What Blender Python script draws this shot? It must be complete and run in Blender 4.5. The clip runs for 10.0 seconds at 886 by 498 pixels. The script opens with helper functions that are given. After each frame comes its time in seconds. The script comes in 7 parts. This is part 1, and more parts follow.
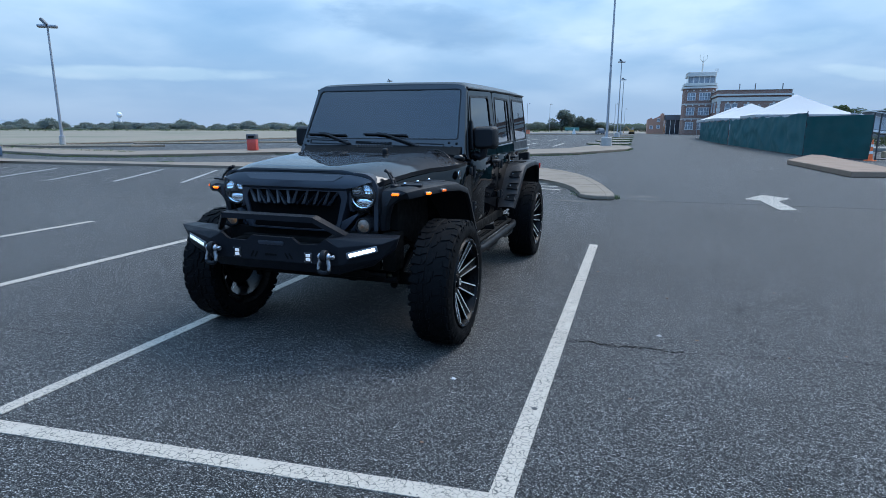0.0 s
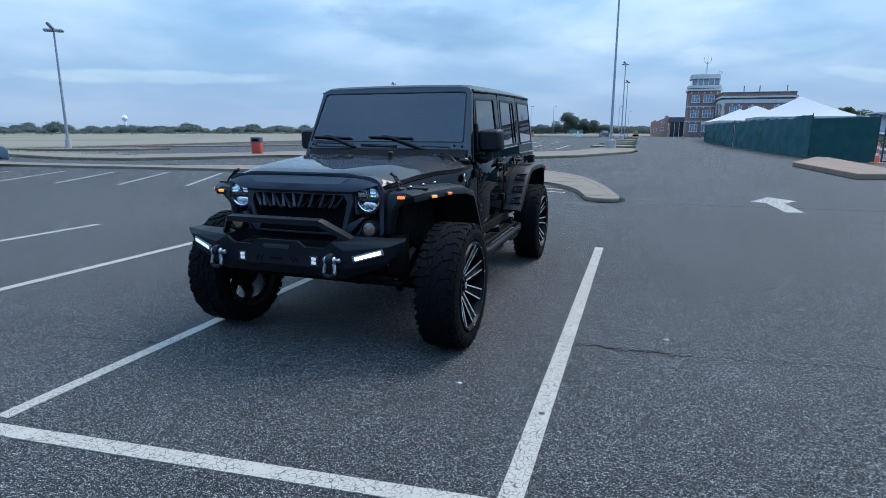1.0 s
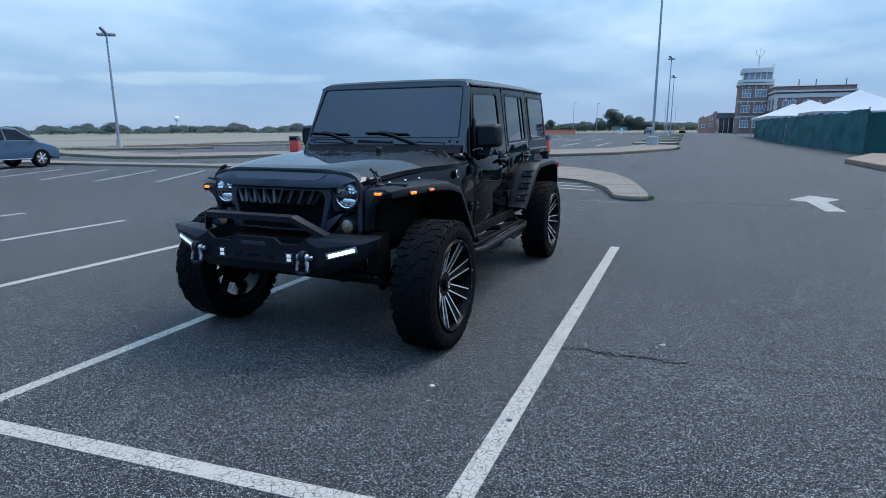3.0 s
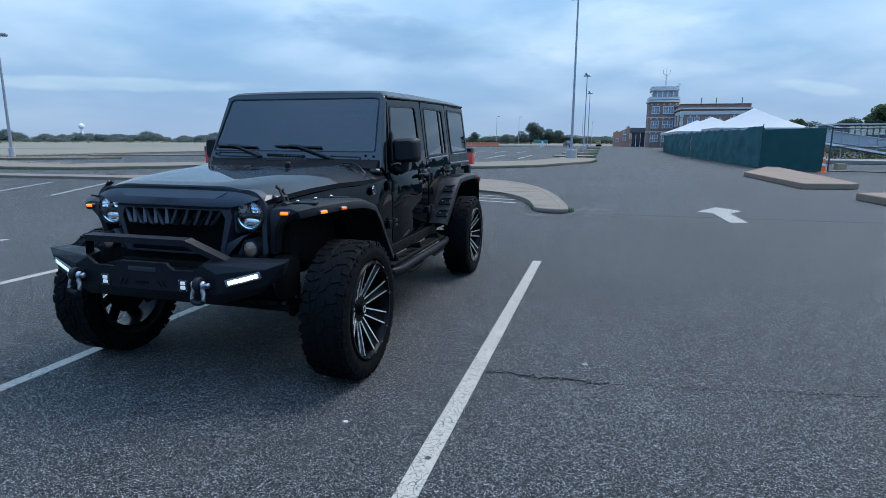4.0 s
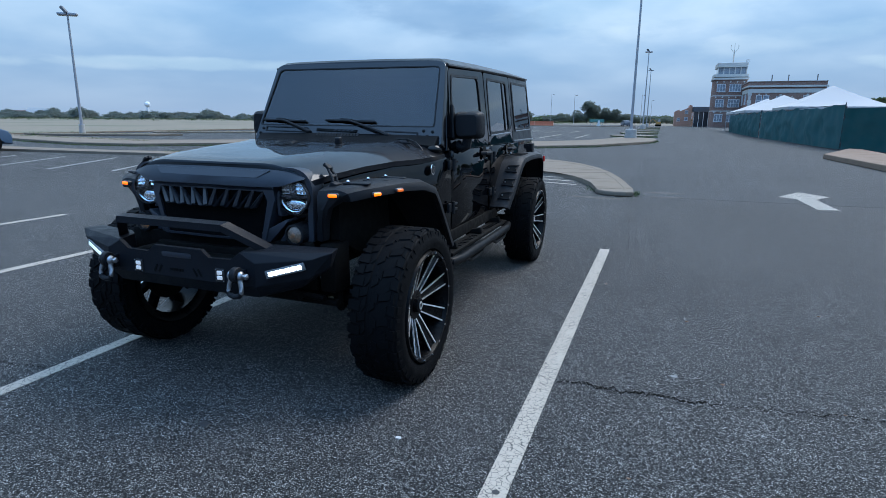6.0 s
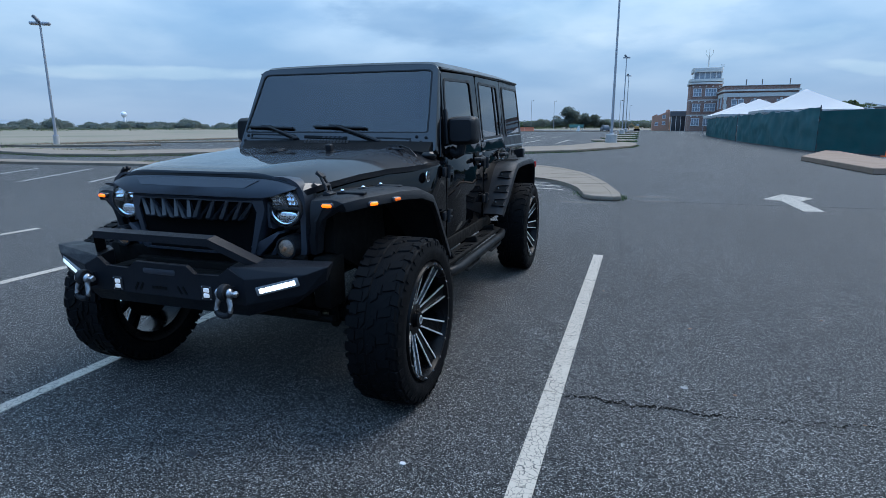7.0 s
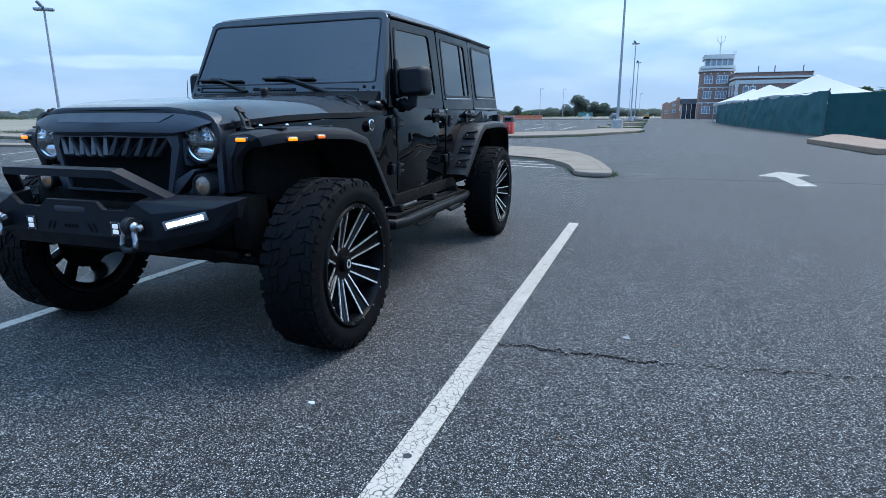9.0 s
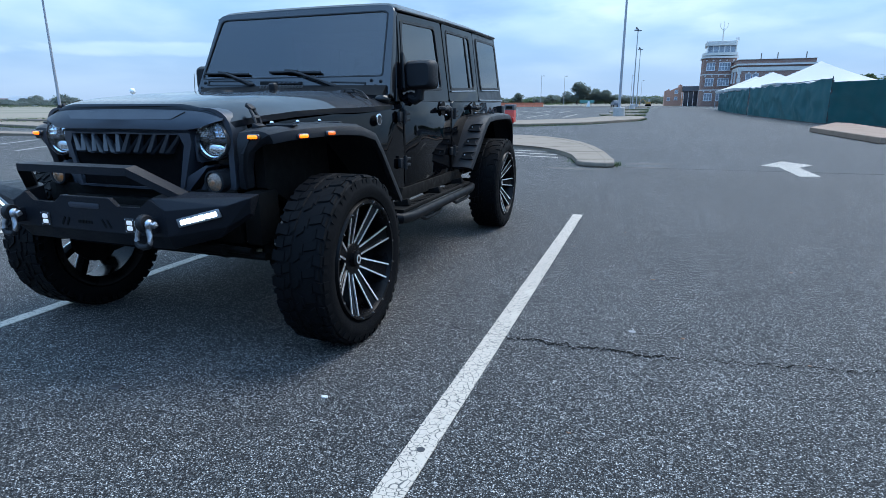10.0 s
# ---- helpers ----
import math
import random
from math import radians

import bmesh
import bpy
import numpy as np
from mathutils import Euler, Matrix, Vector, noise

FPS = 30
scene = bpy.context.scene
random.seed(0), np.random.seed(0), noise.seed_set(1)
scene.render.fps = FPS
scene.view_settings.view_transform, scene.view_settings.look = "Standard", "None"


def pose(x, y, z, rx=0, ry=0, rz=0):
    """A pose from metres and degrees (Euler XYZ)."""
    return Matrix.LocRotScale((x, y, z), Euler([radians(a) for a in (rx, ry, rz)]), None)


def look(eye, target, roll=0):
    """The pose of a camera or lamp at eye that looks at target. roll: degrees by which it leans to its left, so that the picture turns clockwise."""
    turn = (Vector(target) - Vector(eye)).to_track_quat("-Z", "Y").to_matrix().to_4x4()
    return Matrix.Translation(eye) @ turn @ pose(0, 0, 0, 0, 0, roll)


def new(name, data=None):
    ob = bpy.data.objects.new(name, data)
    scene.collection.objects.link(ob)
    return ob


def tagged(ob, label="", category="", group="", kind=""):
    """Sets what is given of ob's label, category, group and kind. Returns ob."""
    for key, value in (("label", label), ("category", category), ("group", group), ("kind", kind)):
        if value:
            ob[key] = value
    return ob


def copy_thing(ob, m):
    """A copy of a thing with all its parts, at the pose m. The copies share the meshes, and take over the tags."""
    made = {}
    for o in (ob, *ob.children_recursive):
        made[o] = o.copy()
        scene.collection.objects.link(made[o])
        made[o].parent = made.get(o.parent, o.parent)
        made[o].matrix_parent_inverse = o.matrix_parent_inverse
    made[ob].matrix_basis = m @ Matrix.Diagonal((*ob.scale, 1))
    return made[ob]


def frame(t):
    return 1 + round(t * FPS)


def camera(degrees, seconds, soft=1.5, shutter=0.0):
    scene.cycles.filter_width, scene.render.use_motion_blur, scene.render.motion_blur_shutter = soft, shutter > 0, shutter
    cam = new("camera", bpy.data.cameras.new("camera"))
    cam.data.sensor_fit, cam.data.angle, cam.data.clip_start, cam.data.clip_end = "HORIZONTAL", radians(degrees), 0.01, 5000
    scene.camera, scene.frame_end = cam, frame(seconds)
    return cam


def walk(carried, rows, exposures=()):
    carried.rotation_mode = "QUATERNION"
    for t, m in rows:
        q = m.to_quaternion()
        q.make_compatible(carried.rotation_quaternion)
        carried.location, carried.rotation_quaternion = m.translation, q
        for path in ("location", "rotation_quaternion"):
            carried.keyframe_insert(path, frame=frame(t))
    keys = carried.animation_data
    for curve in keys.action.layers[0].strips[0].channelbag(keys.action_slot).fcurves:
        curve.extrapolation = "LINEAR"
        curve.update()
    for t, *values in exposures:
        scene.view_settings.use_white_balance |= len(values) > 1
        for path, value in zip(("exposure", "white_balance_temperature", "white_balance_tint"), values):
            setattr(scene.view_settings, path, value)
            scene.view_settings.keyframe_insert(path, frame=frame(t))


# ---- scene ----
cam = camera(75.8, 10.0, 0.7)

PATH = [
    (0, (0.179, 0.109, 1.488), (-0.436, 1.967, 1.073), 0.2),
    (0.5, (0.165, 0.117, 1.478), (-0.453, 1.976, 1.074), 0.1),
    (1, (0.159, 0.123, 1.489), (-0.469, 1.978, 1.083), 0.1),
    (1.5, (0.179, 0.143, 1.469), (-0.45, 1.992, 1.039), -0.2),
    (2, (0.25, 0.215, 1.473), (-0.482, 2.029, 1.054), -0.3),
    (2.2, (0.307, 0.253, 1.472), (-0.487, 2.042, 1.063), -0.4),
    (3.3, (0.519, 0.422, 1.463), (-0.191, 2.245, 1.047), -0.1),
    (3.5, (0.522, 0.465, 1.474), (-0.098, 2.323, 1.068), 0.1),
    (4, (0.484, 0.596, 1.486), (-0.04, 2.49, 1.112), 0.3),
    (4.5, (0.43, 0.712, 1.468), (-0.087, 2.599, 1.054), 0.2),
    (5, (0.424, 0.844, 1.462), (-0.207, 2.695, 1.044), 0.3),
    (5.5, (0.401, 0.987, 1.453), (-0.357, 2.785, 1.018), 0.2),
    (5.7, (0.352, 0.998, 1.448), (-0.383, 2.805, 1.006), 0.4),
    (6.8, (0.094, 1.114, 1.453), (-0.515, 2.971, 1.025), -0.0),
    (7, (0.117, 1.134, 1.437), (-0.513, 2.985, 1.015), -0.1),
    (7.5, (0.283, 1.215, 1.384), (-0.423, 3.032, 0.938), -0.3),
    (8, (0.425, 1.292, 1.273), (-0.331, 3.071, 0.761), -0.4),
    (8.5, (0.474, 1.325, 1.175), (-0.24, 3.133, 0.703), -0.4),
    (9, (0.485, 1.322, 1.173), (-0.172, 3.155, 0.716), -0.2),
    (9.5, (0.475, 1.31, 1.184), (-0.198, 3.132, 0.711), -0.2),
    (10, (0.452, 1.285, 1.218), (-0.203, 3.108, 0.72), -0.2),
]
STOPS = [(0, 0.2), (5.5, 0.1), (7.5, 0.1), (8.5, 0.4), (9.2, 0.5), (10, 0.5)]
walk(cam, [(t, look(eye, target, roll)) for t, eye, target, roll in PATH], STOPS)

# ---- world, sun, exposure ----
world = bpy.data.worlds.new("overcast_sky")
scene.world = world
world.use_nodes = True
wn, wl = world.node_tree.nodes, world.node_tree.links
wn.clear()


def wnode(kind, **sets):
    n = wn.new(kind)
    for k, v in sets.items():
        n.inputs[k].default_value = v
    return n


def wmath(op, a, b=None, clamp=False):
    n = wn.new("ShaderNodeMath")
    n.operation, n.use_clamp = op, clamp
    for i, v in enumerate((a, b)):
        if v is None:
            continue
        if isinstance(v, (int, float)):
            n.inputs[i].default_value = v
        else:
            wl.new(v, n.inputs[i])
    return n.outputs[0]


SUN_ELEV, SUN_ROT = 52.0, 36.0
sky = wn.new("ShaderNodeTexSky")
sky.sky_type, sky.sun_disc = "NISHITA", False
sky.sun_elevation, sky.sun_rotation = radians(SUN_ELEV), radians(SUN_ROT)
sky.dust_density, sky.ozone_density = 2.0, 2.0
coord = wn.new("ShaderNodeTexCoord")
sep = wn.new("ShaderNodeSeparateXYZ")
wl.new(coord.outputs["Generated"], sep.inputs[0])
up = wmath("MAXIMUM", sep.outputs["Z"], 0.0)
den = wmath("ADD", up, 0.22)
flat = wn.new("ShaderNodeCombineXYZ")
wl.new(wmath("DIVIDE", sep.outputs["X"], den), flat.inputs[0])
wl.new(wmath("DIVIDE", sep.outputs["Y"], den), flat.inputs[1])
cloud = wnode("ShaderNodeTexNoise", Scale=1.35, Detail=6.0, Roughness=0.46, Distortion=0.15)
wl.new(flat.outputs[0], cloud.inputs["Vector"])
big = wnode("ShaderNodeTexNoise", Scale=0.55, Detail=2.0, Roughness=0.5)
wl.new(flat.outputs[0], big.inputs["Vector"])
mask = wn.new("ShaderNodeMapRange")
mask.interpolation_type = "SMOOTHSTEP"
mask.inputs["From Min"].default_value, mask.inputs["From Max"].default_value = 0.36, 0.70
mixn = wmath("ADD", wmath("MULTIPLY", cloud.outputs["Fac"], 0.62), wmath("MULTIPLY", big.outputs["Fac"], 0.38))
wl.new(mixn, mask.inputs["Value"])
deck = wn.new("ShaderNodeMix")
deck.data_type = "RGBA"
deck.inputs[6].default_value = (0.232, 0.432, 0.700, 1)
deck.inputs[7].default_value = (0.492, 0.690, 0.915, 1)
wl.new(mask.outputs[0], deck.inputs[0])
# an overcast dome is brighter overhead than at the horizon
lift = wmath("ADD", wmath("MULTIPLY", wmath("POWER", up, 1.4), 1.7), 0.96)
bright = wn.new("ShaderNodeMix")
bright.data_type, bright.blend_type = "RGBA", "MULTIPLY"
bright.inputs[0].default_value = 1.0
wl.new(deck.outputs[2], bright.inputs[6])
# and brighter on the sun's side than away from it
side = wn.new("ShaderNodeMapRange")
side.interpolation_type = "SMOOTHSTEP"
side.inputs["From Min"].default_value, side.inputs["From Max"].default_value = -0.9, 0.35
wl.new(sep.outputs["Y"], side.inputs["Value"])
away = wn.new("ShaderNodeMix")
away.data_type = "RGBA"
high = wn.new("ShaderNodeMapRange")
high.interpolation_type = "SMOOTHSTEP"
high.inputs["From Min"].default_value, high.inputs["From Max"].default_value = 0.12, 0.62
wl.new(up, high.inputs["Value"])
rear = wn.new("ShaderNodeMix")
rear.data_type = "RGBA"
rear.inputs[6].default_value = (0.38, 0.47, 0.58, 1)
rear.inputs[7].default_value = (0.92, 1.20, 1.58, 1)
wl.new(high.outputs[0], rear.inputs[0])
wl.new(rear.outputs[2], away.inputs[6])
away.inputs[7].default_value = (1, 1, 1, 1)
wl.new(side.outputs[0], away.inputs[0])
shade = wn.new("ShaderNodeMix")
shade.data_type, shade.blend_type = "RGBA", "MULTIPLY"
shade.inputs[0].default_value = 1.0
wl.new(lift, shade.inputs[6])
wl.new(away.outputs[2], shade.inputs[7])
wl.new(shade.outputs[2], bright.inputs[7])
haze = wn.new("ShaderNodeMix")
haze.data_type = "RGBA"
haze.inputs[7].default_value = (0.315, 0.450, 0.655, 1)
wl.new(wmath("POWER", wmath("SUBTRACT", 1.0, wmath("MULTIPLY", up, 5.0, True), True), 2.0), haze.inputs[0])
# long cloud banks low over the plain: (azimuth, elevation, half width, half height, slope, gain)
azim, elev = wmath("ARCTAN2", sep.outputs["X"], sep.outputs["Y"]), wmath("ARCSINE", sep.outputs["Z"])
fray = wnode("ShaderNodeTexNoise", Scale=1.0, Detail=6.0, Roughness=0.55)
flow = wn.new("ShaderNodeCombineXYZ")
wl.new(wmath("MULTIPLY", azim, 9.0), flow.inputs[0])
wl.new(wmath("MULTIPLY", elev, 26.0), flow.inputs[1])
wl.new(flow.outputs[0], fray.inputs["Vector"])
banks = bright.outputs[2]
for a0, e0, wa, we, slope, gain in ((-20.5, 9.6, 9.0, 1.9, -0.12, (0.72, 0.78, 0.84)), (-3.0, 9.6, 11.0, 2.2, 0.05, (1.28, 1.17, 1.07)), (-46.0, 4.5, 11.0, 0.55, 0.02, (1.62, 1.38, 1.16)), (17.0, 4.4, 2.8, 0.45, -0.15, (1.42, 1.28, 1.12)),
                                    (-52.0, 7.5, 9.0, 1.6, 0.0, (1.12, 1.07, 1.03)), (8.0, 6.6, 6.0, 0.9, 0.08, (1.30, 1.18, 1.08)), (-34.0, 10.2, 8.0, 1.5, 0.0, (0.90, 0.93, 0.96)), (-42.0, 2.8, 22.0, 1.0, 0.0, (0.92, 0.95, 0.97))):
    da = wmath("SUBTRACT", azim, radians(a0))
    de = wmath("SUBTRACT", wmath("SUBTRACT", elev, radians(e0)), wmath("MULTIPLY", da, slope))
    far_ = wmath("ADD", wmath("POWER", wmath("ABSOLUTE", wmath("DIVIDE", da, radians(wa))), 2.0), wmath("POWER", wmath("ABSOLUTE", wmath("DIVIDE", de, radians(we))), 2.0))
    edge_ = wn.new("ShaderNodeMapRange")
    edge_.interpolation_type = "SMOOTHSTEP"
    for key, val in (("From Min", 0.15), ("From Max", 1.7), ("To Min", 1.0), ("To Max", 0.0)):
        edge_.inputs[key].default_value = val
    wl.new(wmath("ADD", far_, wmath("MULTIPLY", wmath("SUBTRACT", fray.outputs["Fac"], 0.5), 4.0)), edge_.inputs["Value"])
    bank = wn.new("ShaderNodeMix")
    bank.data_type, bank.blend_type = "RGBA", "MULTIPLY"
    bank.inputs[7].default_value = (*gain, 1)
    wl.new(edge_.outputs[0], bank.inputs[0])
    wl.new(banks, bank.inputs[6])
    banks = bank.outputs[2]
wl.new(banks, haze.inputs[6])
bg_deck, bg_sky, both, out = (wn.new("ShaderNodeBackground"), wn.new("ShaderNodeBackground"),
                              wn.new("ShaderNodeAddShader"), wn.new("ShaderNodeOutputWorld"))
wl.new(haze.outputs[2], bg_deck.inputs[0])
wl.new(sky.outputs[0], bg_sky.inputs[0])
bg_deck.inputs[1].default_value, bg_sky.inputs[1].default_value = 1.0, 0.004
wl.new(bg_deck.outputs[0], both.inputs[0])
wl.new(bg_sky.outputs[0], both.inputs[1])
wl.new(both.outputs[0], out.inputs[0])

sun = new("sun", bpy.data.lights.new("sun", "SUN"))
sun.data.energy, sun.data.angle, sun.data.color = 3.0, radians(38), (1.0, 0.98, 0.97)
sun.matrix_world = look((0, 0, 0), (math.sin(radians(SUN_ROT)) * -1, math.cos(radians(SUN_ROT)) * -1, -math.tan(radians(SUN_ELEV))))

# ---- materials ----


def mat(name, color, rough=0.5, metal=0.0, vary=0.25, scale=8.0, fine=120.0, bump=0.0, bump_scale=200.0,
        coat=0.0, emit=None, power=0.0, island=0.0, spec=0.5, tint=None):
    """A surface with variation at two scales, worked in object metres."""
    m = bpy.data.materials.new(name)
    m.use_nodes = True
    n, l = m.node_tree.nodes, m.node_tree.links
    p = n["Principled BSDF"]
    p.inputs["Metallic"].default_value = metal
    p.inputs["Coat Weight"].default_value = coat
    p.inputs["Coat Roughness"].default_value = 0.04
    p.inputs["Specular IOR Level"].default_value = spec
    tc = n.new("ShaderNodeTexCoord")
    a, b = n.new("ShaderNodeTexNoise"), n.new("ShaderNodeTexNoise")
    a.inputs["Scale"].default_value, b.inputs["Scale"].default_value = scale, fine
    a.inputs["Detail"].default_value, b.inputs["Detail"].default_value = 5, 2
    l.new(tc.outputs["Object"], a.inputs["Vector"])
    l.new(tc.outputs["Object"], b.inputs["Vector"])
    add = n.new("ShaderNodeMath")
    add.operation = "ADD"
    l.new(a.outputs["Fac"], add.inputs[0])
    l.new(b.outputs["Fac"], add.inputs[1])
    rng = n.new("ShaderNodeMapRange")
    rng.inputs["From Min"].default_value, rng.inputs["From Max"].default_value = 0.6, 1.4
    rng.inputs["To Min"].default_value, rng.inputs["To Max"].default_value = 1 - vary, 1 + vary
    l.new(add.outputs[0], rng.inputs["Value"])
    mul = n.new("ShaderNodeMix")
    mul.data_type, mul.blend_type = "RGBA", "MULTIPLY"
    mul.inputs[0].default_value = 1.0
    mul.inputs[6].default_value = (*color, 1)
    l.new(rng.outputs[0], mul.inputs[7])
    last = mul.outputs[2]
    if tint:
        second = n.new("ShaderNodeMix")
        second.data_type = "RGBA"
        second.inputs[7].default_value = (*tint, 1)
        r2 = n.new("ShaderNodeMapRange")
        r2.inputs["From Min"].default_value, r2.inputs["From Max"].default_value = 0.48, 0.68
        l.new(a.outputs["Fac"], r2.inputs["Value"])
        l.new(r2.outputs[0], second.inputs[0])
        l.new(last, second.inputs[6])
        last = second.outputs[2]
    if island:
        geo = n.new("ShaderNodeNewGeometry")
        r3 = n.new("ShaderNodeMapRange")
        r3.inputs["To Min"].default_value, r3.inputs["To Max"].default_value = 1 - island, 1 + island
        l.new(geo.outputs["Random Per Island"], r3.inputs["Value"])
        m3 = n.new("ShaderNodeMix")
        m3.data_type, m3.blend_type = "RGBA", "MULTIPLY"
        m3.inputs[0].default_value = 1.0
        l.new(last, m3.inputs[6])
        l.new(r3.outputs[0], m3.inputs[7])
        last = m3.outputs[2]
    l.new(last, p.inputs["Base Color"])
    rr_ = n.new("ShaderNodeMapRange")
    rr_.inputs["From Min"].default_value, rr_.inputs["From Max"].default_value = 0.3, 0.7
    rr_.inputs["To Min"].default_value, rr_.inputs["To Max"].default_value = max(0.02, rough * 0.8), min(1.0, rough * 1.2)
    l.new(a.outputs["Fac"], rr_.inputs["Value"])
    l.new(rr_.outputs[0], p.inputs["Roughness"])
    if bump:
        t = n.new("ShaderNodeTexNoise")
        t.inputs["Scale"].default_value, t.inputs["Detail"].default_value = bump_scale, 3
        l.new(tc.outputs["Object"], t.inputs["Vector"])
        bp = n.new("ShaderNodeBump")
        bp.inputs["Strength"].default_value, bp.inputs["Distance"].default_value = bump, 0.004
        l.new(t.outputs["Fac"], bp.inputs["Height"])
        l.new(bp.outputs[0], p.inputs["Normal"])
    if emit:
        p.inputs["Emission Color"].default_value = (*emit, 1)
        p.inputs["Emission Strength"].default_value = power
    return m


def glass(name, color, rough=0.0, ior=1.45, through_=1.0):
    m = bpy.data.materials.new(name)
    m.use_nodes = True
    p = m.node_tree.nodes["Principled BSDF"]
    p.inputs["Base Color"].default_value = (*color, 1)
    p.inputs["Roughness"].default_value = rough
    p.inputs["IOR"].default_value = ior
    p.inputs["Transmission Weight"].default_value = through_
    return m


def asphalt(name, base, stone, patch, spots=()):
    """Worn asphalt: dark binder, pale stones a few millimetres wide, broad stains."""
    m = bpy.data.materials.new(name)
    m.use_nodes = True
    n, l = m.node_tree.nodes, m.node_tree.links
    p = n["Principled BSDF"]
    tc = n.new("ShaderNodeTexCoord")
    v = n.new("ShaderNodeTexVoronoi")
    v.inputs["Scale"].default_value = 185
    l.new(tc.outputs["Object"], v.inputs["Vector"])
    s = n.new("ShaderNodeSeparateColor")
    l.new(v.outputs["Color"], s.inputs[0])
    ramp = n.new("ShaderNodeValToRGB")
    e = ramp.color_ramp.elements
    e[0].position, e[0].color = 0.0, (*[c * 0.25 for c in base], 1)
    e[1].position, e[1].color = 1.0, (*stone, 1)
    mid = e.new(0.5)
    mid.color = (*base, 1)
    hi = e.new(0.80)
    hi.color = (*[(a + b) * 0.36 for a, b in zip(base, stone)], 1)
    l.new(s.outputs[0], ramp.inputs[0])
    # pores between the stones
    pore = n.new("ShaderNodeMapRange")
    pore.inputs["From Min"].default_value, pore.inputs["From Max"].default_value = 0.22, 0.66
    pore.inputs["To Min"].default_value, pore.inputs["To Max"].default_value = 1.22, 0.12
    l.new(v.outputs["Distance"], pore.inputs["Value"])
    big_, midn = n.new("ShaderNodeTexNoise"), n.new("ShaderNodeTexNoise")
    big_.inputs["Scale"].default_value, big_.inputs["Detail"].default_value = 0.35, 6
    midn.inputs["Scale"].default_value, midn.inputs["Detail"].default_value = 5.0, 4
    l.new(tc.outputs["Object"], big_.inputs["Vector"])
    l.new(tc.outputs["Object"], midn.inputs["Vector"])
    add = n.new("ShaderNodeMath")
    add.operation = "ADD"
    l.new(big_.outputs["Fac"], add.inputs[0])
    l.new(midn.outputs["Fac"], add.inputs[1])
    rng = n.new("ShaderNodeMapRange")
    rng.inputs["From Min"].default_value, rng.inputs["From Max"].default_value = 0.7, 1.3
    rng.inputs["To Min"].default_value, rng.inputs["To Max"].default_value = 1 - patch, 1 + patch
    l.new(add.outputs[0], rng.inputs["Value"])
    fleck, fl = n.new("ShaderNodeTexNoise"), n.new("ShaderNodeMapRange")
    fleck.inputs["Scale"].default_value, fleck.inputs["Detail"].default_value = 38, 3
    l.new(tc.outputs["Object"], fleck.inputs["Vector"])
    for key, val in (("From Min", 0.30), ("From Max", 0.70), ("To Min", 0.62), ("To Max", 1.38)):
        fl.inputs[key].default_value = val
    l.new(fleck.outputs["Fac"], fl.inputs["Value"])
    blotch = n.new("ShaderNodeMath")
    blotch.operation = "MULTIPLY"
    l.new(rng.outputs[0], blotch.inputs[0])
    l.new(fl.outputs[0], blotch.inputs[1])
    m1, m2 = n.new("ShaderNodeMix"), n.new("ShaderNodeMix")
    for q in (m1, m2):
        q.data_type, q.blend_type = "RGBA", "MULTIPLY"
        q.inputs[0].default_value = 1.0
    l.new(ramp.outputs[0], m1.inputs[6])
    l.new(pore.outputs[0], m1.inputs[7])
    l.new(m1.outputs[2], m2.inputs[6])
    l.new(blotch.outputs[0], m2.inputs[7])
    last = m2.outputs[2]
    for cx, cy, r0, gain in spots:
        dist, wob, rim, fac = n.new("ShaderNodeVectorMath"), n.new("ShaderNodeTexNoise"), n.new("ShaderNodeMapRange"), n.new("ShaderNodeMix")
        dist.operation = "DISTANCE"
        dist.inputs[1].default_value = (cx, cy, 0)
        l.new(tc.outputs["Object"], dist.inputs[0])
        wob.inputs["Scale"].default_value = 4
        l.new(tc.outputs["Object"], wob.inputs["Vector"])
        sm = n.new("ShaderNodeMath")
        sm.operation = "MULTIPLY_ADD"
        l.new(wob.outputs["Fac"], sm.inputs[0])
        sm.inputs[1].default_value = r0 * 0.9
        l.new(dist.outputs["Value"], sm.inputs[2])
        rim.interpolation_type = "SMOOTHSTEP"
        rim.inputs["From Min"].default_value, rim.inputs["From Max"].default_value = r0 * 0.75, r0 * 1.5
        rim.inputs["To Min"].default_value, rim.inputs["To Max"].default_value = gain, 1.0
        l.new(sm.outputs[0], rim.inputs["Value"])
        fac.data_type, fac.blend_type = "RGBA", "MULTIPLY"
        fac.inputs[0].default_value = 1.0
        l.new(last, fac.inputs[6])
        l.new(rim.outputs[0], fac.inputs[7])
        last = fac.outputs[2]
    l.new(last, p.inputs["Base Color"])
    p.inputs["Roughness"].default_value = 0.86
    p.inputs["Specular IOR Level"].default_value = 0.25
    bp = n.new("ShaderNodeBump")
    bp.inputs["Strength"].default_value, bp.inputs["Distance"].default_value = 0.7, 0.004
    bp.invert = True
    l.new(v.outputs["Distance"], bp.inputs["Height"])
    l.new(bp.outputs[0], p.inputs["Normal"])
    return m


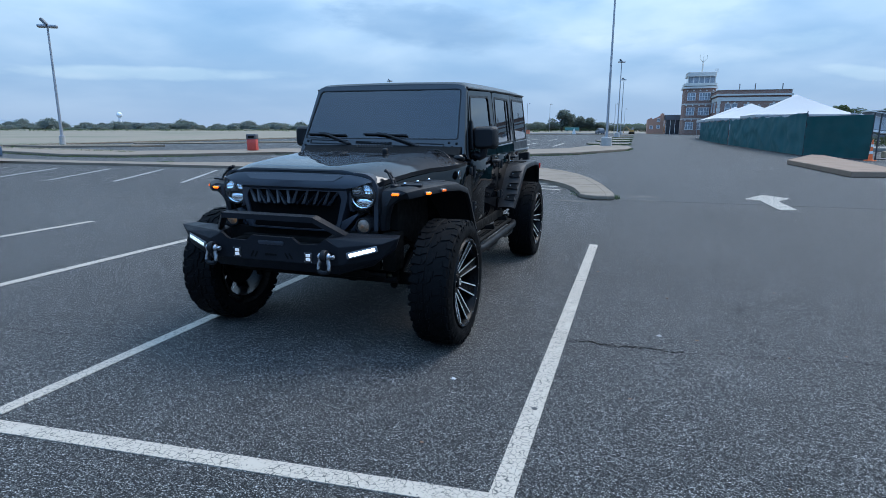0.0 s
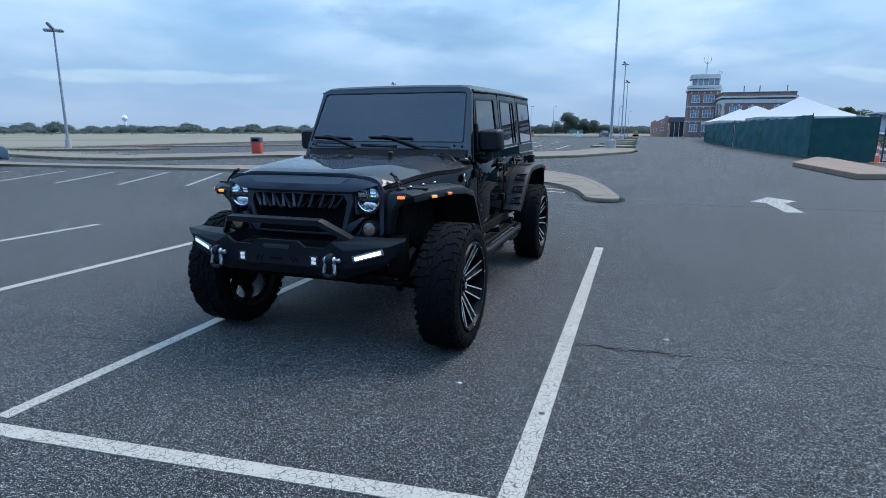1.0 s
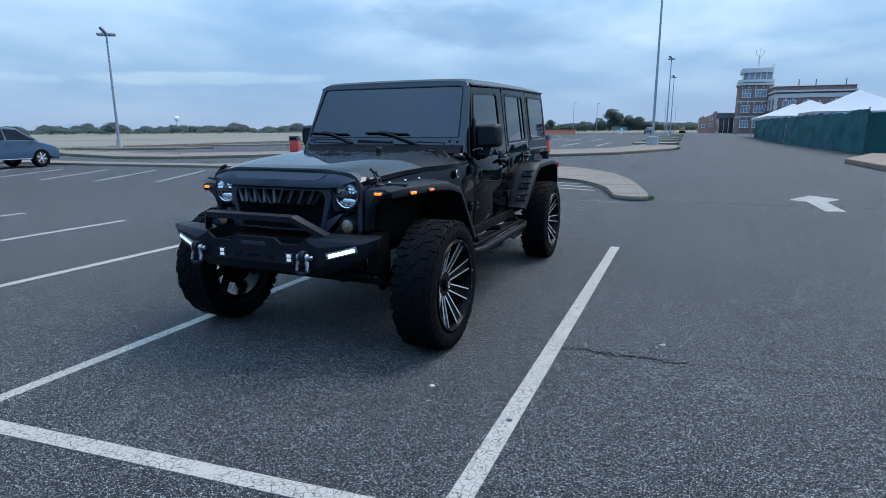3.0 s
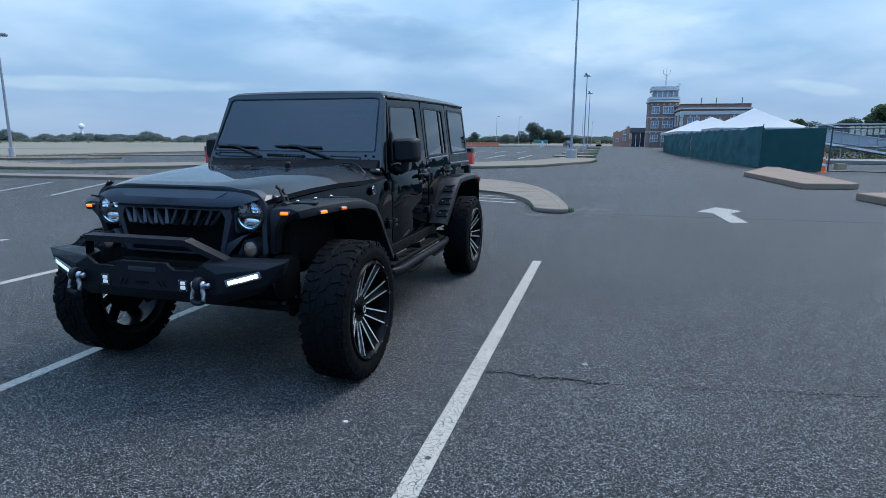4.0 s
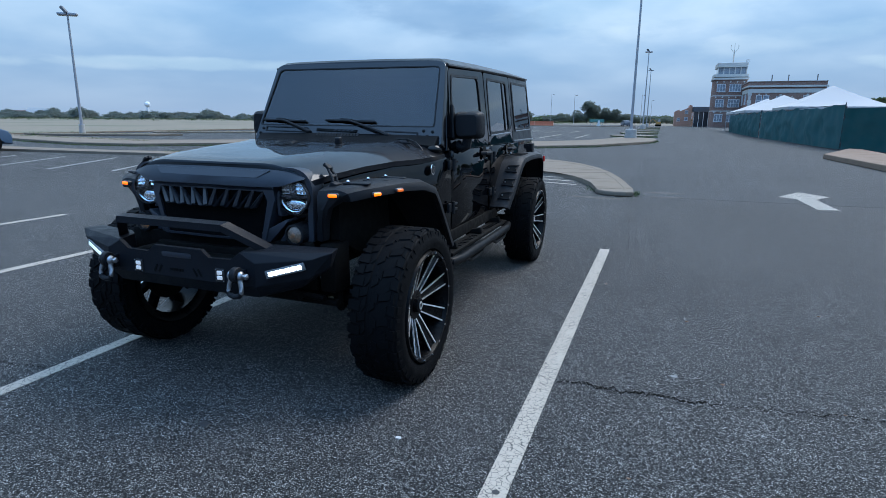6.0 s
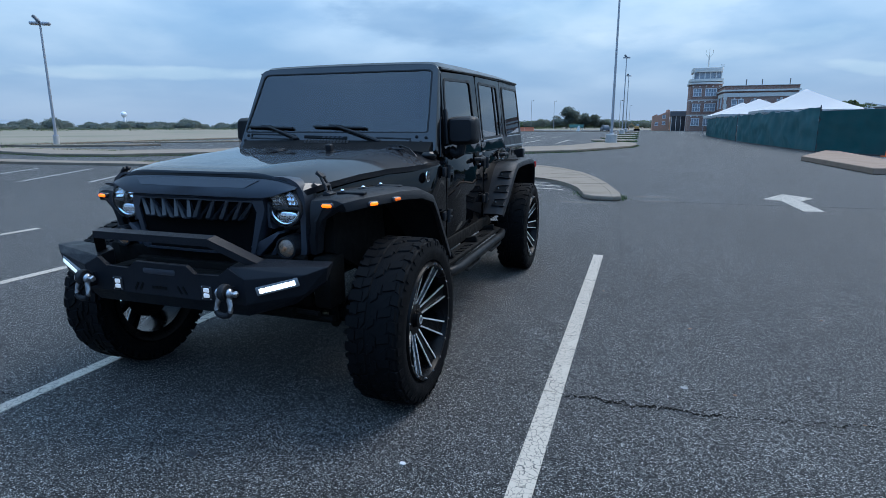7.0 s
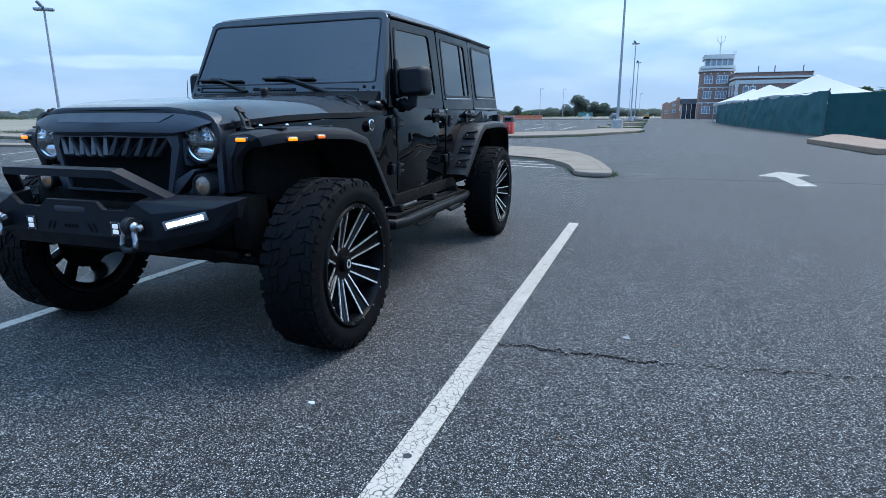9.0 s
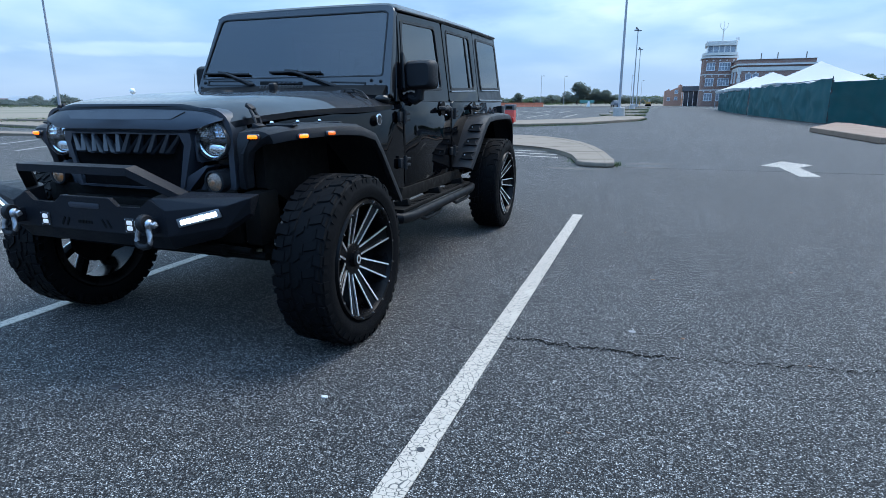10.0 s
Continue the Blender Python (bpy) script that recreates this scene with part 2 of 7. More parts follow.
def road_paint(name, color, dark, wear):
    """Thick white road paint, crazed and worn through to the stones."""
    m = bpy.data.materials.new(name)
    m.use_nodes = True
    n, l = m.node_tree.nodes, m.node_tree.links
    p = n["Principled BSDF"]
    p.inputs["Roughness"].default_value = 0.75
    tc = n.new("ShaderNodeTexCoord")
    wob = n.new("ShaderNodeTexNoise")
    wob.inputs["Scale"].default_value = 9
    mixv = n.new("ShaderNodeMix")
    mixv.data_type, mixv.blend_type = "RGBA", "ADD"
    mixv.inputs[0].default_value = 0.06
    l.new(tc.outputs["Object"], wob.inputs["Vector"])
    l.new(tc.outputs["Object"], mixv.inputs[6])
    l.new(wob.outputs["Color"], mixv.inputs[7])
    v = n.new("ShaderNodeTexVoronoi")
    v.feature = "DISTANCE_TO_EDGE"
    v.inputs["Scale"].default_value = 31
    l.new(mixv.outputs[2], v.inputs["Vector"])
    line = n.new("ShaderNodeMapRange")
    line.inputs["From Min"].default_value, line.inputs["From Max"].default_value = 0.012, 0.042
    l.new(v.outputs["Distance"], line.inputs["Value"])
    gap = n.new("ShaderNodeTexNoise")
    gap.inputs["Scale"].default_value = 4
    l.new(tc.outputs["Object"], gap.inputs["Vector"])
    gp = n.new("ShaderNodeMapRange")
    gp.inputs["From Min"].default_value, gp.inputs["From Max"].default_value = 0.32, 0.46
    gp.inputs["To Min"].default_value, gp.inputs["To Max"].default_value = 1.0, 0.0
    l.new(gap.outputs["Fac"], gp.inputs["Value"])
    keep = n.new("ShaderNodeMath")
    keep.operation = "MAXIMUM"
    l.new(line.outputs[0], keep.inputs[0])
    l.new(gp.outputs[0], keep.inputs[1])
    pit = n.new("ShaderNodeTexNoise")
    pit.inputs["Scale"].default_value, pit.inputs["Detail"].default_value = 85, 4
    l.new(tc.outputs["Object"], pit.inputs["Vector"])
    pr = n.new("ShaderNodeMapRange")
    pr.inputs["From Min"].default_value, pr.inputs["From Max"].default_value = wear, wear + 0.12
    l.new(pit.outputs["Fac"], pr.inputs["Value"])
    both_ = n.new("ShaderNodeMath")
    both_.operation = "MULTIPLY"
    l.new(keep.outputs[0], both_.inputs[0])
    l.new(pr.outputs[0], both_.inputs[1])
    col = n.new("ShaderNodeMix")
    col.data_type = "RGBA"
    col.inputs[6].default_value = (*dark, 1)
    col.inputs[7].default_value = (*color, 1)
    l.new(both_.outputs[0], col.inputs[0])
    l.new(col.outputs[2], p.inputs["Base Color"])
    bp = n.new("ShaderNodeBump")
    bp.inputs["Strength"].default_value, bp.inputs["Distance"].default_value = 0.5, 0.002
    l.new(both_.outputs[0], bp.inputs["Height"])
    l.new(bp.outputs[0], p.inputs["Normal"])
    return m


ASPHALT = asphalt("worn_asphalt", (0.0460, 0.0468, 0.0462), (0.385, 0.375, 0.357), 0.18, [(0.83, 3.84, 0.24, 1.2), (-3.9, 4.6, 0.5, 0.90), (-9.5, 7.5, 3.5, 1.16), (1.4, 12.9, 0.5, 1.25)])
DRIVE = asphalt("smooth_drive_asphalt", (0.0540, 0.0565, 0.0580), (0.33, 0.33, 0.322), 0.16, [(1.4, 13.3, 0.5, 1.2), (2.5, 22.0, 2.2, 1.10), (-14.0, 45.0, 9.0, 1.12)])
LINE = road_paint("crazed_white_road_paint", (0.35, 0.305, 0.25), (0.05, 0.049, 0.046), 0.30)
ARROWP = road_paint("worn_arrow_paint", (0.40, 0.36, 0.30), (0.06, 0.058, 0.055), 0.42)
LINE_OLD = road_paint("faded_white_road_paint", (0.30, 0.285, 0.26), (0.065, 0.065, 0.065), 0.38)
CONCRETE = mat("weathered_kerb_concrete", (0.185, 0.148, 0.114), 0.9, vary=0.22, scale=1.4, bump=0.4, bump_scale=90, tint=(0.155, 0.126, 0.098), spec=0.15)
GRAVEL = mat("tan_gravel_and_dry_grass", (0.168, 0.135, 0.094), 0.95, vary=0.3, scale=0.05, fine=1.5, tint=(0.10, 0.105, 0.065))


def car_paint(name, color, base_spec=0.1, ior=1.45, wave=0.02, coat=1.0):
    """Black paint under a clear coat; the pressed sheet is never quite flat."""
    m = mat(name, color, 0.42, vary=0.15, scale=4, coat=coat, spec=base_spec)
    n, l = m.node_tree.nodes, m.node_tree.links
    p = n["Principled BSDF"]
    p.inputs["Coat IOR"].default_value, p.inputs["Coat Roughness"].default_value = ior, 0.03
    tc, big_ = n.new("ShaderNodeTexCoord"), n.new("ShaderNodeTexNoise")
    big_.inputs["Scale"].default_value, big_.inputs["Detail"].default_value = 2.6, 1.0
    l.new(tc.outputs["Object"], big_.inputs["Vector"])
    bp = n.new("ShaderNodeBump")
    bp.inputs["Strength"].default_value, bp.inputs["Distance"].default_value = 1.0, wave
    l.new(big_.outputs["Fac"], bp.inputs["Height"])
    l.new(bp.outputs[0], p.inputs["Coat Normal"])
    return m


PAINT = car_paint("gloss_black_car_paint", (0.0012, 0.0014, 0.0021), 0.0, 1.38, 0.009, 0.72)
# Lit copy of the car's black: sky sheen raised in the hood's colour.
HOODP = car_paint("sky_lit_gloss_black_hood_paint", (0.0038, 0.0048, 0.0072), 0.08, 1.36, 0.006, 0.90)
# Same black again, colour brightened for the sky seen in the windscreen frame.
FRAMEP = car_paint("sky_lit_gloss_black_frame_paint", (0.0030, 0.0036, 0.0050), 0.10, 1.48, 0.004)
HARDTOP = mat("satin_black_hardtop_resin", (0.0070, 0.0078, 0.0100), 0.34, vary=0.12, scale=9, bump=0.05, bump_scale=900, spec=0.40)
SATIN = mat("satin_black_grille_paint", (0.0185, 0.0228, 0.0315), 0.40, vary=0.15, scale=12, bump=0.03, bump_scale=700, spec=0.42)
TOOTHM = mat("satin_black_tooth_paint", (0.017, 0.020, 0.026), 0.36, vary=0.15, scale=12, spec=0.5)
ALU = mat("dull_cast_aluminium", (0.20, 0.21, 0.22), 0.45, metal=0.6, vary=0.15, scale=40)
PLASTIC = mat("textured_black_plastic", (0.0085, 0.0092, 0.0112), 0.50, vary=0.2, scale=14, bump=0.25, bump_scale=900, spec=0.20)
POWDER = mat("black_powder_coated_steel", (0.0085, 0.0098, 0.0128), 0.46, vary=0.2, scale=10, bump=0.2, bump_scale=1100, spec=0.12)
RUBBER = mat("black_tyre_rubber", (0.0030, 0.0032, 0.0038), 0.66, vary=0.35, scale=9, bump=0.25, bump_scale=350, spec=0.07)
UNDER = mat("dirty_dark_chassis_steel", (0.0038, 0.0036, 0.0034), 0.8, vary=0.4, scale=20, bump=0.2, spec=0.1)
GLOSSRIM = mat("gloss_black_rim", (0.003, 0.003, 0.0034), 0.28, vary=0.1, coat=0.0, spec=0.08)
MILLED = mat("bright_milled_aluminium", (0.90, 0.91, 0.92), 0.42, metal=1.0, vary=0.08, scale=60)
CHROME = mat("bright_chrome", (0.75, 0.76, 0.78), 0.08, metal=1.0, vary=0.05)
GALV = mat("galvanised_shackle_steel", (0.36, 0.38, 0.41), 0.35, metal=1.0, vary=0.2, scale=40)
TINT = glass("dark_tinted_glass", (0.016, 0.022, 0.032), 0.02, 1.6)
CLEAR = glass("clear_lamp_glass", (0.9, 0.93, 0.97))
AMBER = mat("lit_amber_lens", (0.7, 0.18, 0.01), 0.3, emit=(1.0, 0.115, 0.002), power=2.3)
AMBER_OFF = mat("amber_lens", (0.45, 0.13, 0.02), 0.25, emit=(1.0, 0.13, 0.002), power=0.5)
REDLENS = mat("red_tail_lens", (0.45, 0.02, 0.015), 0.2)
LED = mat("white_led", (0.9, 0.95, 1.0), 0.3, emit=(0.70, 0.85, 1.0), power=4.2)
# Dimmed copy of the LED: the far bar's oblique view is put into its power.
LED_SIDE = mat("off_axis_white_led", (0.8, 0.9, 0.88), 0.3, emit=(0.70, 0.88, 0.86), power=0.75)
SEAT = mat("dark_seat_cloth", (0.02, 0.02, 0.022), 0.9)
LED_DIM = mat("white_lamp_cell", (0.45, 0.48, 0.52), 0.3, emit=(0.75, 0.87, 1.0), power=0.32)
WIPER = mat("wiper_rubber_and_steel", (0.007, 0.007, 0.008), 0.45, spec=0.25)
COWLM = mat("matt_black_cowl_plastic", (0.0040, 0.0042, 0.0048), 0.6, vary=0.2, spec=0.10)

# ---- mesh helpers ----


def part(name, bm, material, parent=None, label="", smooth=True, at=(0, 0, 0)):
    """Links a bmesh as one mesh object, under parent if there is one."""
    bmesh.ops.recalc_face_normals(bm, faces=bm.faces)
    me = bpy.data.meshes.new(name)
    bm.to_mesh(me)
    bm.free()
    me.materials.append(material)
    if smooth:
        for f in me.polygons:
            f.use_smooth = True
        me.set_sharp_from_angle(angle=radians(32))
    ob = new(name, me)
    ob.location = at
    if parent:
        ob.parent = parent
    if label:
        ob["label"] = label
    return ob


def thing(name, at, label, category, group="", kind="", turn=0.0):
    ob = new(name)
    ob.empty_display_size = 0.2
    ob.location = at
    ob.rotation_euler = (0, 0, radians(turn))
    return tagged(ob, label, category, group, kind)


def bevel(bm, edges, width, seg=2):
    if width > 0 and edges:
        bmesh.ops.bevel(bm, geom=list(edges), offset=width, segments=seg, affect="EDGES", profile=0.5, clamp_overlap=True)


def box(bm, c, s, rot=(0, 0, 0), bev=0.0, seg=2):
    m = pose(*c, *rot) @ Matrix.Diagonal((*s, 1))
    got = bmesh.ops.create_cube(bm, size=1, matrix=m)["verts"]
    if bev:
        bevel(bm, {e for v in got for e in v.link_edges}, bev, seg)
    return got


def slab(bm, pts, axis, a, b, bev=0.0, seg=2):
    """A polygon in the two other axes, in their order, drawn out from a to b."""
    def put(p, w):
        q = list(p)
        q.insert("xyz".index(axis), w)
        return bm.verts.new(q)
    lo, hi = [put(p, a) for p in pts], [put(p, b) for p in pts]
    n = len(pts)
    fs = [bm.faces.new(lo), bm.faces.new(hi[::-1])]
    fs += [bm.faces.new((lo[i], lo[(i + 1) % n], hi[(i + 1) % n], hi[i])) for i in range(n)]
    if bev:
        bevel(bm, {e for f in fs[:2] for e in f.edges}, bev, seg)
    return lo + hi


def ring(bm, outer, inner, axis, a, b, bev=0.0):
    """A frame between two outlines with the same count of points."""
    def put(p, w):
        q = list(p)
        q.insert("xyz".index(axis), w)
        return bm.verts.new(q)
    n = len(outer)
    o0, o1, i0, i1 = ([put(p, w) for p in ps] for ps, w in ((outer, a), (outer, b), (inner, a), (inner, b)))
    fs = []
    for i in range(n):
        j = (i + 1) % n
        fs.append(bm.faces.new((o0[i], o0[j], i0[j], i0[i])))
        fs.append(bm.faces.new((o1[j], o1[i], i1[i], i1[j])))
        fs.append(bm.faces.new((o0[j], o0[i], o1[i], o1[j])))
        fs.append(bm.faces.new((i0[i], i0[j], i1[j], i1[i])))
    if bev:
        bevel(bm, {e for f in fs for e in f.edges if len(e.link_faces) == 2 and e.calc_face_angle(0) > 1.2}, bev, 1)
    return o0 + o1 + i0 + i1


def rounded(pts, r, n=5):
    """The outline with its corners rounded by r (one number or one a corner)."""
    out_, k = [], len(pts)
    for i in range(k):
        p, q, s = (Vector(pts[j % k]) for j in (i - 1, i, i + 1))
        rad = r[i] if isinstance(r, (list, tuple)) else r
        a, b = (p - q), (s - q)
        d = min(rad, a.length * 0.49, b.length * 0.49)
        a, b = q + a.normalized() * d, q + b.normalized() * d
        for t in range(n + 1):
            w = t / n
            out_.append(tuple(a * (1 - w) ** 2 + q * 2 * w * (1 - w) + b * w * w))
    return out_


def tube(bm, pts, r, n=10, caps=True):
    pts = [Vector(p) for p in pts]
    rings = []
    for i, p in enumerate(pts):
        d = (pts[min(i + 1, len(pts) - 1)] - pts[max(i - 1, 0)]).normalized()
        side = d.cross(Vector((0, 0, 1)))
        side = side.normalized() if side.length > 0.05 else Vector((1, 0, 0))
        top = side.cross(d).normalized()
        rad = r[i] if isinstance(r, (list, tuple)) else r
        rings.append([bm.verts.new(p + (side * math.cos(k * math.tau / n) + top * math.sin(k * math.tau / n)) * rad) for k in range(n)])
    for a, b in zip(rings, rings[1:]):
        for k in range(n):
            bm.faces.new((a[k], a[(k + 1) % n], b[(k + 1) % n], b[k]))
    if caps:
        bm.faces.new(rings[0][::-1])
        bm.faces.new(rings[-1])


def loft(bm, rings, closed=True, caps=True):
    vs = [[bm.verts.new(p) for p in r] for r in rings]
    n = len(vs[0])
    for a, b in zip(vs, vs[1:]):
        for k in range(n if closed else n - 1):
            bm.faces.new((a[k], a[(k + 1) % n], b[(k + 1) % n], b[k]))
    if caps and closed:
        bm.faces.new(vs[0][::-1])
        bm.faces.new(vs[-1])
    return vs


def lathe(bm, prof, c, axis="x", n=32, closed=True):
    """Turns (along, radius) points round an axis through c."""
    rings = []
    for k in range(n):
        a = k * math.tau / n
        ca, sa = math.cos(a), math.sin(a)
        row = []
        for w, r in prof:
            p = {"x": (w, r * ca, r * sa), "y": (r * ca, w, r * sa), "z": (r * ca, r * sa, w)}[axis]
            row.append(bm.verts.new(Vector(c) + Vector(p)))
        rings.append(row)
    m = len(prof)
    for k in range(n):
        a, b = rings[k], rings[(k + 1) % n]
        for i in range(m if closed else m - 1):
            j = (i + 1) % m
            bm.faces.new((a[i], a[j], b[j], b[i]))


def disc(bm, c, r, depth, axis="y", n=24, bev=0.0):
    """A short cylinder centred on c."""
    pts = [(r * math.cos(k * math.tau / n), r * math.sin(k * math.tau / n)) for k in range(n)]
    i = "xyz".index(axis)
    o = [c[k] for k in range(3) if k != i]
    slab(bm, [(p[0] + o[0], p[1] + o[1]) for p in pts], axis, c[i] - depth / 2, c[i] + depth / 2, bev, 2)


def ball(bm, c, s, u=16, v=10):
    bmesh.ops.create_uvsphere(bm, u_segments=u, v_segments=v, radius=1, matrix=Matrix.Translation(c) @ Matrix.Diagonal((*s, 1)))


def lean(bm, z0=1.2, k=0.115):
    """Draws the upper body in towards the middle."""
    for v in bm.verts:
        if v.co.z > z0:
            v.co.x -= math.copysign((v.co.z - z0) * k, v.co.x)


def lerp(a, b, t):
    return a + (b - a) * t


B = bmesh.new

# ---- ground and paving ----
bm = B()
R_ = 4000
slab(bm, [(-R_, -R_), (R_, -R_), (R_, R_), (-R_, R_)], "z", -0.4, -0.02)
tagged(part("ground", bm, GRAVEL, smooth=False), "flat tan gravel and dry grass plain", "ground", kind="structure")
bm = B()
slab(bm, [(-47, -60), (70, -60), (70, 215), (-47, 215)], "z", -0.015, 0.0)
tagged(part("parking_lot", bm, ASPHALT, smooth=False), "worn grey asphalt car park with pale stones", "asphalt", kind="structure")
bm = B()
slab(bm, [(-47, 16.6), (-24, 17.6), (-14, 18.6), (-5, 19.0), (-2.2, 18.0), (-0.7, 15.0), (-0.30, 12.80), (8.0, 13.15), (30, 13.9), (70, 15.0), (70, 215), (-47, 215)], "z", 0.0002, 0.003)
tagged(part("drive", bm, DRIVE, smooth=False), "smoother blue-grey asphalt of the drive and far lot", "asphalt", kind="structure")


def strip(name, pts, width, material, label, z=0.0035):
    """A painted line along pts."""
    bm = B()
    for a, b in zip(pts, pts[1:]):
        a, b = Vector((*a, 0)), Vector((*b, 0))
        s = (b - a).cross(Vector((0, 0, 1))).normalized() * width / 2
        q = [a - s, b - s, b + s, a + s]
        slab(bm, [(p.x, p.y) for p in q], "z", 0.0005, z)
    return tagged(part(name, bm, material, smooth=False), label, "road marking", "stall lines", "structure")


SOLID = "solid white painted stall line, crazed and worn"
strip("stall_line", [(-0.247, 2.08), (-0.243, 7.68)], 0.104, LINE, SOLID)
strip("stall_line", [(-2.945, 2.0), (-2.960, 7.1)], 0.090, LINE, SOLID)
strip("cross_line", [(-6.2, 1.704), (-2.80, 1.904), (-0.20, 2.131)], 0.099, LINE, "white line across the head of the stalls, cracked", 0.005)
strip("stall_line", [(-5.55, 1.85), (-5.46, 7.0)], 0.11, LINE, SOLID)
strip("stall_line", [(-8.09, 1.7), (-8.05, 6.94)], 0.11, LINE, SOLID)
strip("stall_line", [(-10.6, 1.6), (-10.57, 6.9)], 0.11, LINE, SOLID)
for i in range(8):
    x, y = -9.55 - 2.03 * i, 13.1 - 0.36 * i
    strip("stall_line", [(x, y), (x - 2.36, y + 4.35 - 0.06 * i)], 0.11, LINE_OLD, "faded white slanted stall line by the kerb")
for i in range(4):
    strip("stall_line", [(-1.50 - 0.14 * i, 14.45 + 0.75 * i), (-4.6, 15.35 + 0.62 * i)], 0.11, LINE, "white hatching beside the kerb")
for i in range(7):
    for j in range(2):
        x = -6.5 - 2.78 * i - j * 3.6
        y = 50.0 - 0.9 * i + j * 22
        strip("stall_line", [(x, y), (x - 0.40, y + 13)], 0.17, LINE, "faded white stall line far across the lot", 0.009)

# arrow on the drive
bm = B()
shape = [(2.84, 12.18), (3.17, 12.28), (3.14, 13.70), (3.48, 14.27), (3.06, 14.93), (2.51, 13.87), (2.80, 13.68)]
slab(bm, shape, "z", 0.0005, 0.0075)
tagged(part("lane_arrow", bm, ARROWP, smooth=False), "worn white painted lane arrow on the drive", "road marking", kind="structure")

# cracks
CRACK = mat("dark_crack_filling", (0.003, 0.003, 0.003), 0.95, vary=0.4, scale=40, spec=0.05)
rnd = random.Random(7)


def crack(a, b, width, steps, wander):
    bm = B()
    a, b = Vector(a), Vector(b)
    side = Vector((-(b - a).y, (b - a).x)).normalized()
    pts, off = [], 0.0
    for i in range(steps + 1):
        off = off * 0.75 + rnd.uniform(-wander, wander) * 1.5
        w = width * rnd.uniform(0.2, 1.0)
        p = a.lerp(b, i / steps) + side * off
        pts.append((p, w))
    lo = [bm.verts.new((*(p - side * w), 0.0042)) for p, w in pts]
    hi = [bm.verts.new((*(p + side * w), 0.0042)) for p, w in pts]
    for i in range(steps):
        bm.faces.new((lo[i], lo[i + 1], hi[i + 1], hi[i]))
    tagged(part("pavement_crack", bm, CRACK, smooth=False), "thin jagged crack in the asphalt", "crack", "cracks in the asphalt", "structure")


crack((-0.20, 4.07), (0.63, 4.07), 0.0115, 150, 0.011)
crack((-0.05, 4.075), (0.30, 4.06), 0.004, 50, 0.012)
crack((-0.9, 4.12), (-0.20, 4.07), 0.003, 40, 0.005)
crack((0.63, 4.07), (2.07, 4.32), 0.0062, 120, 0.010)
crack((2.07, 4.32), (5.5, 4.6), 0.004, 120, 0.01)
crack((-2.9, 3.15), (-1.7, 3.6), 0.003, 60, 0.008)
crack((-5.0, 2.8), (-3.0, 3.12), 0.004, 80, 0.008)
crack((-14.0, 9.0), (-6.5, 10.2), 0.012, 120, 0.04)
crack((-0.20, 12.75), (0.0, 7.8), 0.0028, 110, 0.010)

GRIT = mat("pale_sandy_grit", (0.125, 0.115, 0.100), 0.95, vary=0.5, scale=9, fine=60, spec=0.1)


def grit(c, half, squash, turn):
    """A thin ragged fan of sand on the asphalt."""
    verts, faces = [], []
    for _ in range(900):
        d, a = abs(rnd.gauss(0, 0.5)), rnd.uniform(0, math.tau)
        u, v = math.cos(a) * d * half, math.sin(a) * d * half * squash
        x, y = c[0] + u * math.cos(turn) - v * math.sin(turn), c[1] + u * math.sin(turn) + v * math.cos(turn)
        r_, k = rnd.uniform(0.006, 0.020), len(verts)
        verts += [(x - r_, y, 0.002), (x, y - r_, 0.002), (x + r_, y, 0.002), (x, y + r_, 0.002), (x, y, 0.006)]
        faces += [(k, k + 1, k + 4), (k + 1, k + 2, k + 4), (k + 2, k + 3, k + 4), (k + 3, k, k + 4)]
    me = bpy.data.meshes.new("sand_grit")
    me.from_pydata(verts, [], faces)
    me.materials.append(GRIT)
    tagged(new("sand_grit", me), "pale sand washed against the kerb", "sand", kind="stuff")


grit((0.42, 13.6), 0.55, 0.30, 0.1)
grit((0.50, 12.9), 0.45, 0.20, 0.15)
grit((-0.9, 12.3), 0.65, 0.22, -0.1)

# litter on the ground
PALE = mat("pale_litter", (0.42, 0.42, 0.41), 0.7, vary=0.2, scale=60)
GREY = mat("grey_flattened_litter", (0.16, 0.16, 0.155), 0.8, vary=0.3, scale=50)
TARN = mat("dark_oil_spot", (0.02, 0.02, 0.022), 0.5, vary=0.3, scale=30)
LEAF = mat("dry_brown_leaf", (0.16, 0.085, 0.05), 0.85, vary=0.3, scale=40)


def flake(name, c, r, squash, h, material, label, category):
    bm = B()
    k = 11
    pts = [(c[0] + math.cos(i * math.tau / k) * r * rnd.uniform(0.8, 1.15), c[1] + math.sin(i * math.tau / k) * r * squash * rnd.uniform(0.8, 1.15)) for i in range(k)]
    slab(bm, pts, "z", 0.001, h, min(0.003, h * 0.4), 1)
    tagged(part(name, bm, material), label, category)


flake("bottle_cap", (-0.767, 3.18), 0.015, 0.85, 0.008, PALE, "white flattened bottle cap on the asphalt", "litter")
flake("chewing_gum", (0.443, 4.36), 0.021, 1, 0.006, GREY, "grey trodden chewing gum on the asphalt", "litter")
flake("oil_spot", (-1.69, 2.95), 0.035, 0.6, 0.005, TARN, "dark oil spot on the asphalt", "stain")
flake("oil_spot", (-0.240, 2.963), 0.016, 1.1, 0.0055, TARN, "dark tar spot on the white line", "stain")
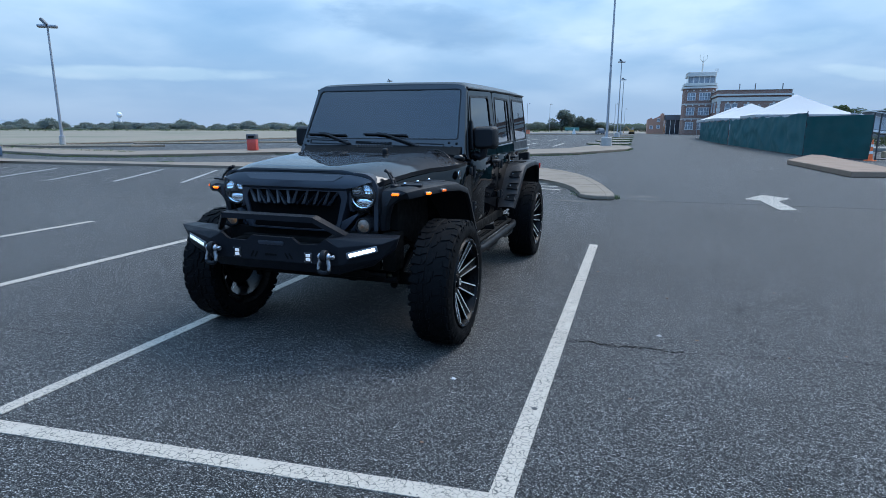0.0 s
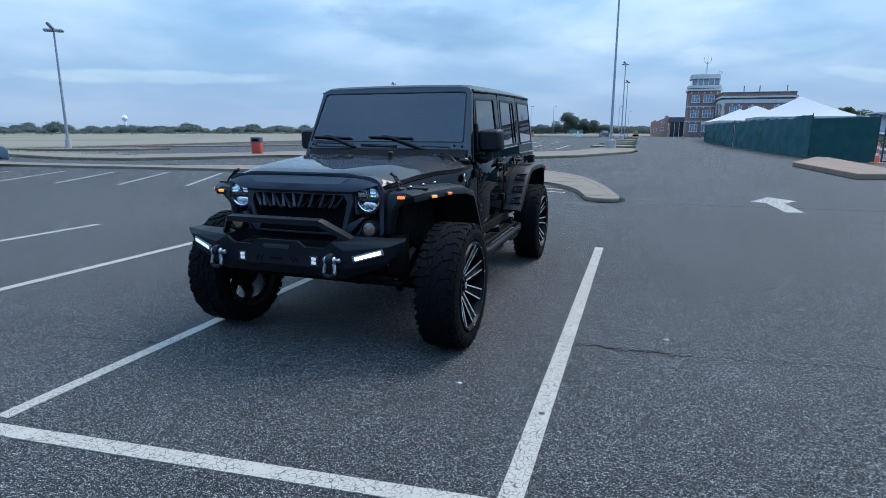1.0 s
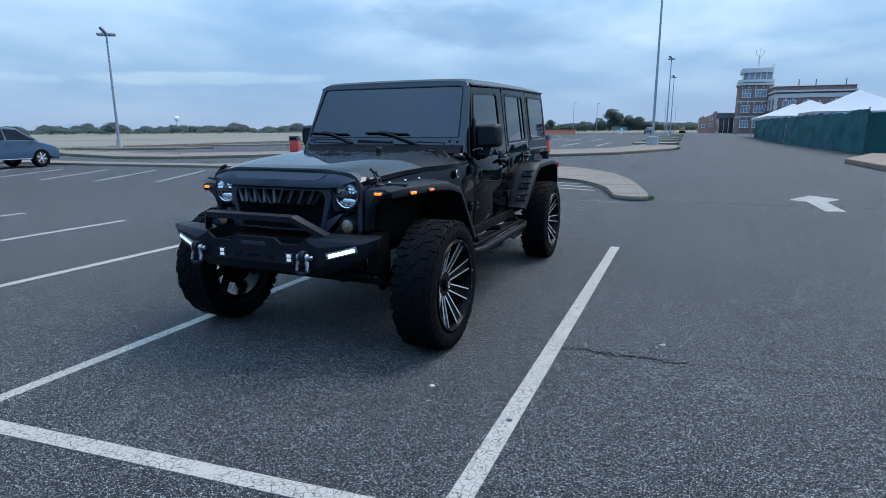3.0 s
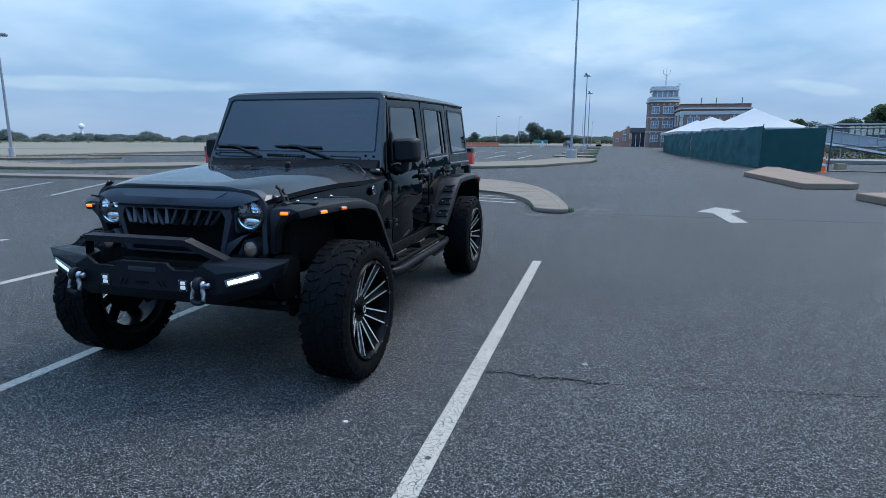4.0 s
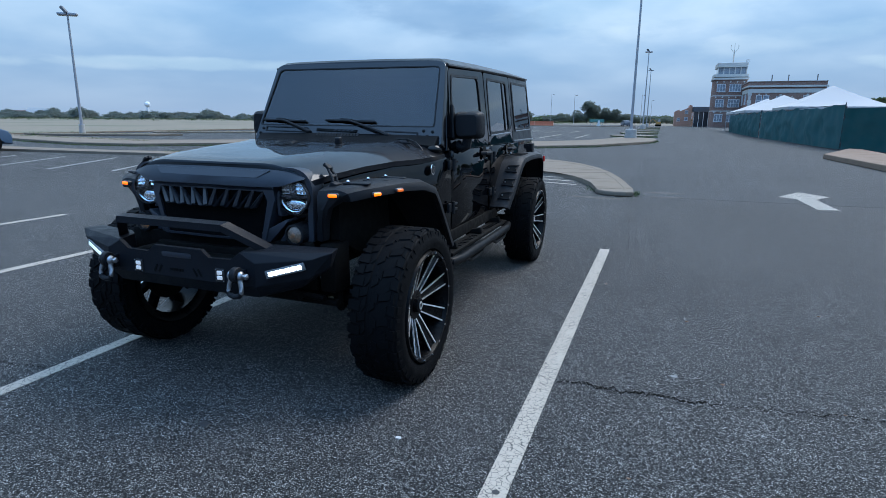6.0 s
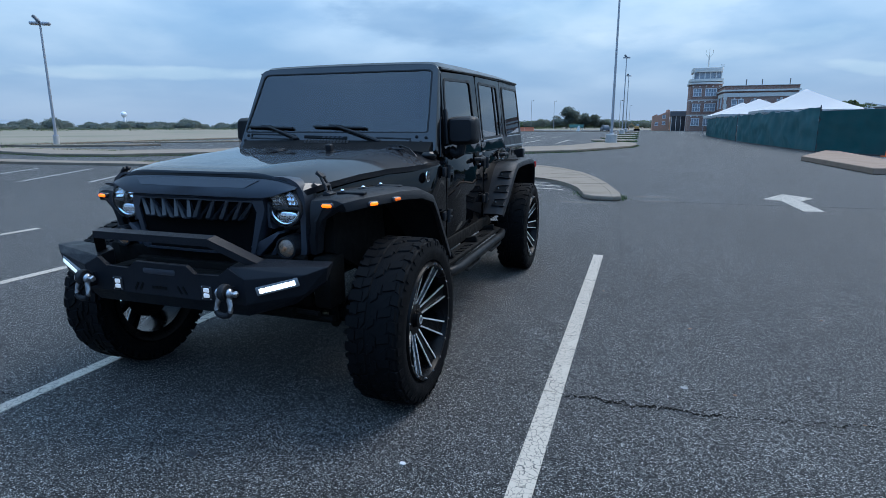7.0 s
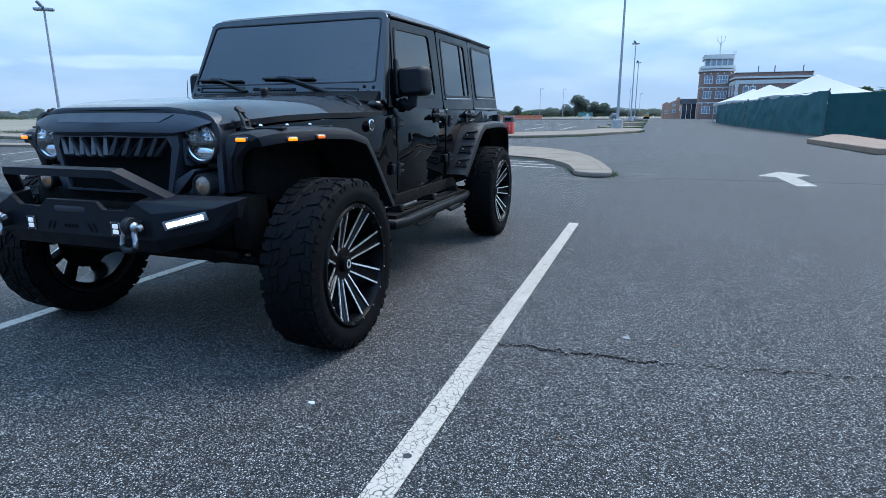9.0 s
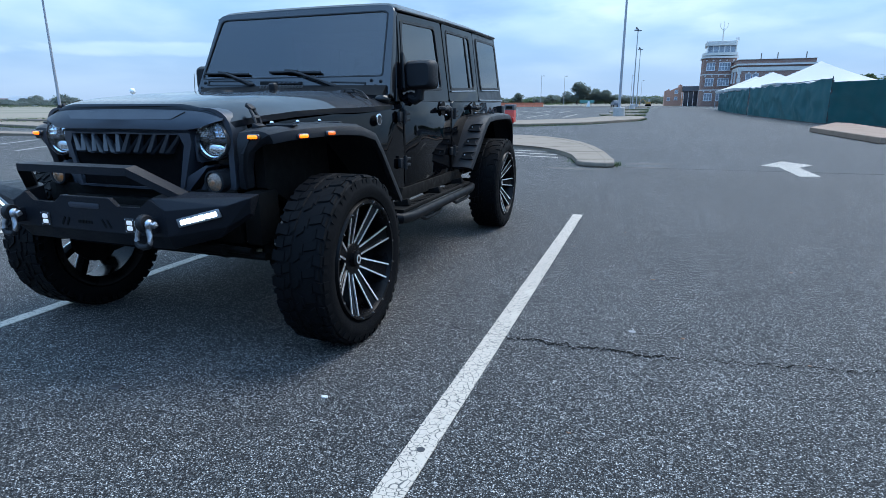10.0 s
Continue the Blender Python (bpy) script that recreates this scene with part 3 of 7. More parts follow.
for p in [(0.7, 4.35), (1.25, 4.2), (1.62, 4.35), (0.25, 3.25), (0.9, 2.6), (-0.1, 6.2), (0.55, 5.4), (1.5, 5.9), (0.3, 6.9), (-0.7, 2.45)]:
    flake("dry_leaf", p, rnd.uniform(0.007, 0.013), 0.6, 0.006, LEAF, "small dry brown leaf on the asphalt", "leaf")

# ---- the off-road car ----
CX, CY = -1.965, 5.2
jeep = thing("off_road_car", (CX, CY * 1.02 + 0.03, 0), "black lifted four-door off-road car with huge wheels and tinted windows", "car")
jeep.scale = (1.02, 1.02, 1.02)


OFF = [0.0]


def jp(name, bm, material, parent=None, label="", smooth=True):
    """A part of the car, drawn in metres from its middle line and the world's y."""
    for v in bm.verts:
        v.co.x += OFF[0]
    if parent is None:
        for v in bm.verts:
            v.co.y -= CY
        return part(name, bm, material, jeep, label, smooth)
    if parent.parent != jeep:
        parent = parent.parent
    for v in bm.verts:
        v.co.y -= CY
    return part(name, bm, material, parent, label, smooth)


# wheels: built at the hub, axle along x, outer face towards +x
TR, TW, RR = 0.427, 0.265, 0.306


def tyre_mesh():
    bm = B()
    h = TW / 2
    prof = [(h - 0.030, RR - 0.004), (h - 0.004, RR + 0.012), (h + 0.006, RR + 0.045), (h + 0.004, TR - 0.050), (h - 0.012, TR - 0.016), (h - 0.035, TR - 0.006),
            (0.0, TR - 0.006), (-h + 0.035, TR - 0.006), (-h + 0.012, TR - 0.016), (-h - 0.004, TR - 0.050), (-h - 0.006, RR + 0.045), (-h + 0.004, RR + 0.012), (-h + 0.030, RR - 0.004)]
    lathe(bm, prof, (0, 0, 0), "x", 64)
    verts, faces = [], []

    def lug(w0, w1, a0, a1, r0, r1, skew):
        k = len(verts)
        for r, sh in ((r0, 0.0), (r1, 0.006)):
            for w, a in ((w0 + sh, a0), (w1 - sh, a0 + skew), (w1 - sh, a1 + skew - sh * 2), (w0 + sh, a1 - sh * 2)):
                verts.append((w, r * math.cos(a), r * math.sin(a)))
        faces.extend([[k + i for i in f] for f in ((4, 5, 6, 7), (0, 1, 5, 4), (1, 2, 6, 5), (2, 3, 7, 6), (3, 0, 4, 7))])
    n = 44
    st = math.tau / n
    for i in range(n):
        a = i * st
        odd = i % 2
        d = 0.010 if odd else 0.0
        for sg in (1, -1):
            lug(sg * (h * (0.56 if odd else 0.66)), sg * (h - 0.020 + d), a, a + st * 0.86, TR - 0.010, TR, 0.015 * sg)
            lug(sg * (h * (0.52 if odd else 0.62)), sg * (h * 0.25), a + st * (0.12 if odd else -0.05), a + st * (0.98 if odd else 0.72), TR - 0.008, TR + 0.001, (0.085 if odd else 0.030) * sg)
            lug(sg * (h - 0.012), sg * (h + 0.0020), a + st * 0.1, a + st * (0.80 if odd else 0.5), TR - 0.056 + d, TR - 0.014, 0.0)
        lug(-h * (0.20 if odd else 0.10), h * (0.10 if odd else 0.20), a + st * 0.03, a + st * 0.86, TR - 0.008, TR + 0.001, -0.055 if odd else 0.045)
    me = bpy.data.meshes.new("tread_lugs")
    me.from_pydata(verts, [], faces)
    me.materials.append(RUBBER)
    return bm, me


def rim_mesh():
    bm = B()
    h = TW / 2
    prof = [(h - 0.012, RR + 0.004), (h + 0.004, RR - 0.004), (h + 0.002, RR - 0.018), (h - 0.016, RR - 0.026), (h - 0.060, RR - 0.034), (-h + 0.03, RR - 0.05), (-h, RR), (-h, RR + 0.005)]
    lathe(bm, prof, (0, 0, 0), "x", 64, closed=False)
    return bm


def spoke_rail(sign, bm, w0, w1, hw, depth):
    """One edge of a spoke, from the hub out to the lip."""
    r0, r1 = 0.078, RR - 0.022
    c0, c1 = sign * w0, sign * w1
    q = []
    for r, c, x in ((r0, c0, 0.052), (r1, c1, TW / 2 - 0.010)):
        q.append([(x, c - hw, r), (x, c + hw, r), (x - depth, c + hw, r), (x - depth, c - hw, r)])
    loft(bm, q)


def wheel(name, label):
    w = thing(name, (0, 0, 0), label, "wheel")
    carcass, lugs = tyre_mesh()
    part("tyre", carcass, RUBBER, w, "black mud-terrain tyre with deep lugs")
    lg = new("tread", lugs)
    lg.parent = w
    lg["kind"] = "stuff"
    rim = part("rim", rim_mesh(), GLOSSRIM, w)
    bm = B()
    lathe(bm, [(-0.02, 0.0), (-0.02, 0.092), (0.040, 0.092), (0.052, 0.080), (0.052, 0.045), (0.075, 0.040), (0.080, 0.030), (0.080, 0.0)], (0, 0, 0), "x", 24, closed=False)
    part("hub", bm, GLOSSRIM, w)
    bm = B()
    ring(bm, [(0.020 * math.cos(k * math.tau / 16), 0.024 * math.sin(k * math.tau / 16)) for k in range(16)],
         [(0.013 * math.cos(k * math.tau / 16), 0.016 * math.sin(k * math.tau / 16)) for k in range(16)], "x", 0.079, 0.083)
    part("cap_emblem", bm, MILLED, w)
    for k in range(8):
        m = pose(0, 0, 0, k * 45 + 11, 0, 0)
        bm = B()
        r0, r1, x0, x1 = 0.07, RR - 0.02, 0.045, TW / 2 - 0.018
        q = [[(x0, -0.022, r0), (x0, 0.022, r0), (x0 - 0.05, 0.012, r0), (x0 - 0.05, -0.012, r0)],
             [(lerp(x0, x1, 0.45), -0.030, lerp(r0, r1, 0.5)), (lerp(x0, x1, 0.45), 0.030, lerp(r0, r1, 0.5)), (lerp(x0, x1, 0.45) - 0.04, 0.018, lerp(r0, r1, 0.5)), (lerp(x0, x1, 0.45) - 0.04, -0.018, lerp(r0, r1, 0.5))],
             [(x1, -0.040, r1), (x1, 0.040, r1), (x1 - 0.03, 0.026, r1), (x1 - 0.03, -0.026, r1)]]
        loft(bm, q)
        bmesh.ops.transform(bm, matrix=m, verts=bm.verts)
        sp = part("spoke", bm, GLOSSRIM, w)
        for s in (1, -1):
            bm = B()
            spoke_rail(s, bm, 0.021, 0.037, 0.0042, 0.006)
            bmesh.ops.transform(bm, matrix=m, verts=bm.verts)
            part("milled_edge", bm, MILLED, w, "bright milled spoke edge")
    for k in range(16):
        a = k * math.tau / 16
        bm = B()
        disc(bm, (TW / 2 + 0.003, math.cos(a) * (RR - 0.012), math.sin(a) * (RR - 0.012)), 0.0055, 0.008, "x", 6)
        part("rivet", bm, CHROME, w, "chrome rim rivet")
    return w


proto = wheel("wheel", "")
del proto["category"]
HUB_Y, HUB_X = (3.705, 6.70), 0.945
proto.parent = jeep
proto.location = (HUB_X, HUB_Y[0] - CY, TR)
proto.rotation_euler = (radians(7), 0, 0)
w2 = copy_thing(proto, pose(HUB_X, HUB_Y[1] - CY, TR, 29, 0, 0))
w3 = copy_thing(proto, pose(-0.825, HUB_Y[0] - CY, TR, 40, 0, 180))
w4 = copy_thing(proto, pose(-0.825, HUB_Y[1] - CY, TR, 12, 0, 180))

# engine bay sides
bm = B()
secs = [(3.46, 0.568, 1.092, 0.80), (3.75, 0.634, 1.122, 0.80), (4.10, 0.690, 1.142, 0.76), (4.45, 0.775, 1.158, 0.66), (4.60, 0.800, 1.168, 0.60), (4.88, 0.805, 1.190, 0.58)]
loft(bm, [[(-w, y, zb), (w, y, zb), (w + 0.005, y, (zb + zt) / 2), (w, y, zt - 0.03), (w - 0.02, y, zt), (-w + 0.02, y, zt), (-w, y, zt - 0.03), (-w - 0.005, y, (zb + zt) / 2)] for y, w, zt, zb in secs])
for v in bm.verts:
    v.co.x -= 0.027 + 0.013 * max(0.0, min(1.0, (4.6 - v.co.y) / 0.9))
jp("fender_panel", bm, PAINT)

# lower body with the rear wheel arches
arch = [(6.80 + 0.54 * math.cos(a), 0.46 + 0.56 * math.sin(a)) for a in [radians(d) for d in range(10, 171, 16)]]
bm = B()
slab(bm, [(4.86, 1.205), (4.86, 0.60), (6.20, 0.60)] + arch[::-1] + [(7.40, 0.62), (7.58, 0.70), (7.62, 1.205)], "x", -0.800, 0.800, 0.012)
OFF[0] = -0.027
jp("body_tub", bm, PAINT)
OFF[0] = 0.0
bm = B()
box(bm, (0, 6.0, 0.60), (1.50, 3.2, 0.12), bev=0.02)
jp("floor_pan", bm, UNDER)

# hood
bm = B()
rows_ = []
for y, w, ze, zc in [(3.368, 0.578, 1.104, 1.183), (3.374, 0.584, 1.110, 1.194), (3.40, 0.592, 1.116, 1.204), (3.45, 0.602, 1.122, 1.213), (3.55, 0.618, 1.132, 1.226), (3.85, 0.655, 1.155, 1.250),
                     (4.15, 0.695, 1.166, 1.266), (4.32, 0.748, 1.168, 1.272), (4.40, 0.768, 1.170, 1.262), (4.60, 0.796, 1.176, 1.272), (4.74, 0.800, 1.180, 1.278)]:
    row = []
    nose = 0.05 if y < 3.5 else 0.0
    for k in range(-12, 13):
        s = k / 12
        u = w * s
        edge = max(0.0, (abs(s) - 0.52) / 0.48)
        z = zc - (zc - ze) * (edge ** 2.2)
        if y > 4.3 and abs(u) > 0.47:
            z += 0.012 * max(0.0, 1 - abs(abs(u) - 0.53) / 0.08)
        row.append((u - 0.027 - 0.013 * min(1.0, (4.9 - y) / 1.2), y + nose * abs(s) ** 2.5, z))
    rows_.append(row)
loft(bm, [r + [(p[0], p[1], p[2] - (0.03 if abs(p[0]) < abs(r[0][0]) - 0.02 else 0.045)) for p in r[::-1]] for r in rows_])
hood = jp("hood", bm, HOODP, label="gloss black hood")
for s in (1, -1):
    # rubber hood catch: a bracket, two straps and a hook on the hood
    lu = lambda u: s * (u + 0.04) - 0.04
    bm = B()
    box(bm, (lu(0.632), 3.512, 1.086), (0.040, 0.062, 0.030), (0, s * 20, 0), 0.006)
    for dy in (-0.019, 0.019):
        tube(bm, [(lu(0.634), 3.512 + dy, 1.088), (lu(0.618), 3.520 + dy, 1.128), (lu(0.588), 3.530 + dy * 0.7, 1.164)], 0.0075, 8)
    box(bm, (lu(0.616), 3.520, 1.130), (0.020, 0.048, 0.014), (0, s * 35, 0), 0.004)
    box(bm, (lu(0.580), 3.532, 1.176), (0.036, 0.040, 0.016), (0, s * 40, 0), 0.005)
    box(bm, (lu(0.562), 3.536, 1.184), (0.022, 0.020, 0.022), (0, s * 30, 0), 0.005)
    jp("hood_latch", bm, PLASTIC, hood, "black rubber hood catch")
    bm = B()
    box(bm, (s * 0.56, 4.55, 1.262), (0.075, 0.022, 0.012), (0, 0, 0), 0.004)
    jp("washer_nozzle", bm, PLASTIC, hood)
bm = B()
tube(bm, [(-0.14 + 0.060 * math.cos(a), 4.18 + 0.030 * math.sin(a), 1.270) for a in [k * math.tau / 16 for k in range(17)]], 0.006, 6)
jp("footman_loop", bm, PLASTIC, hood)
bm = B()
box(bm, (-0.14, 4.18, 1.266), (0.135, 0.075, 0.010), (4, 0, 0), 0.004)
jp("loop_plate", bm, PLASTIC, hood)
for u, y, z in ((0.305, 4.10, 1.282), (-0.700, 4.44, 1.222)):
    bm = B()
    box(bm, (u, y, z), (0.040, 0.040, 0.052), (8, 0, 0), 0.010, 3)
    box(bm, (u, y, z - 0.022), (0.056, 0.056, 0.010), (6, 0, 0), 0.003)
    jp("hood_bump_stop", bm, PLASTIC, hood, "black rubber hood stop")
# shut line behind the hood
bm = B()
tube(bm, [(0.42, 4.70, 1.281), (0.52, 4.675, 1.281), (0.60, 4.625, 1.264), (0.655, 4.58, 1.232), (0.690, 4.56, 1.196), (0.712, 4.555, 1.178)], 0.0055, 6)
jp("shut_line", bm, WIPER, hood)

# grille: its middle line stands a little off the body's
OX = -0.040
OUT = rounded([(-0.590, 0.79), (-0.597, 1.176), (0.597, 1.176), (0.590, 0.79)], [0.03, 0.135, 0.135, 0.03], 7)


def bow(u):
    return 0.05 * abs(u / 0.62) ** 2.5


def jf(name, bm, material, parent=None, label="", smooth=True, bent=False, off=OX):
    """A part of the front end, drawn from the grille's middle line."""
    for v in bm.verts:
        if bent:
            v.co.y += bow(v.co.x)
        v.co.x += off
    return jp(name, bm, material, parent, label, smooth)


def plate(pts, y0, y1, bev=0.006):
    bm = B()
    slab(bm, pts, "y", y0, y1, bev, 2)
    return bm


bm = B()
slab(bm, OUT, "y", 3.455, 3.49, 0.004)
grille = jf("grille", bm, SATIN, label="satin black angry-eyed aftermarket grille", bent=True)
INN = [(u * 0.955, 0.985 + (z - 0.985) * (0.955 if z > 0.985 else 0.99)) for u, z in OUT]
bm = B()
ring(bm, OUT, INN, "y", 3.372, 3.470, 0.005)
jf("outer_rim", bm, SATIN, grille, bent=True)


def profile_rows(lines, back):
    """A panel across the grille from lines of (across, out, up), closed behind."""
    bm = B()
    rows = []
    for col in zip(*lines):
        rows.append(list(col) + [(u, back, z) for u, y, z in col[::-1]])
    loft(bm, rows)
    return bm


US = [-0.560, -0.535, -0.50, -0.46, -0.40, -0.30, -0.15, 0.0, 0.15, 0.30, 0.40, 0.46, 0.50, 0.535, 0.560]
LOWZ = [1.119, 1.113, 1.101, 1.086, 1.077, 1.077, 1.078, 1.079, 1.078, 1.077, 1.077, 1.086, 1.101, 1.113, 1.119]
MIDZ = [1.122, 1.119, 1.116, 1.116, 1.116, 1.119, 1.121, 1.122, 1.121, 1.119, 1.116, 1.116, 1.116, 1.119, 1.122]
TOPZ = [1.126, 1.135, 1.146, 1.155, 1.162, 1.166, 1.168, 1.169, 1.168, 1.166, 1.162, 1.155, 1.146, 1.135, 1.126]
bm = profile_rows([[(u, 3.326 + 0.03 * abs(u / 0.56) ** 6, z) for u, z in zip(US, LOWZ)], [(u, 3.330 + 0.03 * abs(u / 0.56) ** 6, z) for u, z in zip(US, MIDZ)], [(u, 3.366, z) for u, z in zip(US, TOPZ)]], 3.45)
bevel(bm, [e for e in bm.edges if e.calc_face_angle(0) > 0.5], 0.003, 2)
jf("brow", bm, SATIN, grille, bent=True)
PU = [-0.375, -0.30, -0.15, 0.0, 0.15, 0.30, 0.375]
bm = profile_rows([[(u * 0.84, 3.3305, 1.1235) for u in PU], [(u, 3.3566, 1.158) for u in PU]], 3.38)
jf("brow_panel", bm, SATIN, grille, bent=True)
bm = profile_rows([[(u, 3.352, z - 0.026) for u, z in zip(US[4:11], LOWZ[4:11])], [(u, 3.334, z - 0.004) for u, z in zip(US[4:11], LOWZ[4:11])]], 3.42)
jf("brow_ledge", bm, SATIN, grille, bent=True)
MESH = mat("black_wire_mesh", (0.0022, 0.0022, 0.0025), 0.85, vary=0.5, scale=30, fine=400, bump=0.6, bump_scale=260, spec=0.05)
BLOCK = [(-0.335, 0.79), (-0.405, 1.02), (-0.395, 1.076), (0, 1.076), (0.395, 1.076), (0.405, 1.02), (0.335, 0.79), (0, 0.79)]
HEX = [(-0.315, 0.80), (-0.362, 1.005), (-0.340, 1.052), (0, 1.054), (0.340, 1.052), (0.362, 1.005), (0.315, 0.80), (0, 0.80)]
bm = B()
ring(bm, BLOCK, HEX, "y", 3.344, 3.465, 0.006)
jf("centre_frame", bm, SATIN, grille, bent=True)
jf("mesh_insert", plate(HEX, 3.358, 3.372, 0.0), MESH, grille, bent=True)
for s in (1, -1):
    fin = [(s * 0.31, 0.835), (s * 0.455, 0.912), (s * 0.475, 0.905), (s * 0.42, 0.86), (s * 0.365, 0.79), (s * 0.325, 0.79)]
    jf("lower_fin", plate(fin, 3.352, 3.465, 0.005), SATIN, grille, bent=True)
    fin = [(s * 0.40, 0.79), (s * 0.445, 0.855), (s * 0.452, 0.850), (s * 0.43, 0.79)]
    jf("lower_fin", plate(fin, 3.372, 3.465, 0.003), SATIN, grille, bent=True)
    fin = [(s * 0.41, 1.055), (s * 0.422, 1.03), (s * 0.412, 0.96), (s * 0.435, 0.925), (s * 0.405, 0.93), (s * 0.40, 1.02)]
    jf("lamp_cheek", plate(fin, 3.362, 3.465, 0.006), SATIN, grille, bent=True)
# teeth over the mesh: pairs of ribs that part downwards and lean to the middle
def rib(bm, ut, ub, wt, wb, zt, zb):
    loft(bm, [[(ut - wt, 3.360, zt), (ut - wt, 3.352, zt), (ut, 3.342, zt), (ut + wt, 3.352, zt), (ut + wt, 3.360, zt)],
              [(lerp(ut, ub, 0.9) - wb, 3.360, lerp(zt, zb, 0.9)), (lerp(ut, ub, 0.9) - wb, 3.328, lerp(zt, zb, 0.9)), (lerp(ut, ub, 0.9), 3.312, lerp(zt, zb, 0.9)), (lerp(ut, ub, 0.9) + wb, 3.328, lerp(zt, zb, 0.9)), (lerp(ut, ub, 0.9) + wb, 3.360, lerp(zt, zb, 0.9))],
              [(ub - wb * 0.8, 3.360, zb), (ub - wb * 0.8, 3.334, zb), (ub, 3.324, zb), (ub + wb * 0.8, 3.334, zb), (ub + wb * 0.8, 3.360, zb)]])


for s in (1, -1):
    for ut, ua, ub in ((0.036, 0.013, None), (0.116, 0.092, 0.040), (0.196, 0.170, 0.118), (0.274, 0.244, 0.194), (0.338, 0.276, None)):
        bm = B()
        rib(bm, s * ut, s * ua, 0.0085, 0.012, 1.054, 0.962)
        if ub is not None:
            rib(bm, s * (ut - 0.009), s * ub, 0.0045, 0.009, 1.048, 0.958)
        jf("tooth", bm, TOOTHM, grille, bent=True, smooth=False)
# headlights and turn signals
REFL = mat("headlight_reflector", (0.98, 0.95, 0.90), 0.20, metal=1.0, vary=0.15, scale=60)
BULB = mat("amber_bulb_glass", (0.26, 0.12, 0.06), 0.3)
DARKREFL = mat("dark_headlight_bezel", (0.02, 0.02, 0.022), 0.25, vary=0.1)
TURN = mat("clear_turn_signal_with_amber_bulb", (0.20, 0.135, 0.095), 0.18, vary=0.6, scale=22, bump=0.6, bump_scale=240, coat=0.8, tint=(0.46, 0.16, 0.05))
for s in (1, -1):
    u, z, y = s * 0.490, 1.026, 3.402
    bm = B()
    lathe(bm, [(0.004, 0.094), (-0.008, 0.092), (-0.010, 0.087), (0.02, 0.085), (0.05, 0.094)], (u, y, z), "y", 36)
    head = jf("headlight", bm, DARKREFL)
    bm = B()
    lathe(bm, [(0.034, 0.0), (0.034, 0.070), (0.018, 0.084), (0.040, 0.086), (0.045, 0.0)], (u, y, z), "y", 32)
    jf("reflector", bm, DARKREFL, head)
    # stepped mirror facets of the two upper quadrants
    for q in (-1, 1):
        bm = B()
        for i in range(3):
            for j in range(3):
                du, dz = q * (0.020 + i * 0.0215), 0.022 + j * 0.0215
                if math.hypot(du, dz) > 0.082:
                    continue
                box(bm, (u + du, y + 0.016 - 0.002 * (i + j), z + dz), (0.0205, 0.010, 0.0205), (-30 + j * 9, 0, q * (10 - 12 * i)), 0.002)
        jf("upper_reflector", bm, REFL, head, "bright stepped reflector", smooth=False)
    # lower bowl with a bright crescent round it
    bm = B()
    ball(bm, (u, y + 0.024, z - 0.040), (0.064, 0.022, 0.034), 20, 14)
    jf("lower_reflector", bm, REFL, head, "bright low-beam reflector")
    bm = B()
    arc = [radians(190 + k * 10) for k in range(17)]
    tube(bm, [(u + 0.0765 * math.cos(a), y + 0.006, z + 0.0765 * math.sin(a)) for a in arc], 0.0055, 6)
    jf("crescent", bm, REFL, head, "bright crescent strip")
    bm = B()
    box(bm, (u, y + 0.006, z + 0.001), (0.165, 0.020, 0.016), bev=0.003)
    box(bm, (u, y + 0.008, z + 0.045), (0.016, 0.018, 0.078), bev=0.003)
    jf("lamp_divider", bm, DARKREFL, head)
    bm = B()
    disc(bm, (u, y + 0.002, z + 0.012), 0.021, 0.014, "y", 20, 0.003)
    jf("centre_cap", bm, DARKREFL, head)
    bm = B()
    lathe(bm, [(-0.010, 0.0), (-0.008, 0.045), (0.000, 0.085), (0.003, 0.085), (-0.004, 0.045), (-0.006, 0.0)], (u, y - 0.006, z), "y", 28, closed=False)
    lens = jf("lens", bm, CLEAR, head, "clear domed lens")
    lens.visible_shadow = False
    u2, y2 = s * 0.508, 3.366
    bm = B()
    lathe(bm, [(0.10, 0.0), (0.10, 0.058), (-0.002, 0.055), (-0.004, 0.046), (0.004, 0.043), (0.006, 0.0)], (u2, y2, 0.838), "y", 24, closed=False)
    sig = jf("turn_signal", bm, PLASTIC)
    bm = B()
    lathe(bm, [(-0.010, 0.0), (-0.008, 0.022), (0.003, 0.043), (0.006, 0.043), (0.006, 0.0)], (u2, y2, 0.838), "y", 24, closed=False)
    jf("signal_lens", bm, TURN, sig, "clear and amber signal lens")
    bm = B()
    ball(bm, (u2, y2 - 0.008, 0.838), (0.012, 0.005, 0.012), 12, 8)
    jf("signal_bulb", bm, BULB, sig, "amber bulb")

# fender flares


def flare(name, rows, u_in, s, lip):
    """rows: y, z, outer half width, and the way inwards (dy, dz)."""
    bm = B()
    secs = []
    for y, z, uo, dy, dz in rows:
        f = lambda u, d: (s * u, y + dy * d, z + dz * d)
        secs.append([f(u_in, 0.012), f(lerp(u_in, uo, 0.6), 0.0), f(uo - 0.045, 0.004), f(uo - 0.010, 0.018), f(uo, 0.040), f(uo, lip), f(uo - 0.022, lip), f(uo - 0.030, 0.050), f(uo - 0.07, 0.034), f(u_in, 0.040)])
    if s < 0:
        secs = [q[::-1] for q in secs]
    loft(bm, secs)
    return jp(name, bm, PLASTIC, label="textured black plastic pocket fender flare")


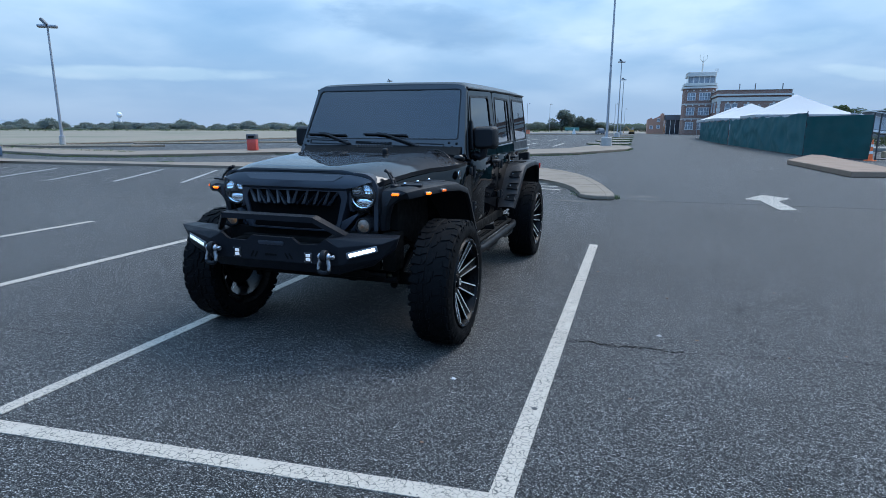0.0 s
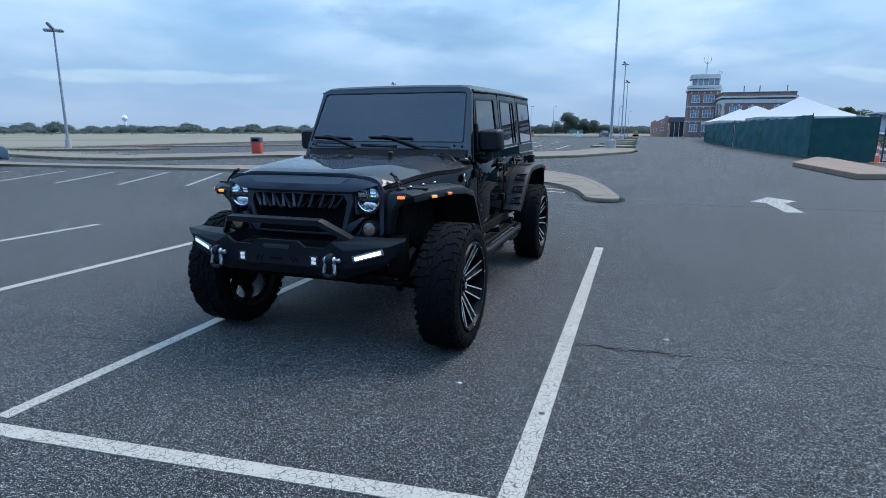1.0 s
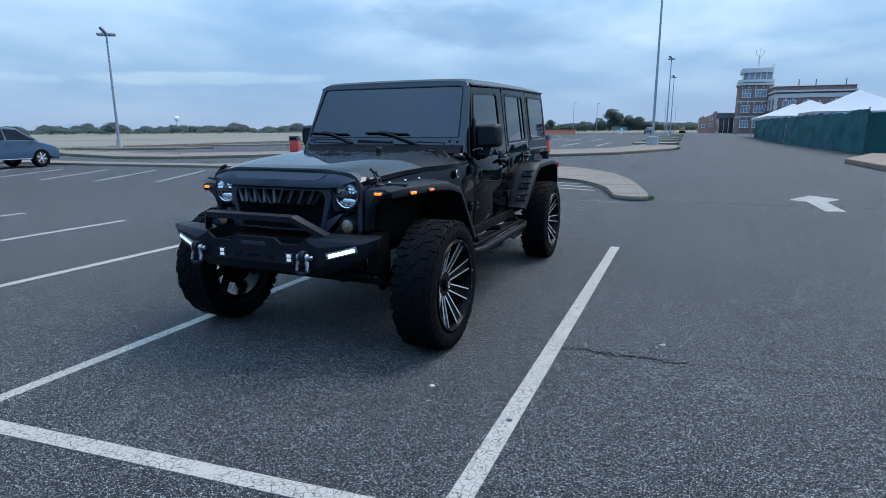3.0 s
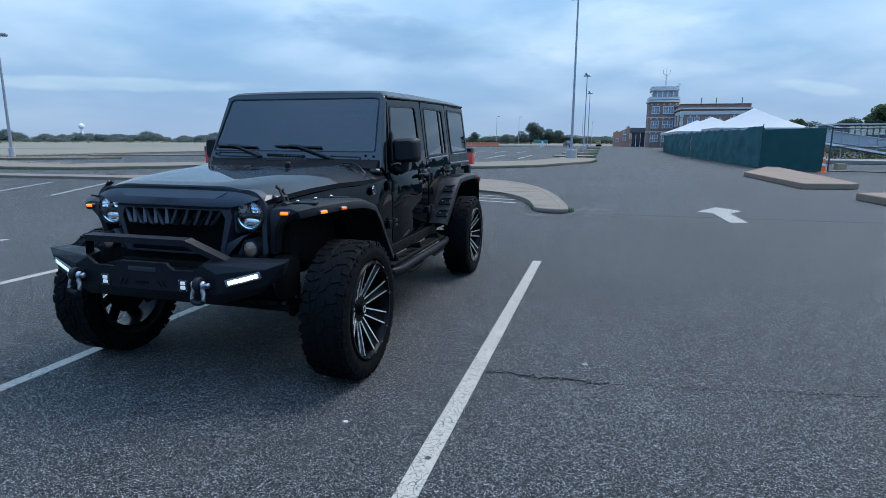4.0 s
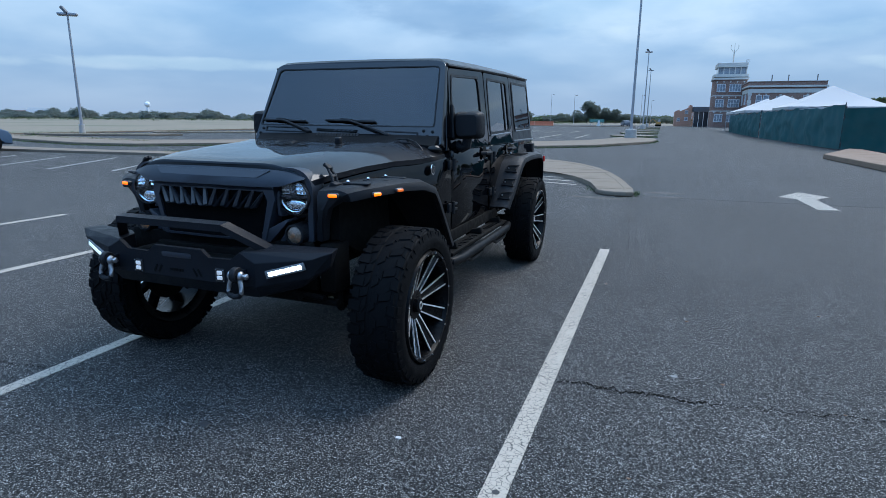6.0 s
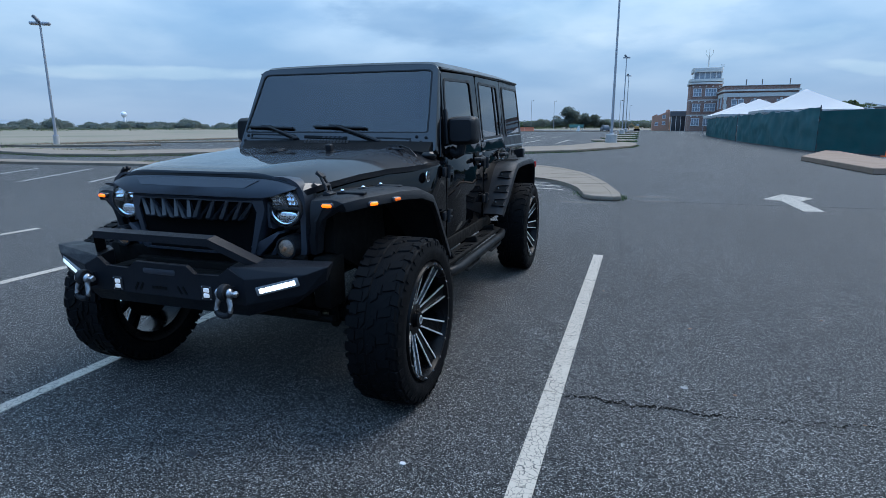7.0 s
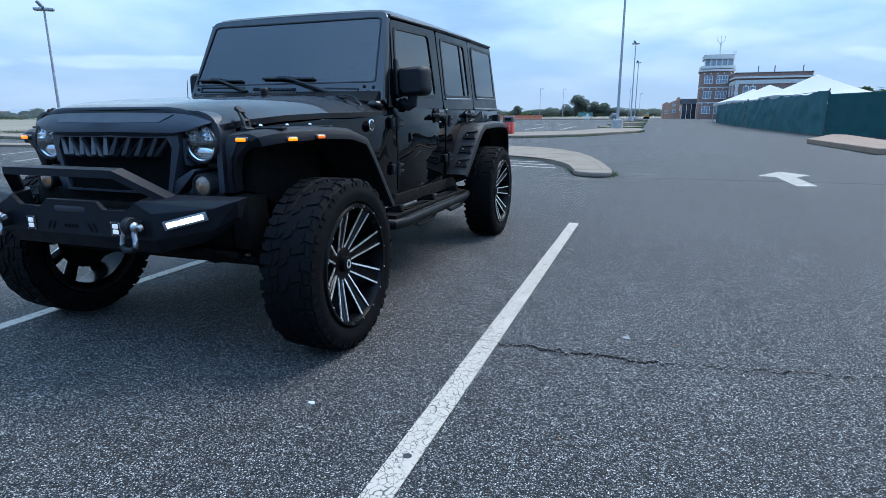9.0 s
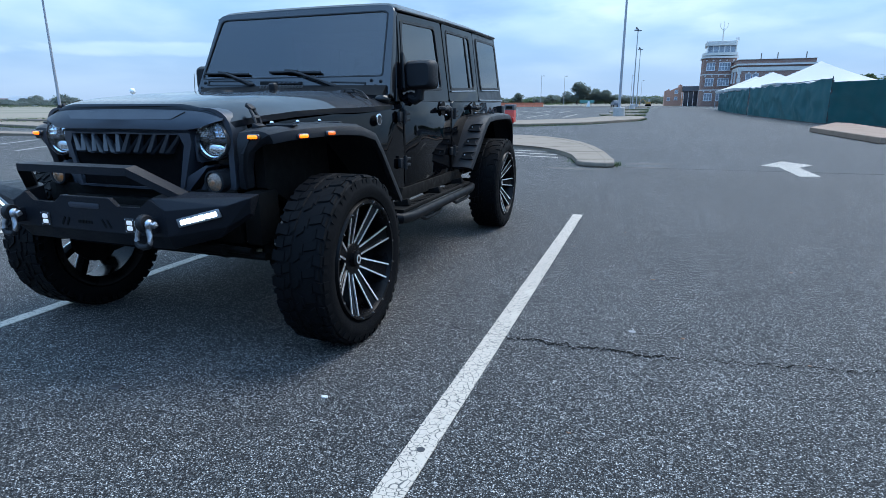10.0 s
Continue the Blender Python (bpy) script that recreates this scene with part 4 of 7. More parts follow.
F_ROWS = [(3.430, 0.800, 0.605, 0.9, 0.1), (3.405, 0.890, 0.622, 0.9, 0.1), (3.395, 0.970, 0.652, 0.8, 0.1), (3.398, 1.038, 0.715, 0.75, -0.4), (3.42, 1.074, 0.760, 0.3, -0.95), (3.48, 1.090, 0.815, 0.0, -1), (3.60, 1.098, 0.868, 0.0, -1), (3.78, 1.102, 0.915, 0.0, -1), (3.95, 1.092, 0.955, -0.2, -1),
          (4.06, 1.050, 0.985, -0.6, -0.8), (4.16, 0.950, 0.982, -0.85, -0.5), (4.30, 0.790, 0.975, -0.85, -0.5), (4.44, 0.640, 0.965, -0.85, -0.5)]
R_ROWS = [(5.86, 0.665, 0.960, 0.85, -0.5), (5.98, 0.790, 0.975, 0.85, -0.5), (6.12, 0.930, 0.985, 0.85, -0.5), (6.23, 1.030, 0.990, 0.65, -0.75), (6.35, 1.082, 0.990, 0.3, -0.95), (6.60, 1.095, 0.990, 0, -1), (6.95, 1.095, 0.990, 0, -1),
          (7.18, 1.080, 0.990, -0.3, -0.95), (7.31, 1.010, 0.985, -0.75, -0.6), (7.39, 0.880, 0.975, -0.95, -0.3), (7.44, 0.740, 0.965, -0.95, -0.2)]
# Recess shade put into this flat black: flare pockets, slots, handle dishes.
POCKET = mat("recess_shade_black", (0.0034, 0.0036, 0.0042), 0.6, spec=0.12)
for s in (1, -1):
    ff = flare("front_fender_flare", F_ROWS, 0.585, s, 0.062)
    for u, y, z, ry, m in ((0.684, 3.404, 1.047, 8, AMBER), (0.846, 3.545, 1.046, 66, AMBER), (0.897, 3.705, 1.052, 75, AMBER_OFF)):
        bm = B()
        box(bm, (s * u, y, z), (0.062, 0.030, 0.026), (0, 0, s * ry), 0.010, 3)
        mk = jp("side_marker", bm, DARKREFL, ff)
        bm = B()
        box(bm, (s * (u + 0.006 * math.sin(radians(ry))), y - 0.009 * math.cos(radians(ry)), z), (0.048, 0.026, 0.016), (0, 0, s * ry), 0.006, 3)
        jp("marker_lens", bm, m, mk, "amber marker lens")
    for u, y in ((0.80, 3.52), (0.82, 3.70), (0.84, 3.87)):
        bm = B()
        box(bm, (s * (u - 0.06), y + 0.02, 1.095), (0.14, 0.05, 0.012), (0, 0, s * 8), 0.005)
        pk = jp("bolt_pocket", bm, PLASTIC, ff)
        bm = B()
        ball(bm, (s * (u - 0.10), y, 1.107), (0.010, 0.010, 0.008), 10, 6)
        jp("pocket_bolt", bm, CHROME, pk, "chrome pocket bolt")
    # dark liner closing the wheel well
    bm = B()
    slab(bm, [(3.50, 0.80), (3.50, 1.08), (3.95, 1.09), (4.15, 0.95), (4.42, 0.62), (4.55, 0.62), (4.55, 0.5), (3.9, 0.6)], "x", min(s * 0.60, s * 0.655), max(s * 0.60, s * 0.655))
    jp("wheel_liner", bm, UNDER, ff)
    rf = flare("rear_fender_flare", R_ROWS, 0.77, s, 0.060)
    for y, z, w in ((5.945, 0.752, 0.110), (6.050, 0.862, 0.115), (6.165, 0.978, 0.110)):
        n_, up2 = Vector((0, -0.72, 0.70)), Vector((0, 0.70, 0.72))
        c_ = Vector((s * 0.905, y, z))
        quad = [(-0.50 * w, -0.030), (0.46 * w, -0.036), (0.30 * w, 0.0), (0.50 * w, 0.036), (-0.38 * w, 0.026)]
        rim_ = [(a_ * 1.14, b_ * 1.22) for a_, b_ in quad]
        put = lambda q, d_: [tuple(c_ + Vector((s * a_, 0, 0)) + up2 * b_ + n_ * d_) for a_, b_ in q]
        bm = B()
        loft(bm, [put(rim_, 0.001), put(rim_, 0.010), put(quad, 0.012), put(quad, 0.001)], True, False)
        pk = jp("bolt_pocket", bm, PLASTIC, rf)
        bm = B()
        loft(bm, [put(quad, -0.004), put(quad, 0.0035)])
        jp("pocket_floor", bm, POCKET, pk, "pocket floor with its recess shade put in as black")
        bm = B()
        ball(bm, tuple(c_ + Vector((s * -0.26 * w, 0, 0)) + n_ * 0.008), (0.007, 0.005, 0.007), 10, 6)
        jp("pocket_bolt", bm, GALV, pk, "small steel pocket bolt")
    for y in (6.44, 6.54, 6.64):
        bm = B()
        box(bm, (s * 0.88, y, 1.094), (0.13, 0.045, 0.006), (0, 0, s * 12), 0.002)
        jp("top_slot", bm, POCKET, rf)
    bm = B()
    box(bm, (s * 0.988, 7.27, 1.01), (0.02, 0.05, 0.06), (0, 0, 0), 0.006)
    jp("side_reflector", bm, REDLENS, rf, "amber-red side reflector")
    bm = B()
    slab(bm, [(6.15, 0.80), (6.33, 1.03), (6.6, 1.055), (7.0, 1.055), (7.25, 1.0), (7.38, 0.8), (7.30, 0.7), (6.25, 0.7)], "x", min(s * 0.62, s * 0.70), max(s * 0.62, s * 0.70))
    jp("wheel_liner", bm, UNDER, rf)

# cowl and windscreen: the cabin stands a little off the axles' middle
OFF[0] = -0.027
bm = B()
box(bm, (0, 4.79, 1.205), (1.50, 0.24, 0.09), (10, 0, 0), 0.02)
cowl = jp("cowl_panel", bm, PLASTIC, label="black louvred cowl panel below the windscreen")
bm = B()
rows_ = []
for k in range(-8, 9):
    w = k / 8
    rows_.append([(w * 0.745, 4.66, 1.240 + 0.028 * (1 - w * w)), (w * 0.745, 4.705, 1.272 + 0.022 * (1 - w * w)), (w * 0.745, 4.738, 1.306 + 0.006 * (1 - w * w)), (w * 0.745, 4.775, 1.304), (w * 0.745, 4.775, 1.22), (w * 0.745, 4.66, 1.20)])
loft(bm, rows_)
jp("cowl_cover", bm, COWLM, cowl)
for k in range(14):
    bm = B()
    box(bm, (-0.215 + k * 0.026, 4.716, 1.3035), (0.015, 0.040, 0.006), (38, 0, 8), 0.002)
    jp("cowl_louvre", bm, PLASTIC, cowl)


def screen_plane(pts, t):
    """(across, 0..1 up) on the windscreen's plane, moved t towards its outside."""
    return [(u * lerp(1, 0.955, h), lerp(4.745, 4.985, h) - t * 0.90, lerp(1.235, 1.828, h) + t * 0.43) for u, h in pts]


SC_OUT = [(-0.812, 0), (-0.752, 1), (0.757, 1), (0.782, 0)]
SC_GLASS = [(-0.778, 0.212), (-0.712, 0.926), (0.704, 0.926), (0.706, 0.212)]
out_ = rounded(SC_OUT, [0.02, 0.085, 0.085, 0.02], 6)
brim = rounded([(-0.803, 0.005), (-0.744, 0.990), (0.749, 0.990), (0.774, 0.005)], [0.02, 0.080, 0.080, 0.02], 6)
inn = rounded(SC_GLASS, [0.03, 0.05, 0.05, 0.03], 6)
bm = B()
rings = [screen_plane(out_, -0.04), screen_plane(out_, 0.006), screen_plane(brim, 0.020), screen_plane(inn, 0.017), screen_plane(inn, -0.04)]
vs = loft(bm, rings, True, False)
for i in range(len(inn)):
    j = (i + 1) % len(inn)
    bm.faces.new((vs[0][j], vs[0][i], vs[4][i], vs[4][j]))
frame_ = jp("windscreen_frame", bm, FRAMEP)
bm = B()
loft(bm, [screen_plane(inn, 0.006), screen_plane(inn, 0.013)])
jp("windscreen", bm, TINT, label="dark tinted windscreen reflecting the cloudy sky")
bm = B()
wide = rounded([(u * 1.008, h + (0.006 if h > 0.5 else -0.006)) for u, h in SC_GLASS], [0.03, 0.05, 0.05, 0.03], 6)
slim = rounded([(u * 0.994, h - (0.006 if h > 0.5 else -0.006)) for u, h in SC_GLASS], [0.03, 0.05, 0.05, 0.03], 6)
loft(bm, [screen_plane(wide, 0.0175), screen_plane(wide, 0.0205), screen_plane(slim, 0.0195), screen_plane(slim, 0.0130)], True, False)
jp("glass_seal", bm, WIPER, frame_, "black rubber windscreen seal")
# sunk panels and bolts in the frame's lower band
for a_, b_, lo_, hi_ in ((-0.720, -0.335, 0.130, 0.192), (0.325, 0.590, 0.092, 0.155)):
    bm = B()
    o_ = [(a_, lo_), (a_, hi_), (b_, hi_ - 0.012), (b_, lo_ - 0.012)]
    i_ = [(a_ + 0.010, lo_ + 0.012), (a_ + 0.010, hi_ - 0.012), (b_ - 0.010, hi_ - 0.024), (b_ - 0.010, lo_)]
    loft(bm, [screen_plane(o_, 0.018), screen_plane(o_, 0.0235), screen_plane(i_, 0.0235), screen_plane(i_, 0.018)], True, False)
    jp("sunk_panel_edge", bm, WIPER, frame_)
for u, h in ((0.631, 0.160), (0.665, 0.100), (0.700, 0.150), (-0.745, 0.165), (-0.765, 0.105)):
    bm = B()
    ball(bm, screen_plane([(u, h)], 0.020)[0], (0.012, 0.008, 0.012), 10, 6)
    jp("frame_bolt", bm, PLASTIC, frame_)
bm = B()
loft(bm, [screen_plane([(-0.255, 0.135), (-0.255, 0.172), (0.10, 0.160), (0.10, 0.122)], 0.018), screen_plane([(-0.250, 0.140), (-0.250, 0.168), (0.095, 0.156), (0.095, 0.127)], 0.026)])
vent_ = jp("cowl_intake", bm, COWLM, frame_, "black air intake grille")
for k in range(5):
    bm = B()
    u0 = -0.10 + k * 0.036
    loft(bm, [screen_plane([(u0, 0.140), (u0 + 0.010, 0.156), (u0 + 0.030, 0.156), (u0 + 0.020, 0.140)], 0.0262), screen_plane([(u0, 0.140), (u0 + 0.010, 0.156), (u0 + 0.030, 0.156), (u0 + 0.020, 0.140)], 0.0275)])
    jp("intake_slot", bm, SATIN, vent_)


def wiper(base, left, right, h):
    """An arm from the cowl up to the middle of a blade that lies along the glass."""
    mid = lerp(left, right, 0.42)
    p, q = Vector(screen_plane([base], 0.030)[0]), Vector(screen_plane([(mid, h)], 0.040)[0])
    bm = B()
    tube(bm, [p, p.lerp(q, 0.25) + Vector((0, -0.010, 0.006)), p.lerp(q, 0.7) + Vector((0, -0.010, 0.006)), q], [0.015, 0.012, 0.009, 0.007], 8)
    ball(bm, tuple(p), (0.024, 0.018, 0.018), 10, 6)
    w = jp("wiper", bm, WIPER, label="black wiper resting on the windscreen")
    bm = B()
    loft(bm, [screen_plane([(left, h + d), (left, h - d), (right, h - 0.016 - d), (right, h - 0.016 + d)], t) for t, d in ((0.019, 0.007), (0.030, 0.014), (0.036, 0.008))])
    jp("blade", bm, WIPER, w)
    bm = B()
    loft(bm, [screen_plane([(lerp(left, right, 0.32), h + d), (lerp(left, right, 0.32), h - d), (lerp(left, right, 0.56), h - 0.010 - d), (lerp(left, right, 0.56), h - 0.010 + d)], t) for t, d in ((0.030, 0.022), (0.046, 0.014))])
    jp("blade_clip", bm, WIPER, w)


wiper((-0.325, 0.128), -0.752, -0.362, 0.268)
wiper((0.352, 0.098), -0.182, 0.240, 0.270)

# doors with their windows
BELT, EAVE = 1.205, 1.80


def door(name, s, lower, upper, hole, window, hinge_y, handle_y, gutter=None):
    bm = B()
    x0, x1 = s * 0.765, s * 0.812
    lo, hi = min(x0, x1), max(x0, x1)
    slab(bm, rounded(lower, 0.05, 4), "x", lo, hi, 0.012)
    ring(bm, upper, hole, "x", min(s * 0.755, s * 0.798), max(s * 0.755, s * 0.798), 0.006)
    lean(bm)
    d = jp(name, bm, PAINT, label="gloss black door with a tinted window")
    bm = B()
    slab(bm, window, "x", min(s * 0.788, s * 0.793), max(s * 0.788, s * 0.793))
    lean(bm)
    jp("window", bm, TINT, d, "dark tinted side window")
    bm = B()
    cy = sum(p[0] for p in hole) / len(hole)
    cz = sum(p[1] for p in hole) / len(hole)
    ring(bm, [(cy + (y - cy) * 1.03, cz + (z - cz) * 1.04) for y, z in hole], [(cy + (y - cy) * 0.965, cz + (z - cz) * 0.955) for y, z in hole], "x", min(s * 0.788, s * 0.802), max(s * 0.788, s * 0.802))
    lean(bm)
    jp("window_seal", bm, WIPER, d)
    bm = B()
    tube(bm, [(s * 0.826, handle_y - 0.10, 1.150), (s * 0.862, handle_y - 0.085, 1.150), (s * 0.866, handle_y + 0.06, 1.150), (s * 0.826, handle_y + 0.075, 1.150)], 0.016, 8)
    box(bm, (s * 0.832, handle_y + 0.10, 1.150), (0.030, 0.055, 0.050), (0, 0, 0), 0.010)
    hd = jp("door_handle", bm, PLASTIC, d, "black paddle door handle")
    bm = B()
    lathe(bm, [(0, 0), (0, 0.055), (0.004, 0.055), (0.004, 0.0)], (s * 0.822, handle_y, 1.150), "x", 20, closed=False)
    jp("handle_recess", bm, POCKET, d)
    bm = B()
    disc(bm, (s * 0.814, handle_y + 0.115, 1.095), 0.009, 0.008, "x", 12)
    jp("key_lock", bm, CHROME, d)
    for z in (1.105, 0.800):
        bm = B()
        box(bm, (s * 0.832, hinge_y + 0.03, z + 0.02), (0.020, 0.10, 0.020), (0, 0, 0), 0.005)
        box(bm, (s * 0.832, hinge_y + 0.03, z - 0.02), (0.020, 0.10, 0.020), (0, 0, 0), 0.005)
        tube(bm, [(s * 0.842, hinge_y - 0.02, z - 0.045), (s * 0.842, hinge_y - 0.02, z + 0.045)], 0.014, 8)
        box(bm, (s * 0.826, hinge_y - 0.05, z), (0.022, 0.07, 0.065), (0, 0, 0), 0.006)
        jp("hinge", bm, PLASTIC, d)
    return d


for s in (1, -1):
    fd = door("front_door", s, [(4.865, 0.615), (4.865, BELT), (5.84, BELT), (5.84, 0.80), (5.70, 0.615)],
              rounded([(4.865, BELT), (4.965, 1.778), (5.815, 1.814), (5.84, BELT)], 0.04),
              rounded([(4.925, 1.285), (5.005, 1.732), (5.662, 1.758), (5.695, 1.298)], 0.045),
              rounded([(4.915, 1.275), (4.995, 1.742), (5.672, 1.768), (5.705, 1.288)], 0.045), 4.83, 5.62)
    door("rear_door", s, [(5.865, 0.615), (5.865, BELT), (6.715, BELT), (6.715, 1.08), (6.36, 1.06), (6.12, 0.86), (6.00, 0.615)],
         rounded([(5.865, BELT), (5.84, 1.816), (6.690, 1.838), (6.715, BELT)], 0.04),
         rounded([(5.920, 1.303), (5.928, 1.766), (6.568, 1.772), (6.606, 1.318)], 0.045),
         rounded([(5.910, 1.293), (5.918, 1.776), (6.578, 1.782), (6.616, 1.308)], 0.045), 5.88, 6.48)
    bm = B()
    box(bm, (s * 0.790, 6.455, 1.545), (0.022, 0.026, 0.45), (4, 0, 0), 0.003)
    lean(bm)
    jp("window_divider", bm, WIPER)
    # pillar beside the windscreen
    bm = B()
    slab(bm, [(4.800, 1.205), (4.862, 1.205), (4.966, 1.780), (4.972, 1.800)], "x", min(s * 0.735, s * 0.792), max(s * 0.735, s * 0.792), 0.006)
    lean(bm)
    jp("windscreen_pillar", bm, PAINT)
    bm = B()
    slab(bm, rounded([(4.915, 1.285), (4.960, 1.530), (4.985, 1.515), (5.020, 1.300)], 0.012, 3), "x", min(s * 0.790, s * 0.812), max(s * 0.790, s * 0.812), 0.004)
    lean(bm)
    jp("mirror_sail", bm, PLASTIC, fd)
    # mirror on an arm
    bm = B()
    tube(bm, [(s * 0.79, 5.02, 1.235), (s * 0.84, 5.01, 1.215), (s * 0.865, 5.01, 1.225), (s * 0.875, 5.01, 1.30)], [0.040, 0.036, 0.034, 0.034], 10)
    arm = jp("mirror_arm", bm, PLASTIC, fd)
    bm = B()
    pts = rounded([(s * 0.785, 1.275), (s * 0.775, 1.475), (s * 0.990, 1.480), (s * 0.995, 1.285)], 0.045, 5)
    c = (s * 0.885, 1.38)
    loft(bm, [[(c[0] + (u - c[0]) * k, y, c[1] + (z - c[1]) * k) for u, z in pts] for y, k in ((4.935, 0.72), (4.945, 0.84), (4.975, 0.96), (5.03, 1.0), (5.055, 0.99))])
    hs = jp("mirror_housing", bm, PLASTIC, arm, "black textured mirror housing")
    bm = B()
    slab(bm, [(c[0] + (u - c[0]) * 0.88, c[1] + (z - c[1]) * 0.88) for u, z in pts], "y", 5.0555, 5.058)
    jp("mirror_glass", bm, CHROME, arm, "mirror glass")
    # rear quarter with its window
    bm = B()
    hole = rounded([(6.84, 1.335), (6.805, 1.768), (7.462, 1.774), (7.50, 1.345)], 0.05)
    ring(bm, rounded([(6.735, 1.20), (6.706, 1.842), (7.525, 1.856), (7.62, 1.20)], [0.01, 0.02, 0.05, 0.03]), hole, "x", min(s * 0.755, s * 0.798), max(s * 0.755, s * 0.798), 0.006)
    lean(bm)
    qp = jp("hardtop_quarter", bm, HARDTOP)
    bm = B()
    slab(bm, rounded([(6.825, 1.322), (6.79, 1.780), (7.475, 1.786), (7.515, 1.334)], 0.05), "x", min(s * 0.792, s * 0.802), max(s * 0.792, s * 0.802))
    lean(bm)
    jp("quarter_window", bm, TINT, qp, "dark tinted quarter window")
    bm = B()
    gy = rounded([(6.825, 1.322), (6.79, 1.780), (7.475, 1.786), (7.515, 1.334)], 0.05)
    ring(bm, [(7.15 + (y - 7.15) * 1.045, 1.555 + (z - 1.555) * 1.05) for y, z in gy], [(7.15 + (y - 7.15) * 0.965, 1.555 + (z - 1.555) * 0.955) for y, z in gy], "x", min(s * 0.795, s * 0.806), max(s * 0.795, s * 0.806))
    lean(bm)
    jp("quarter_seal", bm, WIPER, qp)
    bm = B()
    box(bm, (s * 0.806, 6.26, 1.292), (0.010, 0.70, 0.012), (1.2, 0, 0), 0.002)
    box(bm, (s * 0.806, 7.17, 1.314), (0.010, 0.68, 0.010), (1.0, 0, 0), 0.002)
    lean(bm)
    jp("belt_trim", bm, GALV, qp, "bright window trim strip")
    # Bright metal strip modelled in place of the light along the flange.
    bm = B()
    box(bm, (s * 0.803, 7.175, 1.212), (0.014, 0.88, 0.016), (0, 0, 0), 0.003)
    jp("belt_glint_strip", bm, GALV, qp, "steel strip standing in for a glint on the hardtop flange")
    # tail lamp, badge
    bm = B()
    box(bm, (s * 0.735, 7.655, 1.06), (0.16, 0.10, 0.20), (0, 0, 0), 0.012)
    tl = jp("tail_lamp", bm, PLASTIC)
    bm = B()
    box(bm, (s * 0.735, 7.690, 1.06), (0.11, 0.06, 0.16), (0, 0, 0), 0.010)
    jp("tail_lens", bm, REDLENS, tl, "red tail lamp lens")
    bm = B()
    lathe(bm, [(0, 0.0), (0, 0.036), (0.004, 0.036), (0.005, 0.028), (0.003, 0.027), (0.003, 0.0)], (s * 0.803, 4.50, 1.095), "x", 24, closed=False)
    bd = jp("fender_badge", bm, CHROME, label="round chrome badge with a dark centre")
    bm = B()
    disc(bm, (s * 0.807, 4.50, 1.095), 0.026, 0.005, "x", 20)
    jp("badge_centre", bm, DARKREFL, bd)
    # strips that mark the roof of the doors
    bm = B()
    box(bm, (s * 0.802, 4.90, 1.00), (0.006, 0.10, 0.02), (0, 0, 0), 0.002)
    jp("fender_vent", bm, WIPER)
    # bulge behind the hood corner
    bm = B()
    ball(bm, (s * 0.735, 4.70, 1.215), (0.055, 0.07, 0.038), 16, 10)
    jp("cowl_corner", bm, PAINT)

# roof
bm = B()
rows_ = []
for y, z, w, th in [(4.968, 1.812, 0.712, 0.004), (4.976, 1.832, 0.722, 0.020), (5.00, 1.847, 0.730, 0.036), (5.10, 1.858, 0.736, 0.045), (5.8, 1.878, 0.742, 0.045), (6.7, 1.893, 0.744, 0.040), (7.40, 1.894, 0.742, 0.035), (7.50, 1.884, 0.734, 0.025), (7.54, 1.862, 0.722, 0.006)]:
    prof = []
    for k in range(-10, 11):
        s = k / 10
        e = max(0.0, (abs(s) - 0.86) / 0.14)
        prof.append((w * s, y, z + 0.010 * (1 - s * s) - min(th, 0.05) * e ** 2))
    prof += [(w - 0.004, y, z - th - 0.018), (-w + 0.004, y, z - th - 0.018)]
    rows_.append(prof)
loft(bm, rows_)
roof = jp("hardtop_roof", bm, HARDTOP, label="black hardtop roof")
bm = B()
tube(bm, [(0.0, 7.05, 1.90), (0.0, 7.10, 1.94)], [0.02, 0.006], 8)
jp("roof_antenna", bm, PLASTIC, roof)
for s in (1, -1):
    bm = B()
    tube(bm, [(s * 0.728, 4.97, 1.800), (s * 0.742, 5.3, 1.808), (s * 0.742, 5.83, 1.828), (s * 0.742, 6.7, 1.848), (s * 0.738, 7.48, 1.858)], 0.009, 6)
    jp("rain_gutter", bm, HARDTOP, roof)
# tailgate and rear window
bm = B()
loft(bm, [[(-0.76, 7.62, 1.20), (0.76, 7.62, 1.20), (0.76, 7.58, 1.20), (-0.76, 7.58, 1.20)], [(-0.72, 7.535, 1.85), (0.72, 7.535, 1.85), (0.72, 7.50, 1.85), (-0.72, 7.50, 1.85)]])
jp("rear_window", bm, TINT)
bm = B()
box(bm, (0, 7.64, 0.92), (1.2, 0.06, 0.54), (0, 0, 0), 0.02)
jp("tailgate", bm, PAINT)
bm = B()
box(bm, (0, 7.74, 0.62), (1.5, 0.16, 0.18), (0, 0, 0), 0.03)
jp("rear_bumper", bm, POWDER)
# aerial on the far side
bm = B()
tube(bm, [(-0.70, 4.60, 1.19), (-0.70, 4.605, 1.215)], [0.018, 0.014], 8)
tube(bm, [(-0.70, 4.605, 1.215), (-0.70, 4.62, 1.40)], [0.003, 0.002], 6)
jp("aerial", bm, WIPER)

